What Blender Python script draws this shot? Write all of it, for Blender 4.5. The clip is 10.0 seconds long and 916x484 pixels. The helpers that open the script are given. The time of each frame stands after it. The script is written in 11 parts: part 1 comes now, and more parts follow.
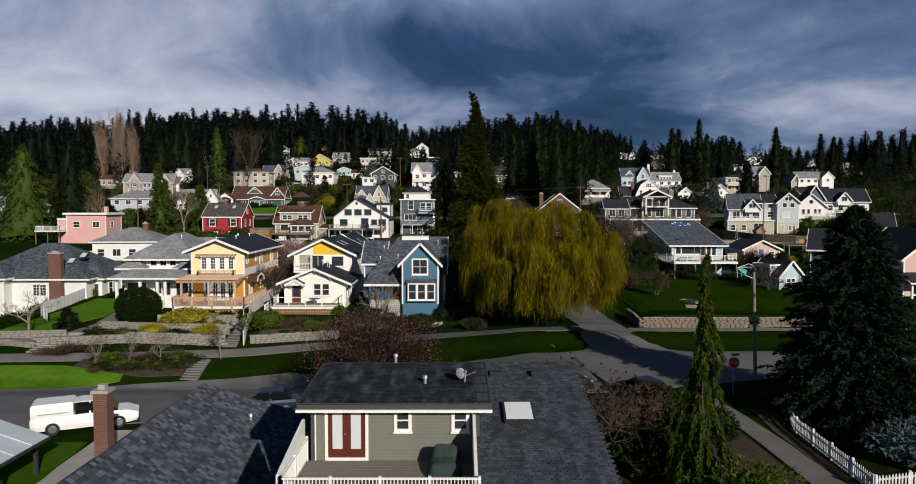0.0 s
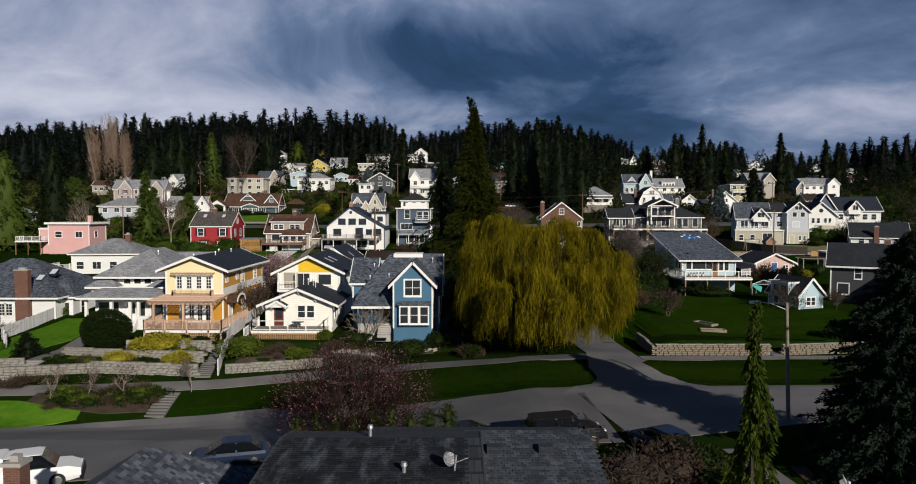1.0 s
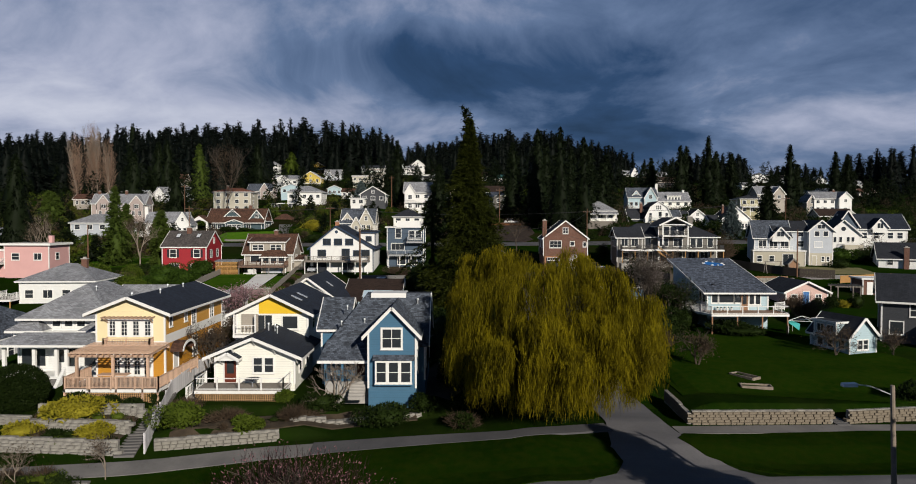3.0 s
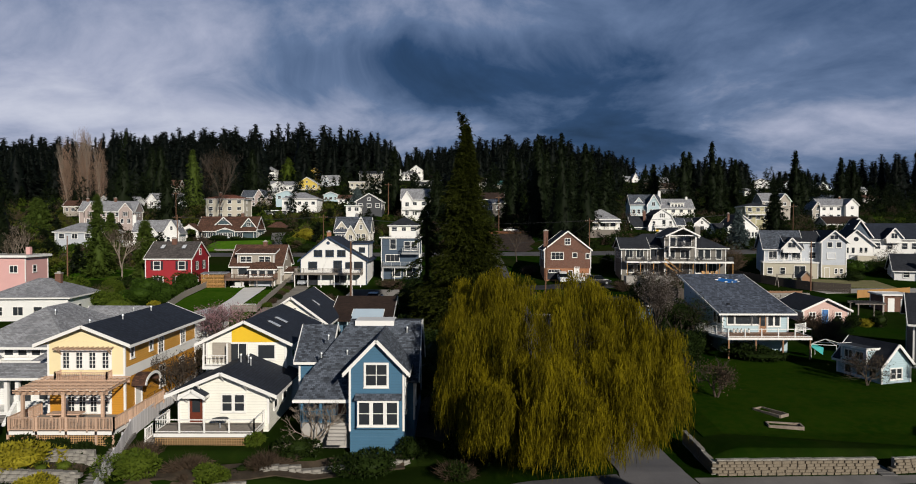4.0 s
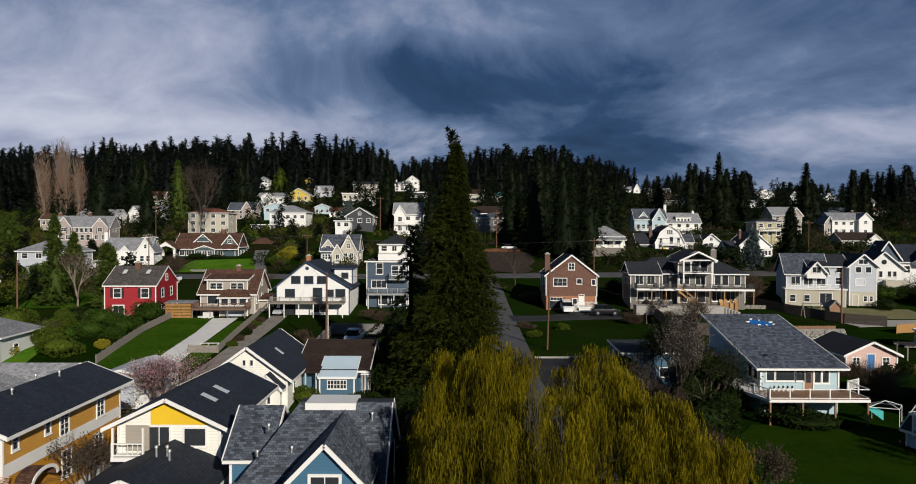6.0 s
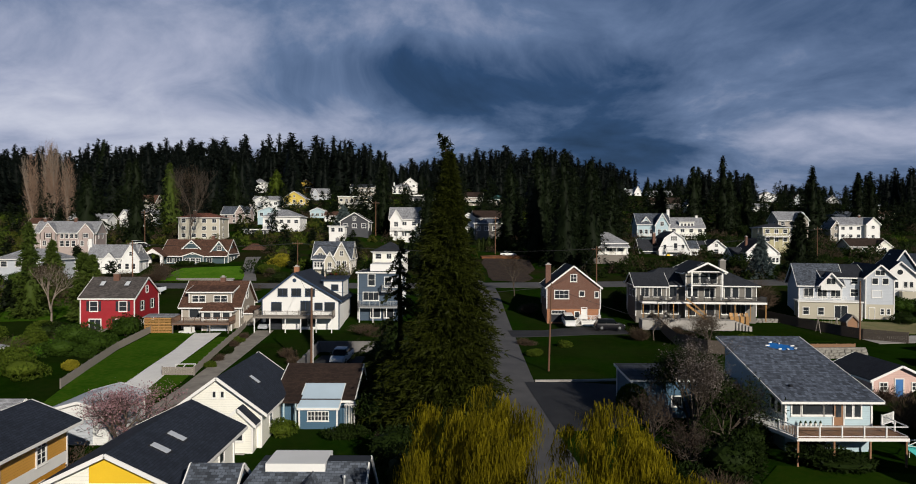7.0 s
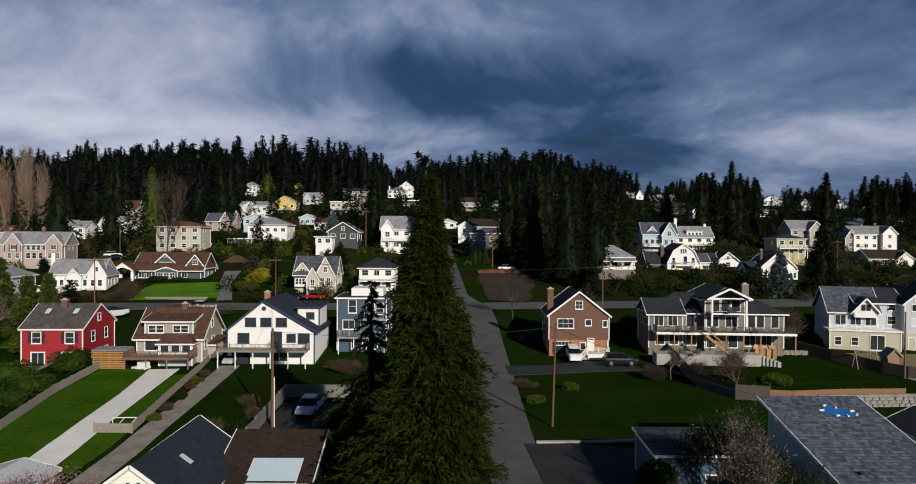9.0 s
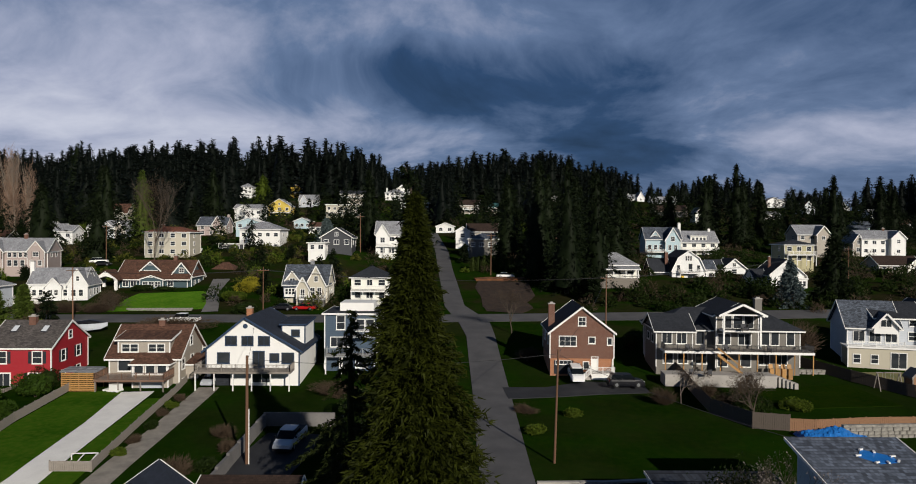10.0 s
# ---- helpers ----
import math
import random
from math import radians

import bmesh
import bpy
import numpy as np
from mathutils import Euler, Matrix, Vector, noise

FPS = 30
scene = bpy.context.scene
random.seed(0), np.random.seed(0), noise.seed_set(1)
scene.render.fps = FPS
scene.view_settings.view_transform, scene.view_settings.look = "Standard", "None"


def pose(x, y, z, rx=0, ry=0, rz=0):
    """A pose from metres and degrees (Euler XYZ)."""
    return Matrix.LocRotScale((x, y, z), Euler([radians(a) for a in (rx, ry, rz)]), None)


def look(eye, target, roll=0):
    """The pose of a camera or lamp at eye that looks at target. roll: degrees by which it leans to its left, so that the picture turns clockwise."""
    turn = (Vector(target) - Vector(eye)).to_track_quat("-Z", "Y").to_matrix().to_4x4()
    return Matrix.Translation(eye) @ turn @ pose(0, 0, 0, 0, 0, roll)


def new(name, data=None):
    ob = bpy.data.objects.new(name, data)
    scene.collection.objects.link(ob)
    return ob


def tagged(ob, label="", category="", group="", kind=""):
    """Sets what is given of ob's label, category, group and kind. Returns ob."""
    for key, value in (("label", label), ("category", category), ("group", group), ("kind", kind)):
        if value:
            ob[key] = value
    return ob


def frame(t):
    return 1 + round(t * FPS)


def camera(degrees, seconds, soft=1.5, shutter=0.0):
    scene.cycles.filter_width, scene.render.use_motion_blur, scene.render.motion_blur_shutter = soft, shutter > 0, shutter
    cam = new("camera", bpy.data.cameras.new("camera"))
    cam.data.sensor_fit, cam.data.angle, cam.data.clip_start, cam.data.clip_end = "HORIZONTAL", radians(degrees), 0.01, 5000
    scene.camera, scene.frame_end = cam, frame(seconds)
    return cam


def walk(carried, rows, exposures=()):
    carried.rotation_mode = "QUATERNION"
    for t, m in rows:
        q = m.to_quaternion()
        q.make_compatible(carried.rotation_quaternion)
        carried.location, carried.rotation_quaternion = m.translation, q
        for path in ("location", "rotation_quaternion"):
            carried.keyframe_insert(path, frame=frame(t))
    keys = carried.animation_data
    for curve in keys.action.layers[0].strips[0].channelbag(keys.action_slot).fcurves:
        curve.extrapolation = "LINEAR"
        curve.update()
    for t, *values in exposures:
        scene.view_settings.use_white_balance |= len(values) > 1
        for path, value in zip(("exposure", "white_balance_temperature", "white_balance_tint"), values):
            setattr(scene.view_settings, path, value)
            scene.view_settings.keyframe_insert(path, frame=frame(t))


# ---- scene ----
cam = camera(67.5, 10.0, soft=1.0)
METRES, EYE, TILT, LEAN, TURN = 63.0, 15.5, -3.0, 0.0, 0.0
ROWS = [
    (0.0, 0.0, 0.0, 0.0, -0.0, 0.0, -0.0),
    (0.5, 0.0025, 0.0454, 0.0112, -0.04, 0.09, -0.03),
    (1.0, 0.0055, 0.0909, 0.0221, -0.03, 0.35, -0.06),
    (1.5, 0.0081, 0.1375, 0.0325, -0.06, 0.63, -0.07),
    (2.0, 0.0108, 0.185, 0.0424, -0.1, 0.88, -0.08),
    (2.5, 0.0138, 0.2318, 0.0505, -0.12, 1.05, -0.08),
    (4.0, 0.024, 0.3733, 0.0832, -0.17, 1.6, -0.11),
    (4.5, 0.0279, 0.4211, 0.0961, -0.2, 1.78, -0.15),
    (5.0, 0.0319, 0.4689, 0.1097, -0.23, 1.95, -0.18),
    (5.5, 0.0363, 0.5173, 0.1233, -0.26, 2.12, -0.19),
    (7.0, 0.0505, 0.6629, 0.1654, -0.32, 2.32, -0.24),
    (7.5, 0.0553, 0.7124, 0.1796, -0.33, 2.34, -0.29),
    (8.0, 0.06, 0.7616, 0.1953, -0.35, 2.33, -0.31),
    (8.5, 0.0646, 0.812, 0.211, -0.38, 2.33, -0.3),
    (9.0, 0.0699, 0.8624, 0.2268, -0.4, 2.33, -0.34),
    (9.5, 0.0751, 0.9122, 0.2428, -0.42, 2.33, -0.34),
    (10.0, 0.0803, 0.9617, 0.2586, -0.44, 2.33, -0.35),
]
walk(cam, [(t, pose(0, 0, EYE, TILT, LEAN, TURN) @ pose(METRES * x, METRES * y, METRES * z, 90 + pitch, roll, yaw)) for t, x, y, z, yaw, pitch, roll in ROWS])

# ---- world, sun ----
SUN_AZ, SUN_EL = radians(26), radians(22)     # the sun stands behind the camera and to its right
SUN_DIR = Vector((math.sin(SUN_AZ) * math.cos(SUN_EL), -math.cos(SUN_AZ) * math.cos(SUN_EL), math.sin(SUN_EL)))
sun = new("sun", bpy.data.lights.new("sun", "SUN"))
sun.data.energy, sun.data.angle, sun.data.color = 4.6, radians(0.6), (1.0, 0.93, 0.82)
sun.matrix_world = look(SUN_DIR * 300, (0, 0, 0))


class Nodes:
    """A short way to write node trees."""

    def __init__(self, tree):
        self.t = tree
        tree.nodes.clear()

    def n(self, kind, ins=None, **props):
        node = self.t.nodes.new(kind)
        for key, value in props.items():
            setattr(node, key, value)
        for key, value in (ins or {}).items():
            if isinstance(value, bpy.types.NodeSocket):
                self.t.links.new(value, node.inputs[key])
            else:
                node.inputs[key].default_value = value
        return node

    def math(self, op, a, b=0.0, clamp=False):
        return self.n("ShaderNodeMath", {0: a, 1: b}, operation=op, use_clamp=clamp).outputs[0]

    def vec(self, op, a, b=(0, 0, 0)):
        node = self.n("ShaderNodeVectorMath", {0: a, 1: b}, operation=op)
        return node.outputs["Value"] if op == "DOT_PRODUCT" else node.outputs[0]

    def noise(self, vector, scale, detail=4.0, rough=0.55):
        return self.n("ShaderNodeTexNoise", {"Vector": vector, "Scale": scale, "Detail": detail, "Roughness": rough}).outputs["Fac"]

    def ramp(self, fac, stops):
        node = self.n("ShaderNodeValToRGB", {"Fac": fac})
        while len(node.color_ramp.elements) < len(stops):
            node.color_ramp.elements.new(0.5)
        for e, (p, c) in zip(node.color_ramp.elements, stops):
            e.position, e.color = p, (*c, 1) if len(c) == 3 else c
        return node.outputs["Color"]

    def mix(self, fac, a, b, blend="MIX"):
        node = self.n("ShaderNodeMix", {}, data_type="RGBA", blend_type=blend)
        for key, value in ((0, fac), (6, a), (7, b)):
            if isinstance(value, bpy.types.NodeSocket):
                self.t.links.new(value, node.inputs[key])
            else:
                node.inputs[key].default_value = value if key == 0 else (*value, 1)[:4]
        return node.outputs[2]


def make_world():
    w = bpy.data.worlds.new("sky")
    scene.world = w
    w.use_nodes = True
    k = Nodes(w.node_tree)
    d = k.n("ShaderNodeTexCoord").outputs["Generated"]
    sky = k.n("ShaderNodeTexSky", sky_type="NISHITA", sun_disc=False, sun_elevation=SUN_EL, sun_rotation=math.pi - SUN_AZ).outputs[0]
    xyz = k.n("ShaderNodeSeparateXYZ", {0: d})
    up = k.math("ADD", k.math("MAXIMUM", xyz.outputs[2], 0.0), 0.30)
    plane = k.n("ShaderNodeCombineXYZ", {0: k.math("DIVIDE", xyz.outputs[0], up), 1: k.math("DIVIDE", xyz.outputs[1], up), 2: 0.0}).outputs[0]
    warp = k.n("ShaderNodeTexNoise", {"Vector": plane, "Scale": 0.5, "Detail": 3.0}).outputs["Color"]
    bent = k.vec("ADD", plane, k.vec("MULTIPLY", k.vec("SUBTRACT", warp, (0.5, 0.5, 0.5)), (1.6, 1.6, 0)))
    big = k.noise(k.vec("MULTIPLY", bent, (1.0, 1.0, 1.0)), 1.1, 4.0, 0.55)
    fine = k.noise(bent, 3.0, 8.0, 0.6)
    ahead = k.math("MAXIMUM", xyz.outputs[1], 0.15)
    u, w = k.math("DIVIDE", xyz.outputs[0], ahead), k.math("DIVIDE", xyz.outputs[2], ahead)

    def cloud_bank(u0, w0, a, b, gain):
        p = k.math("POWER", k.math("ABSOLUTE", k.math("DIVIDE", k.math("SUBTRACT", u, u0), a)), 2.0)
        q = k.math("POWER", k.math("ABSOLUTE", k.math("DIVIDE", k.math("SUBTRACT", w, w0), b)), 2.0)
        return k.math("MULTIPLY", k.math("EXPONENT", k.math("MULTIPLY", k.math("ADD", p, q), -1.0)), gain)

    v = k.math("ADD", k.math("MULTIPLY", k.math("SUBTRACT", big, 0.5), 0.8), k.math("MULTIPLY", k.math("SUBTRACT", fine, 0.5), 0.78))
    v = k.math("ADD", v, 0.56)
    for bank in ((-0.66, 0.20, 0.42, 0.19, 0.36), (-0.28, 0.32, 0.26, 0.07, 0.10), (-0.08, 0.25, 0.15, 0.05, -0.22), (0.10, 0.19, 0.22, 0.06, -0.24), (0.27, 0.12, 0.14, 0.04, -0.24),
                 (-0.17, 0.15, 0.26, 0.03, 0.20), (0.09, 0.30, 0.15, 0.035, 0.10), (0.58, 0.16, 0.20, 0.05, 0.20), (0.52, 0.31, 0.30, 0.06, -0.02), (0.15, 0.36, 0.5, 0.05, -0.10)):
        v = k.math("ADD", v, cloud_bank(*bank))
    # the unseen sky overhead is darkened to lessen the fill light
    v = k.math("SUBTRACT", v, k.math("MULTIPLY", k.math("SUBTRACT", xyz.outputs[2], 0.34, True), 1.3))
    cloud = k.ramp(v, [(0.10, (0.008, 0.028, 0.072)), (0.34, (0.023, 0.060, 0.145)), (0.58, (0.125, 0.185, 0.32)), (0.82, (0.385, 0.42, 0.56)), (1.0, (0.575, 0.60, 0.715))])
    out = k.mix(0.95, k.vec("MULTIPLY", sky, (0.06, 0.06, 0.06)), cloud)
    bg = k.n("ShaderNodeBackground", {"Color": out, "Strength": 1.0})
    k.n("ShaderNodeOutputWorld", {"Surface": bg.outputs[0]})


make_world()

# ---- materials ----


def shade(name, base, rough=0.7, metal=0.0, bump=None, strength=0.3, dist=0.02, spec=0.4, leaf=0.0):
    """A material; base is a colour or a function of Nodes that gives (colour, height)."""
    m = bpy.data.materials.new(name)
    m.use_nodes = True
    k = Nodes(m.node_tree)
    col, height = base(k) if callable(base) else (base, None)
    b = k.n("ShaderNodeBsdfPrincipled", {"Roughness": rough, "Metallic": metal, "Specular IOR Level": spec})
    if isinstance(col, bpy.types.NodeSocket):
        k.t.links.new(col, b.inputs["Base Color"])
    else:
        b.inputs["Base Color"].default_value = (*col, 1)
    if height is not None:
        bn = k.n("ShaderNodeBump", {"Strength": strength, "Distance": dist, "Height": height})
        k.t.links.new(bn.outputs[0], b.inputs["Normal"])
    out = b.outputs[0]
    if leaf:
        tr = k.n("ShaderNodeBsdfTranslucent")
        k.t.links.new(col, tr.inputs["Color"]) if isinstance(col, bpy.types.NodeSocket) else None
        out = k.n("ShaderNodeMixShader", {0: leaf, 1: out, 2: tr.outputs[0]}).outputs[0]
    k.n("ShaderNodeOutputMaterial", {"Surface": out})
    return m


def scaled(c, f):
    return tuple(min(1.0, x * f) for x in c)


def along(k):
    """Wall and roof coordinates: along the surface, and up it."""
    tc = k.n("ShaderNodeTexCoord")
    p, nrm = tc.outputs["Object"], tc.outputs["Normal"]
    tan = k.n("ShaderNodeVectorMath", {0: k.vec("CROSS_PRODUCT", nrm, (0, 0, 1))}, operation="NORMALIZE").outputs[0]
    u = k.vec("DOT_PRODUCT", p, tan)
    z = k.n("ShaderNodeSeparateXYZ", {0: p}).outputs[2]
    return p, u, z


def siding(name, c, lap=0.16, rough=0.55):
    def base(k):
        p, u, z = along(k)
        saw = k.math("FRACT", k.math("DIVIDE", z, lap))
        n1 = k.noise(p, 0.7, 3.0)
        n2 = k.noise(k.n("ShaderNodeCombineXYZ", {0: k.math("MULTIPLY", u, 2.0), 1: 0.0, 2: k.math("MULTIPLY", z, 14.0)}).outputs[0], 1.0, 3.0)
        col = k.mix(n1, scaled(c, 0.86), scaled(c, 1.08))
        col = k.mix(k.math("MULTIPLY", n2, 0.25), col, scaled(c, 0.72))
        line = k.math("LESS_THAN", saw, 0.10)
        col = k.mix(k.math("MULTIPLY", line, 0.45), col, scaled(c, 0.4))
        return col, saw
    return shade(name, base, rough, strength=0.5, dist=0.015)


def plaster(name, c, rough=0.6):
    def base(k):
        p = k.n("ShaderNodeTexCoord").outputs["Object"]
        n1, n2 = k.noise(p, 0.5, 4.0), k.noise(p, 9.0, 4.0)
        col = k.mix(n1, scaled(c, 0.85), scaled(c, 1.08))
        return k.mix(k.math("MULTIPLY", n2, 0.3), col, scaled(c, 0.75)), n2
    return shade(name, base, rough, strength=0.25, dist=0.01)


def shingles(name, c, rough=0.85, row=0.15, width=0.32, vary=0.45, moss=0.0):
    def base(k):
        p, u, z = along(k)
        v = k.math("MULTIPLY", z, 1.9)
        uv = k.n("ShaderNodeCombineXYZ", {0: u, 1: v, 2: 0.0}).outputs[0]
        br = k.n("ShaderNodeTexBrick", {"Vector": uv, "Color1": (*scaled(c, 1 - vary), 1), "Color2": (*scaled(c, 1 + vary), 1), "Mortar": (*scaled(c, 0.35), 1),
                                        "Scale": 1.0, "Mortar Size": 0.012, "Mortar Smooth": 0.1, "Bias": 0.0, "Brick Width": width, "Row Height": row}, offset=0.5)
        n1 = k.noise(p, 0.35, 4.0)
        n2 = k.noise(k.n("ShaderNodeCombineXYZ", {0: k.math("MULTIPLY", u, 2.2), 1: k.math("MULTIPLY", v, 0.5), 2: 0.0}).outputs[0], 1.0, 4.0)
        col = k.mix(1.0, br.outputs["Color"], k.ramp(n1, [(0.3, (0.82, 0.82, 0.84)), (0.7, (1.12, 1.12, 1.12))]), "MULTIPLY")
        col = k.mix(k.math("MULTIPLY", k.math("SUBTRACT", n2, 0.52, True), 1.2, True), col, scaled(c, 1.7))
        if moss:
            col = k.mix(k.math("MULTIPLY", k.math("SUBTRACT", k.noise(p, 1.3, 6.0), 0.55, True), moss * 6, True), col, (0.05, 0.055, 0.02))
        return col, br.outputs["Fac"]
    return shade(name, base, rough, strength=-0.6, dist=0.02, spec=0.25)


def bricks(name, c, mortar, width=0.22, row=0.075, vary=0.35):
    def base(k):
        p, u, z = along(k)
        uv = k.n("ShaderNodeCombineXYZ", {0: u, 1: z, 2: 0.0}).outputs[0]
        br = k.n("ShaderNodeTexBrick", {"Vector": uv, "Color1": (*scaled(c, 1 - vary), 1), "Color2": (*scaled(c, 1 + vary), 1), "Mortar": (*mortar, 1),
                                        "Scale": 1.0, "Mortar Size": 0.012, "Brick Width": width, "Row Height": row}, offset=0.5)
        col = k.mix(k.noise(p, 1.2, 4.0), br.outputs["Color"], scaled(c, 0.8))
        return col, br.outputs["Fac"]
    return shade(name, base, 0.85, strength=-0.5, dist=0.01)


def mottled(name, c1, c2, scale=1.0, fine=20.0, rough=0.85, strength=0.4, dist=0.03, c3=None, spec=0.3):
    def base(k):
        p = k.n("ShaderNodeTexCoord").outputs["Object"]
        n1, n2 = k.noise(p, scale, 5.0), k.noise(p, fine, 5.0)
        col = k.mix(k.ramp(n1, [(0.35, (0, 0, 0)), (0.65, (1, 1, 1))]), c1, c2)
        col = k.mix(k.math("MULTIPLY", n2, 0.5), col, c3 or scaled(c1, 0.6))
        return col, n2
    return shade(name, base, rough, strength=strength, dist=dist, spec=spec)


def leafy(name, c1, c2, rough=0.6, trans=0.25):
    def base(k):
        r = k.n("ShaderNodeNewGeometry").outputs["Random Per Island"]
        o = k.n("ShaderNodeObjectInfo").outputs["Random"]
        p = k.n("ShaderNodeTexCoord").outputs["Object"]
        f = k.math("ADD", k.math("MULTIPLY", r, 0.55), k.math("MULTIPLY", k.noise(p, 0.45, 3.0), 0.5))
        col = k.mix(f, c1, c2)
        return k.mix(k.math("MULTIPLY", o, 0.35), col, scaled(c1, 0.8)), None
    return shade(name, base, rough, spec=0.06, leaf=trans)


def wood(name, c, rough=0.6):
    def base(k):
        p = k.n("ShaderNodeTexCoord").outputs["Object"]
        n1 = k.noise(k.vec("MULTIPLY", p, (3, 3, 18)), 1.0, 4.0)
        o = k.n("ShaderNodeObjectInfo").outputs["Random"]
        col = k.mix(n1, scaled(c, 0.65), scaled(c, 1.2))
        return k.mix(k.math("MULTIPLY", k.math("POWER", o, 1.5), 0.6), col, scaled(c, 0.42)), n1
    return shade(name, base, rough, strength=0.2, dist=0.01)


WHITE = plaster("white_paint", (0.78, 0.77, 0.74))
TRIM = plaster("trim_paint", (0.80, 0.79, 0.76), 0.45)
def glass_base(k):
    p = k.n("ShaderNodeTexCoord").outputs["Object"]
    return k.mix(k.noise(p, 0.8, 2.0), (0.012, 0.016, 0.022), (0.045, 0.05, 0.055)), None
GLASS = shade("window_glass", glass_base, 0.06, spec=0.6)
GLASS_PALE = shade("curtained_glass", (0.55, 0.57, 0.60), 0.12, spec=0.6)
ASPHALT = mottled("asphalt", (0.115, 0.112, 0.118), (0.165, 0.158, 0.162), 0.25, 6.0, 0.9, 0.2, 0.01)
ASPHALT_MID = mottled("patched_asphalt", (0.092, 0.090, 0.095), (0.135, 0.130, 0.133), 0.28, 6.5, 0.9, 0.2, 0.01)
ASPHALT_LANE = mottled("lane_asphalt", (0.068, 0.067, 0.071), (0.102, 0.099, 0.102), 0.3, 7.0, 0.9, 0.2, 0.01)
# Near black: tree shade on the parking court is part of this tone.
ASPHALT_DARK = mottled("dark_asphalt", (0.017, 0.018, 0.022), (0.030, 0.031, 0.035), 0.4, 8.0, 0.85, 0.2, 0.01)
CONCRETE = mottled("concrete", (0.33, 0.31, 0.285), (0.43, 0.405, 0.375), 0.5, 8.0, 0.85, 0.2, 0.01)
GRAVEL = mottled("gravelly_concrete", (0.20, 0.18, 0.155), (0.32, 0.29, 0.25), 0.7, 9.0, 0.9, 0.3, 0.02)
CONCRETE_PALE = mottled("pale_concrete", (0.74, 0.72, 0.69), (0.85, 0.83, 0.79), 0.5, 8.0, 0.85, 0.2, 0.01)
PAVING = mottled("sidewalk_concrete", (0.125, 0.12, 0.118), (0.19, 0.18, 0.172), 0.4, 7.0, 0.88, 0.2, 0.01)
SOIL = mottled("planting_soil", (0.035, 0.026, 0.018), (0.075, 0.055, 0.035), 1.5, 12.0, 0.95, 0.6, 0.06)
SOIL_WET = mottled("churned_brown_earth", (0.020, 0.013, 0.009), (0.055, 0.034, 0.022), 0.8, 6.0, 0.95, 0.8, 0.12)
EARTH = mottled("bare_earth", (0.10, 0.042, 0.018), (0.24, 0.095, 0.038), 0.5, 9.0, 0.95, 0.6, 0.08)
DRYGRASS = mottled("dry_grass", (0.20, 0.17, 0.08), (0.12, 0.13, 0.045), 0.6, 9.0, 0.95, 0.6, 0.05)


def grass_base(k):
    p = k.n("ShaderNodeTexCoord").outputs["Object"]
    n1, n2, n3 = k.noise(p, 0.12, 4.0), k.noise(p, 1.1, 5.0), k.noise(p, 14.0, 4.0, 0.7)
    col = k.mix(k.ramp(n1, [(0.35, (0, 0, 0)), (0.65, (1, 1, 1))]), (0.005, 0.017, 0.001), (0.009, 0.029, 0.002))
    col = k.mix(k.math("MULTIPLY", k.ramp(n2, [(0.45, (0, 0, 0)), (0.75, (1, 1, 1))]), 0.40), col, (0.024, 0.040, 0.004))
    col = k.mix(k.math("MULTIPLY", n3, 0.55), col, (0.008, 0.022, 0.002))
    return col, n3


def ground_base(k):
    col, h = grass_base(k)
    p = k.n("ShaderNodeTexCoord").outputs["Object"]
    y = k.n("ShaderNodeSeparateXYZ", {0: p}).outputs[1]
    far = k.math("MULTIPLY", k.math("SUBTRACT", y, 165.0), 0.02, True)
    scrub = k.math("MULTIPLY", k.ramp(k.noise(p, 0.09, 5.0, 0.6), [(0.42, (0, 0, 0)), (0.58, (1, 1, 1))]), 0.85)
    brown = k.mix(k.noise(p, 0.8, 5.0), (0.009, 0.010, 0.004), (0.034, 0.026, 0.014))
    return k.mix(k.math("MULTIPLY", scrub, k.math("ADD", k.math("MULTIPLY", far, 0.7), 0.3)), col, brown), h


# gain scales one grass colour into sunlit and shaded copies
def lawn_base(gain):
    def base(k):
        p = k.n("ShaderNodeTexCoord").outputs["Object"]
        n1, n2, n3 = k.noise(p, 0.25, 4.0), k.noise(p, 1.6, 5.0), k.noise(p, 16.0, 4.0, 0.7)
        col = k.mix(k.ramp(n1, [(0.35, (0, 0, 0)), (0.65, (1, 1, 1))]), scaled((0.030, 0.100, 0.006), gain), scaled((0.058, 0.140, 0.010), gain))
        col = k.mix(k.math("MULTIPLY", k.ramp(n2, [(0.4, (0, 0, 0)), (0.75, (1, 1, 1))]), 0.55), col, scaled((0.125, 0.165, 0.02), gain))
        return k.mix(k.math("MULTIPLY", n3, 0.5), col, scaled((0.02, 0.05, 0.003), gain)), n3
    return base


# Sun and shade are put into these grass tones: bright west, dark east.
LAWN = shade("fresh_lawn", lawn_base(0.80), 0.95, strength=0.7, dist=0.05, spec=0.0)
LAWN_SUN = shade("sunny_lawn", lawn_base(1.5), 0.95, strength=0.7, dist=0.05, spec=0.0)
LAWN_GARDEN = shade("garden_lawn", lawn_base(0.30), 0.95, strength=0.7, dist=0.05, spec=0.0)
LAWN_SHADE = shade("deep_lawn", lawn_base(0.19), 0.95, strength=0.7, dist=0.05, spec=0.0)
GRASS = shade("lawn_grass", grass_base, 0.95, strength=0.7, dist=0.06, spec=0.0)
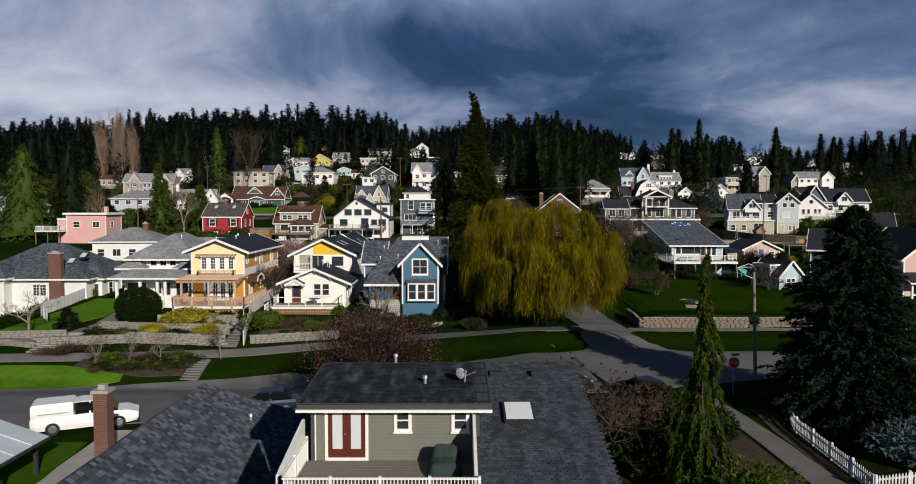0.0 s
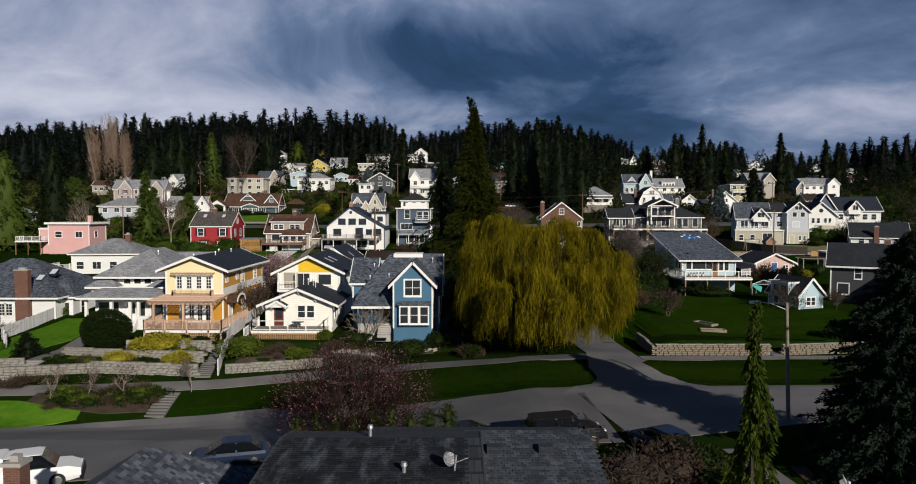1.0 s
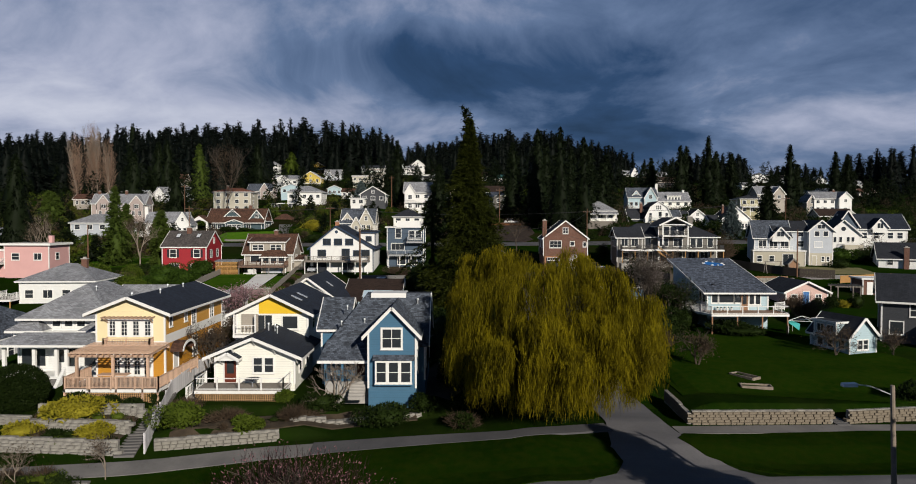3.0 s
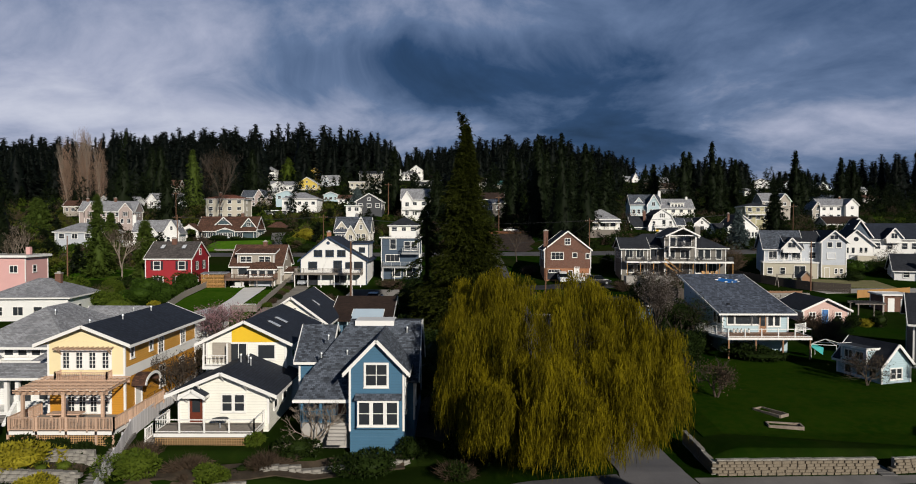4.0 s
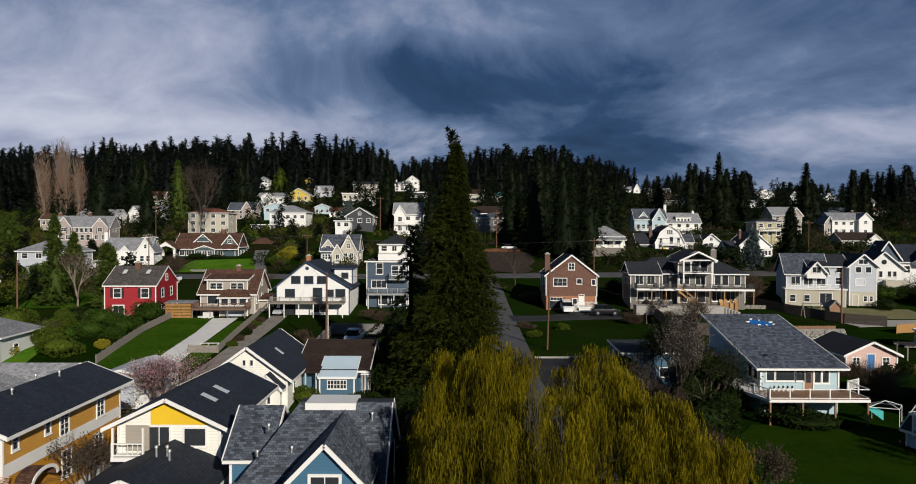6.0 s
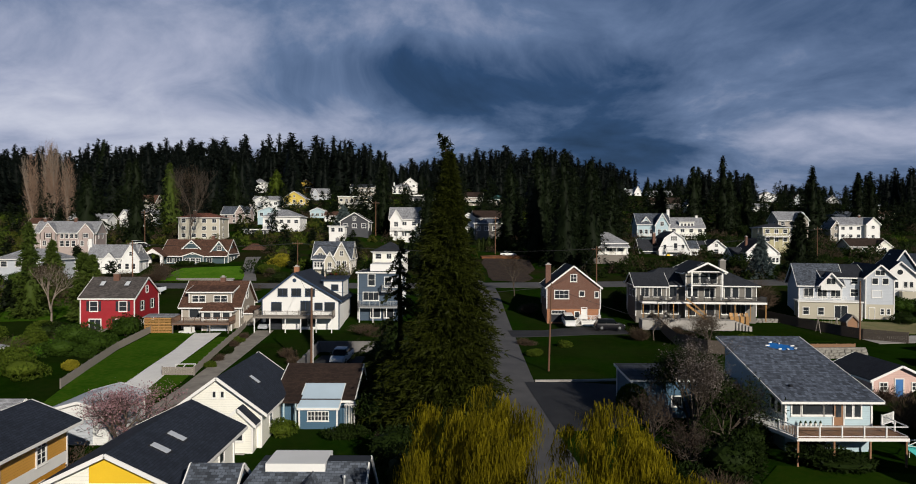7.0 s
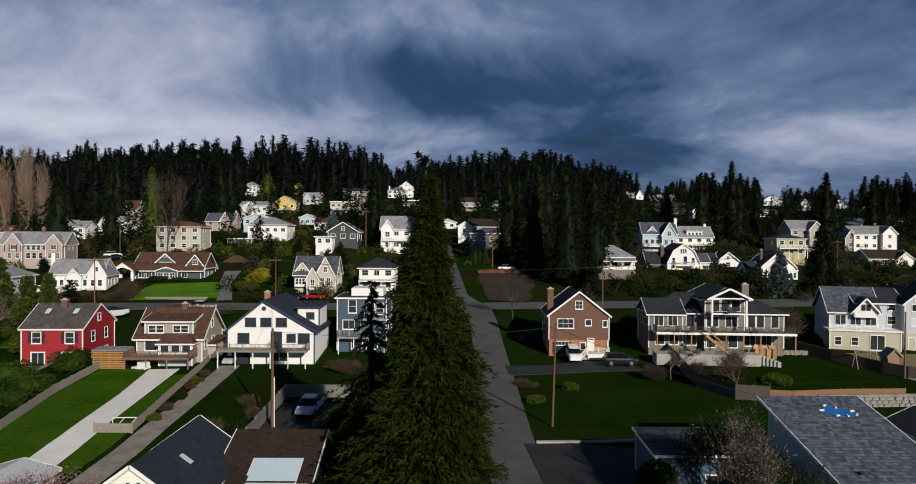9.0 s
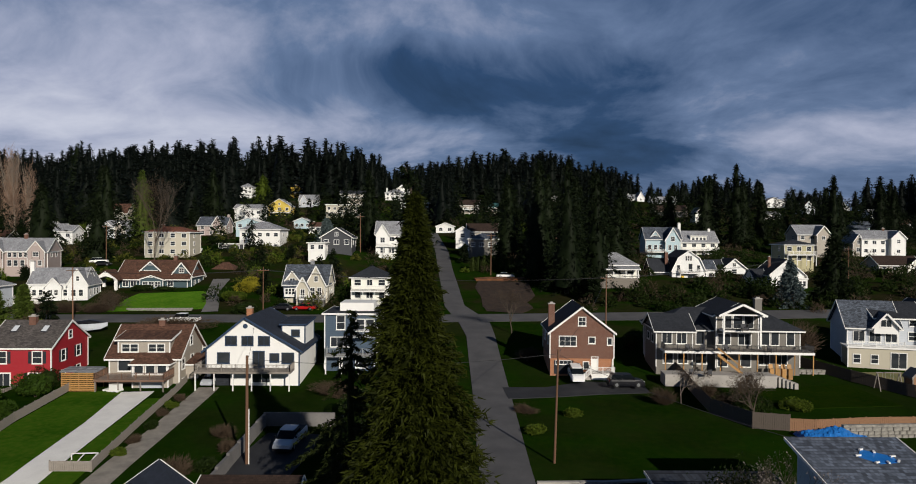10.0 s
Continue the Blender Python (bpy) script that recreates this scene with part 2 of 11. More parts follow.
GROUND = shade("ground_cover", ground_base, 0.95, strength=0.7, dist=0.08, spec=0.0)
R_SLATE = shingles("slate_grey_shingles", (0.075, 0.087, 0.108), row=0.2, width=0.3, vary=0.6)
R_DARK = shingles("charcoal_shingles", (0.026, 0.029, 0.036), vary=0.25)
CEDAR_FRESH = wood("fresh_cedar_slats", (0.44, 0.235, 0.075))
R_NAVY = shingles("blue_black_shingles", (0.022, 0.028, 0.042), vary=0.25)
R_GREY = shingles("mid_grey_shingles", (0.25, 0.255, 0.27), vary=0.3)
R_WET = shingles("dark_slate_shingles", (0.034, 0.039, 0.050), vary=0.4)
R_BLUE = shingles("blue_grey_shingles", (0.085, 0.10, 0.13), vary=0.55, row=0.17, width=0.3)
R_BROWN = shingles("brown_shingles", (0.092, 0.046, 0.030))
R_DKBROWN = shingles("dark_brown_shingles", (0.036, 0.022, 0.016), vary=0.3)
R_OLD = shingles("weathered_charcoal_shingles", (0.042, 0.047, 0.055), row=0.13, width=0.24, vary=0.22, moss=0.35)
BRICK = bricks("red_brick", (0.135, 0.056, 0.036), (0.20, 0.145, 0.115))
BRICK_ORANGE = bricks("orange_brick", (0.36, 0.14, 0.06), (0.35, 0.25, 0.18))
STONE = mottled("stacked_stone", (0.17, 0.16, 0.145), (0.36, 0.34, 0.30), 2.0, 14.0, 0.9, 0.7, 0.04)
METAL_GREY = shade("galvanised_metal", (0.45, 0.47, 0.48), 0.45, 0.8)
BARK = mottled("bark", (0.055, 0.042, 0.032), (0.10, 0.08, 0.06), 3.0, 15.0, 0.95, 0.8, 0.05)
BARK_PALE = mottled("pale_bark", (0.20, 0.16, 0.125), (0.30, 0.25, 0.20), 2.0, 12.0, 0.9, 0.6, 0.03)
POLE = wood("pole_wood", (0.17, 0.088, 0.05), 0.85)
DARKWOOD = wood("dark_weathered_boards", (0.085, 0.068, 0.055), 0.85)
CEDAR = wood("cedar_boards", (0.27, 0.14, 0.07))
GREYWOOD = wood("weathered_boards", (0.255, 0.225, 0.195), 0.85)
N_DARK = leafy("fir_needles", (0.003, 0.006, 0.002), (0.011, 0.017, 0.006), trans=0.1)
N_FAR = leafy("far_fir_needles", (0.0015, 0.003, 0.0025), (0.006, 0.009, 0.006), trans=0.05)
N_GREEN = leafy("cedar_needles", (0.026, 0.048, 0.008), (0.085, 0.115, 0.020), trans=0.15)
N_HEDGE = leafy("cypress_needles", (0.010, 0.018, 0.004), (0.036, 0.050, 0.010), trans=0.12)
N_BLUE = leafy("blue_cedar_needles", (0.045, 0.065, 0.065), (0.10, 0.13, 0.13), trans=0.1)


def willow_base(k):
    r = k.n("ShaderNodeNewGeometry").outputs["Random Per Island"]
    o = k.n("ShaderNodeObjectInfo").outputs["Random"]
    p = k.n("ShaderNodeTexCoord").outputs["Object"]
    # Clump noise drops to near black, painting the shade between hanging bunches.
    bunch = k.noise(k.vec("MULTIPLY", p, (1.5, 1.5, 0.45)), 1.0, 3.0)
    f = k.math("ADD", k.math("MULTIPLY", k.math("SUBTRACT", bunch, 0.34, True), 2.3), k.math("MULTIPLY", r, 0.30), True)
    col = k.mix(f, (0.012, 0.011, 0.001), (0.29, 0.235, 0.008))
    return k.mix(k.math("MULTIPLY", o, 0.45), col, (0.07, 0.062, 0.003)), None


WILLOW = shade("willow_leaves", willow_base, 0.6, spec=0.06, leaf=0.35)
L_DARK = leafy("evergreen_leaves", (0.007, 0.014, 0.003), (0.023, 0.038, 0.007), trans=0.2)
L_MID = leafy("laurel_leaves", (0.014, 0.034, 0.004), (0.052, 0.092, 0.012), trans=0.25)
L_BRIGHT = leafy("fresh_leaves", (0.032, 0.058, 0.006), (0.11, 0.145, 0.018), trans=0.3)
L_YELLOW = leafy("yellow_green_leaves", (0.20, 0.18, 0.015), (0.36, 0.31, 0.03), trans=0.3)
L_BROWN = leafy("bare_twig_haze", (0.042, 0.030, 0.020), (0.10, 0.070, 0.048), trans=0.1)
L_TWIG = leafy("dark_bare_twigs", (0.022, 0.015, 0.011), (0.062, 0.044, 0.033), trans=0.05)
L_TAN = leafy("pale_twig_haze", (0.17, 0.11, 0.08), (0.32, 0.22, 0.16), trans=0.1)
BLOSSOM = leafy("pink_blossom", (0.24, 0.12, 0.135), (0.52, 0.33, 0.35), trans=0.3)

# ---- mesh helpers ----


def fast_mesh(name, verts, tris):
    """A mesh from arrays of vertices and triangles."""
    me = bpy.data.meshes.new(name)
    verts, tris = np.asarray(verts, dtype=np.float32).reshape(-1, 3), np.asarray(tris, dtype=np.int32).reshape(-1, 3)
    me.vertices.add(len(verts))
    me.vertices.foreach_set("co", verts.ravel())
    me.loops.add(tris.size)
    me.loops.foreach_set("vertex_index", tris.ravel())
    me.polygons.add(len(tris))
    me.polygons.foreach_set("loop_start", np.arange(0, tris.size, 3, dtype=np.int32))
    me.update(calc_edges=True)
    return me


class Geo:
    """Gathers boxes, slabs and tubes into one mesh."""

    def __init__(self):
        self.v, self.f = [], []

    def poly(self, pts):
        i = len(self.v)
        self.v += [tuple(p) for p in pts]
        self.f.append(tuple(range(i, i + len(pts))))

    def box(self, x0, y0, z0, x1, y1, z1):
        i = len(self.v)
        self.v += [(x, y, z) for z in (z0, z1) for y in (y0, y1) for x in (x0, x1)]
        self.f += [tuple(i + a for a in q) for q in ((0, 2, 3, 1), (4, 5, 7, 6), (0, 1, 5, 4), (1, 3, 7, 5), (3, 2, 6, 7), (2, 0, 4, 6))]
        return self

    def slab(self, pts, th, up=(0, 0, 1)):
        """A flat polygon, given at its upper face (seen from above anticlockwise), with a thickness below it."""
        i, n = len(self.v), len(pts)
        self.v += [tuple(p) for p in pts] + [tuple(Vector(p) - Vector(up) * th) for p in pts]
        self.f.append(tuple(range(i, i + n)))
        self.f.append(tuple(range(i + 2 * n - 1, i + n - 1, -1)))
        self.f += [(i + a, i + n + a, i + n + (a + 1) % n, i + (a + 1) % n) for a in range(n)]
        return self

    def beam(self, a, b, w, h=None, side=(0, 0, 1)):
        """A square bar from a to b."""
        a, b, h = Vector(a), Vector(b), h or w
        d = (b - a).normalized()
        s = d.cross(Vector(side))
        if s.length < 1e-4:
            s = d.cross(Vector((0, 1, 0)))
        s.normalize()
        t = s.cross(d)
        i = len(self.v)
        for p in (a, b):
            self.v += [tuple(p + s * w / 2 * q + t * h / 2 * r) for q, r in ((-1, -1), (1, -1), (1, 1), (-1, 1))]
        self.f += [tuple(i + q for q in f) for f in ((0, 1, 2, 3), (7, 6, 5, 4), (0, 4, 5, 1), (1, 5, 6, 2), (2, 6, 7, 3), (3, 7, 4, 0))]
        return self

    def tube(self, a, b, r0, r1, n=8):
        a, b = Vector(a), Vector(b)
        d = (b - a).normalized()
        s = d.orthogonal().normalized()
        t = d.cross(s)
        i = len(self.v)
        for p, r in ((a, r0), (b, r1)):
            self.v += [tuple(p + (s * math.cos(2 * math.pi * j / n) + t * math.sin(2 * math.pi * j / n)) * r) for j in range(n)]
        self.f += [(i + j, i + (j + 1) % n, i + n + (j + 1) % n, i + n + j) for j in range(n)]
        self.f += [tuple(i + n - 1 - j for j in range(n)), tuple(i + n + j for j in range(n))]
        return self

    def mesh(self, name, mat, smooth=False):
        me = bpy.data.meshes.new(name)
        me.from_pydata(self.v, [], self.f)
        bm = bmesh.new()
        bm.from_mesh(me)
        bmesh.ops.recalc_face_normals(bm, faces=bm.faces)
        bm.to_mesh(me)
        bm.free()
        me.materials.append(mat)
        if smooth:
            me.shade_smooth()
        return me

    def weld(self):
        """Joins corners that meet, and drops the faces shut in between."""
        at, new_v, to = {}, [], []
        for p in self.v:
            key = tuple(round(c, 3) for c in p)
            if key not in at:
                at[key] = len(new_v)
                new_v.append(p)
            to.append(at[key])
        faces = {}
        for f in self.f:
            q = tuple(to[i] for i in f)
            if len(set(q)) > 2:
                faces.setdefault(frozenset(q), []).append(q)
        self.v, self.f = new_v, [q[0] for q in faces.values() if len(q) == 1]
        return self

    def singles(self, name, mat, parent):
        """Each box of eight corners as a part of its own."""
        for i in range(0, len(self.v), 8):
            one = Geo()
            one.v, one.f = self.v[i:i + 8], self.f[:6]
            one.make(name, mat, parent)

    def make(self, name, mat, parent=None, label="", smooth=False):
        ob = new(name, self.mesh(name, mat, smooth))
        ob.parent = parent
        return tagged(ob, label)


def thing(name, label, category, x, y, z, rz=0.0, group="", kind=""):
    ob = new(name)
    ob.empty_display_size = 0.3
    ob.matrix_world = pose(x, y, z, 0, 0, rz)
    return tagged(ob, label, category, group, kind)


# ---- ground ----
PROFILE_Y = (-400, 0, 38, 57.8, 61, 66, 74, 100, 125, 150, 165, 188, 198, 230, 275, 330, 400, 470, 560, 650, 800, 3000)
PROFILE_Z = (-4, -1, 0, 0.3, 1.5, 2.6, 3.4, 5.2, 6.9, 7.9, 9.2, 11.8, 12.6, 16.8, 22, 29, 38, 48, 57, 61, 60, 40)
TERRACES = ((18.5, 60.0, 69.9, 0.9, 30.0), (-31.0, -21.5, 63.9, 0.3, 12.0), (-31.0, -21.5, 66.6, 0.3, 12.0), (-31.0, -21.5, 69.2, 0.2, 12.0), (-21.5, -8.0, 66.4, 0.6, 16.0), (-21.5, 1.5, 69.6, 0.5, 16.0))


def ground_z(x, y):
    shift = np.interp(x, (-70, -36, -19, 0, 30, 60), (-12, -4.2, -0.4, 0.8, 3.6, 4.6)) * min(1.0, max(0.0, (80 - y) / 14))
    z = sum(np.interp(y - shift + d, PROFILE_Y, PROFILE_Z) for d in (-0.8, 0, 0.8)) / 3
    if y < 74:
        # the street climbs to the east, above the foot of the gardens
        east = min(1.0, max(0.0, (x + 12) / 18))
        z += (1 - east) * np.interp(y, (30, 44, 50, 56), (1.7, 1.75, 1.3, 0.0)) + east * np.interp(y, (30, 48, 58, 63, 67, 70, 74), (2.9, 2.9, 2.75, 2.0, 1.2, 0.6, 0.0))
    for x0, x1, ty, rise, fade in TERRACES:
        side = min(1.0, max(0.0, min(x - x0, x1 - x) / 2.0))
        z += rise * side * min(1.0, max(0.0, (y - ty) / 0.25)) * max(0.0, 1 - max(0.0, y - ty - 6) / fade)
    z -= 1.8 * min(1.0, max(0.0, (-46.5 - x) / 2.5)) * min(1.0, max(0.0, (y - 58) / 8)) * min(1.0, max(0.0, (125 - y) / 25))
    if y > 205:
        z += np.interp(x, (-200, -120, -60, 60, 90, 160, 240, 300), (-3.0, -1.0, 0.0, 0.0, -2.2, -4.5, -8.0, -10.0)) * min(1.0, (y - 205) / 80)
        for mx, my, rise in ((-28, 260, 3.8), (17, 272, 3.4)):
            z += rise * math.exp(-((x - mx) / 11) ** 2 - ((y - my) / 13) ** 2)
    if y > 200:
        z += 1.2 * min(1.0, (y - 200) / 60) * noise.noise(Vector((x / 55, y / 55, 3.1)))
    return float(z)


def spaced(stops):
    out = []
    for a, b, step in stops:
        out += list(np.arange(a, b, step))
    return out


def make_ground():
    xs = spaced([(-2400, -400, 200), (-400, -130, 15), (-130, -62, 4), (-62, 64, 1.0), (64, 130, 4), (130, 400, 15), (400, 2600, 200)])
    ys = spaced([(-400, -20, 20), (-20, 36, 3), (36, 62, 0.8), (62, 72, 0.25), (72, 130, 1.0), (130, 210, 2.0), (210, 480, 6), (480, 800, 16), (800, 3200, 150)])
    nx, ny = len(xs), len(ys)
    v = [(x, y, ground_z(x, y)) for y in ys for x in xs]
    f = [(j * nx + i, j * nx + i + 1, (j + 1) * nx + i + 1, (j + 1) * nx + i) for j in range(ny - 1) for i in range(nx - 1)]
    me = bpy.data.meshes.new("ground")
    me.from_pydata(v, [], f)
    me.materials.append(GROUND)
    me.shade_smooth()
    tagged(new("ground", me), "grassy hillside rising from the street to the forest", "ground", kind="structure")


make_ground()


def strip(name, rows, mat, lift=0.05, label="", category="", kind="structure", step=0.8, cross=3):
    """A sheet laid on the ground along rows of (x, y, width) or (x, y, width, heading fixed by the next row)."""
    pts = [Vector((r[0], r[1])) for r in rows]
    line = []
    for a, b, ra, rb in zip(pts, pts[1:], rows, rows[1:]):
        n = max(1, int((b - a).length / step))
        line += [(a.lerp(b, i / n), ra[2] + (rb[2] - ra[2]) * i / n) for i in range(n)]
    line.append((pts[-1], rows[-1][2]))
    g = Geo()
    for i, (p, w) in enumerate(line):
        q, r = line[max(0, i - 2)][0], line[min(len(line) - 1, i + 2)][0]
        d = (r - q).normalized()
        nrm = Vector((d.y, -d.x))
        for c in range(cross + 1):
            s = p + nrm * w * (c / cross - 0.5)
            g.v.append((s.x, s.y, ground_z(s.x, s.y) + lift))
    m = cross + 1
    for i in range(len(line) - 1):
        g.f += [(i * m + c, i * m + c + 1, (i + 1) * m + c + 1, (i + 1) * m + c) for c in range(cross)]
    # turned-down edges
    for c in (0, cross):
        base = len(g.v)
        for i in range(len(line)):
            x, y, z = g.v[i * m + c]
            g.v.append((x, y, z - lift - 0.25))
        g.f += [(i * m + c, base + i, base + i + 1, (i + 1) * m + c) for i in range(len(line) - 1)]
    ob = g.make(name, mat)
    return tagged(ob, label, category, kind=kind)


strip("road", [(-160, 33, 14), (-62.6, 40.6, 14), (-34, 46.9, 14.4), (-25.2, 49.2, 15), (-14, 51.6, 15.4), (-5.3, 51.4, 13.2)],
      ASPHALT, 0.05, "worn grey asphalt street at the foot of the hill", "road", step=1.0, cross=18)
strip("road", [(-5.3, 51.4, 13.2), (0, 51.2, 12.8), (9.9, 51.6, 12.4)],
      ASPHALT_MID, 0.05, "darker asphalt street beside the verge", "road", step=1.0, cross=18)
strip("road", [(9.9, 51.6, 12.4), (24.7, 54.2, 9.0), (57.7, 57, 8.4), (160, 70, 8.4)],
      ASPHALT, 0.05, "worn patched asphalt street at the corner", "road", step=1.0, cross=18)
strip("road", [(14.6, 56.2, 13.0), (14.4, 59.6, 8.6), (14.2, 63, 5.6), (14.15, 67.5, 4.3), (14.1, 73, 4.4), (13.5, 79, 4.7)],
      ASPHALT, 0.065, "worn asphalt mouth of the lane", "road", cross=14)
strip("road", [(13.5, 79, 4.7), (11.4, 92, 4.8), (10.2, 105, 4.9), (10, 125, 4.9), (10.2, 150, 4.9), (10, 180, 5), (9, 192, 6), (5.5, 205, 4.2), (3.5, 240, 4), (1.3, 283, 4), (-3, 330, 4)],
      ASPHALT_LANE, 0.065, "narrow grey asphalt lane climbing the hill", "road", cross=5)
strip("road", [(-130, 190, 7), (-60, 192, 7), (0, 193.5, 7), (60, 198, 7), (130, 204, 7)], ASPHALT_LANE, 0.06, "grey asphalt cross street along the slope", "road", step=2.0, cross=4)
strip("sidewalk", [(-69.3, 54.95, 1.58), (-30.03, 60.66, 1.6), (-21.02, 62.36, 1.6), (-12.01, 64.56, 1.6), (-8.91, 64.55, 1.58)], PAVING, 0.05, "grey concrete sidewalk beside the verge", "sidewalk")
strip("sidewalk", [(-8.91, 64.55, 1.58), (-2.91, 64.54, 1.55), (4.69, 64.35, 1.5), (11.89, 66.08, 1.51)], ASPHALT_LANE, 0.13, "darker grey sidewalk below the willow", "sidewalk")
strip("sidewalk", [(16.67, 65.91, 1.52), (28.71, 66.89, 1.53), (57.9, 67.84, 1.54)], PAVING, 0.05, "grey concrete sidewalk below the stone wall", "sidewalk")
strip("driveway", [(-31.5, 106, 3.2), (-32.4, 119.3, 3.3), (-33.8, 134, 3.4), (-35.6, 150, 4.2)], CONCRETE_PALE, 0.05, "pale concrete driveway between lawns", "driveway")
strip("driveway", [(-26.4, 104, 2.6), (-25.9, 119, 2.6), (-26.3, 135, 2.5), (-27.1, 152, 2.7)], GRAVEL, 0.05, "gravelly concrete driveway beside a board fence", "driveway")
strip("driveway", [(12, 150, 5), (18, 150.5, 4.2), (24, 152.5, 5.5), (31, 152.5, 4)], ASPHALT_DARK, 0.09, "dark asphalt driveway in front of the brick house", "driveway")
strip("driveway", [(12, 113, 16), (18, 113.5, 15), (24, 114, 11)], ASPHALT_DARK, 0.09, "asphalt parking court beside the lane, coloured as shaded", "driveway", cross=8)
strip("driveway", [(-13.5, 118, 6.5), (-12, 128, 6.5), (-11.5, 134, 6)], ASPHALT_DARK, 0.06, "dark asphalt parking pad behind the cottage", "driveway", cross=5)
strip("kerb", [(12.6, 121.4, 0.35), (19, 121.6, 0.35), (26, 122.4, 0.35)], CONCRETE, 0.18, "pale concrete kerb at the edge of the lawn", "kerb")
strip("lawn", [(-57.84, 50.03, 5.8), (-47.42, 53.4, 5.4), (-38, 55.6, 4.8), (-33.4, 56.3, 4.2), (-31, 56.8, 2.8), (-28.4, 57.2, 1.0)], LAWN_SUN, 0.06, "green grass verge above the street, coloured as sunlit", "lawn", cross=6)
strip("lawn", [(-21.2, 59.6, 1.6), (-18, 60.6, 2.4), (-12, 61.3, 4.2), (-2.9, 61.2, 5.8), (3.8, 60.9, 7.2), (8.4, 60.9, 6.6), (10.4, 61.2, 4.6), (11.5, 61.5, 1.6)], LAWN_SHADE, 0.10, "green grass verge below the houses, coloured as shaded", "lawn", cross=6)
strip("lawn", [(16.6, 64.6, 1.2), (18.2, 63.4, 3.8), (22.2, 62, 6.8), (30.4, 62.8, 7.2), (58, 63.6, 7.2)], LAWN_SHADE, 0.10, "green grass verge below the block wall, coloured as shaded", "lawn", cross=6)
strip("lawn", [(-43.04, 66.07, 4), (-41.5, 74, 6.5), (-42, 84, 5)], LAWN_SUN, 0.06, "bright front lawn coloured as sunlit", "lawn", cross=8)
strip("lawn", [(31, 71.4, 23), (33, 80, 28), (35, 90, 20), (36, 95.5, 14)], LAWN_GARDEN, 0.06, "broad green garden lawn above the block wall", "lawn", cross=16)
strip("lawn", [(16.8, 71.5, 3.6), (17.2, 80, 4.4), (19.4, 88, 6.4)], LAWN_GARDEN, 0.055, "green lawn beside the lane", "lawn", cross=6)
strip("lawn", [(-23.0, 27, 3.6), (-23.0, 34, 4.0), (-23.2, 39, 3.4)], LAWN, 0.09, "grass strip coloured as sunlit beside the concrete apron", "lawn", cross=8)
strip("driveway", [(-43.5, 198.5, 3.2), (-45.5, 206, 2.6), (-49, 216, 2.6), (-52, 231, 4)], PAVING, 0.10, "grey driveway up to the teal garage", "driveway")
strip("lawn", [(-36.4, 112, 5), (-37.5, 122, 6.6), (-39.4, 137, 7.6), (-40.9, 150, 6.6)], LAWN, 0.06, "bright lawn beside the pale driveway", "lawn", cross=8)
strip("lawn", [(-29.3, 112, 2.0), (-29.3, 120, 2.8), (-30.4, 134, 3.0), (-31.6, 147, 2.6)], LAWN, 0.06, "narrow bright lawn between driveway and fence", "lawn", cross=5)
strip("lawn", [(-54, 118, 9), (-55.5, 128, 8), (-57, 138, 9), (-60, 148, 8)], LAWN_SUN, 0.06, "rough garden grass coloured as sunlit below the red house", "lawn", cross=10)
strip("lawn", [(-70, 158, 10), (-72, 170, 14), (-74, 184, 16)], LAWN, 0.06, "meadow grass coloured as sunlit among the garden trees", "lawn", cross=12)
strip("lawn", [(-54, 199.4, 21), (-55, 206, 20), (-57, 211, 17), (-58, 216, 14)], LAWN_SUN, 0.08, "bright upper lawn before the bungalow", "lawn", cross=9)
strip("lawn", [(44.8, 147.5, 8), (52, 148.8, 8.8), (60, 150, 9.6)], LAWN_SHADE, 0.07, "neat green lawn inside the fence", "lawn", cross=8)

# ---- parts of houses ----
CACHE = {}


def joined_cells(xs, zs, proud):
    """One welded relief of cells that stand out from a wall by their own depth."""
    g, at = Geo(), {}

    def vert(*p):
        key = tuple(round(c, 4) for c in p)
        if key not in at:
            at[key] = len(g.v)
            g.v.append(p)
        return at[key]

    def depth(i, j):
        inside = 0 <= i < len(xs) - 1 and 0 <= j < len(zs) - 1
        return (proud(i, j) if inside else None)

    for i in range(len(xs) - 1):
        for j in range(len(zs) - 1):
            d = depth(i, j)
            if d is None:
                continue
            x0, x1, z0, z1 = xs[i], xs[i + 1], zs[j], zs[j + 1]
            g.f.append((vert(x0, -d, z0), vert(x1, -d, z0), vert(x1, -d, z1), vert(x0, -d, z1)))
            for di, dj, (ax, az), (bx, bz) in ((-1, 0, (x0, z1), (x0, z0)), (1, 0, (x1, z0), (x1, z1)), (0, -1, (x0, z0), (x1, z0)), (0, 1, (x1, z1), (x0, z1))):
                e = depth(i + di, j + dj)
                e = -0.03 if e is None else e
                if e < d:
                    g.f.append((vert(ax, -d, az), vert(ax, -e, az), vert(bx, -e, bz), vert(bx, -d, bz)))
    return g


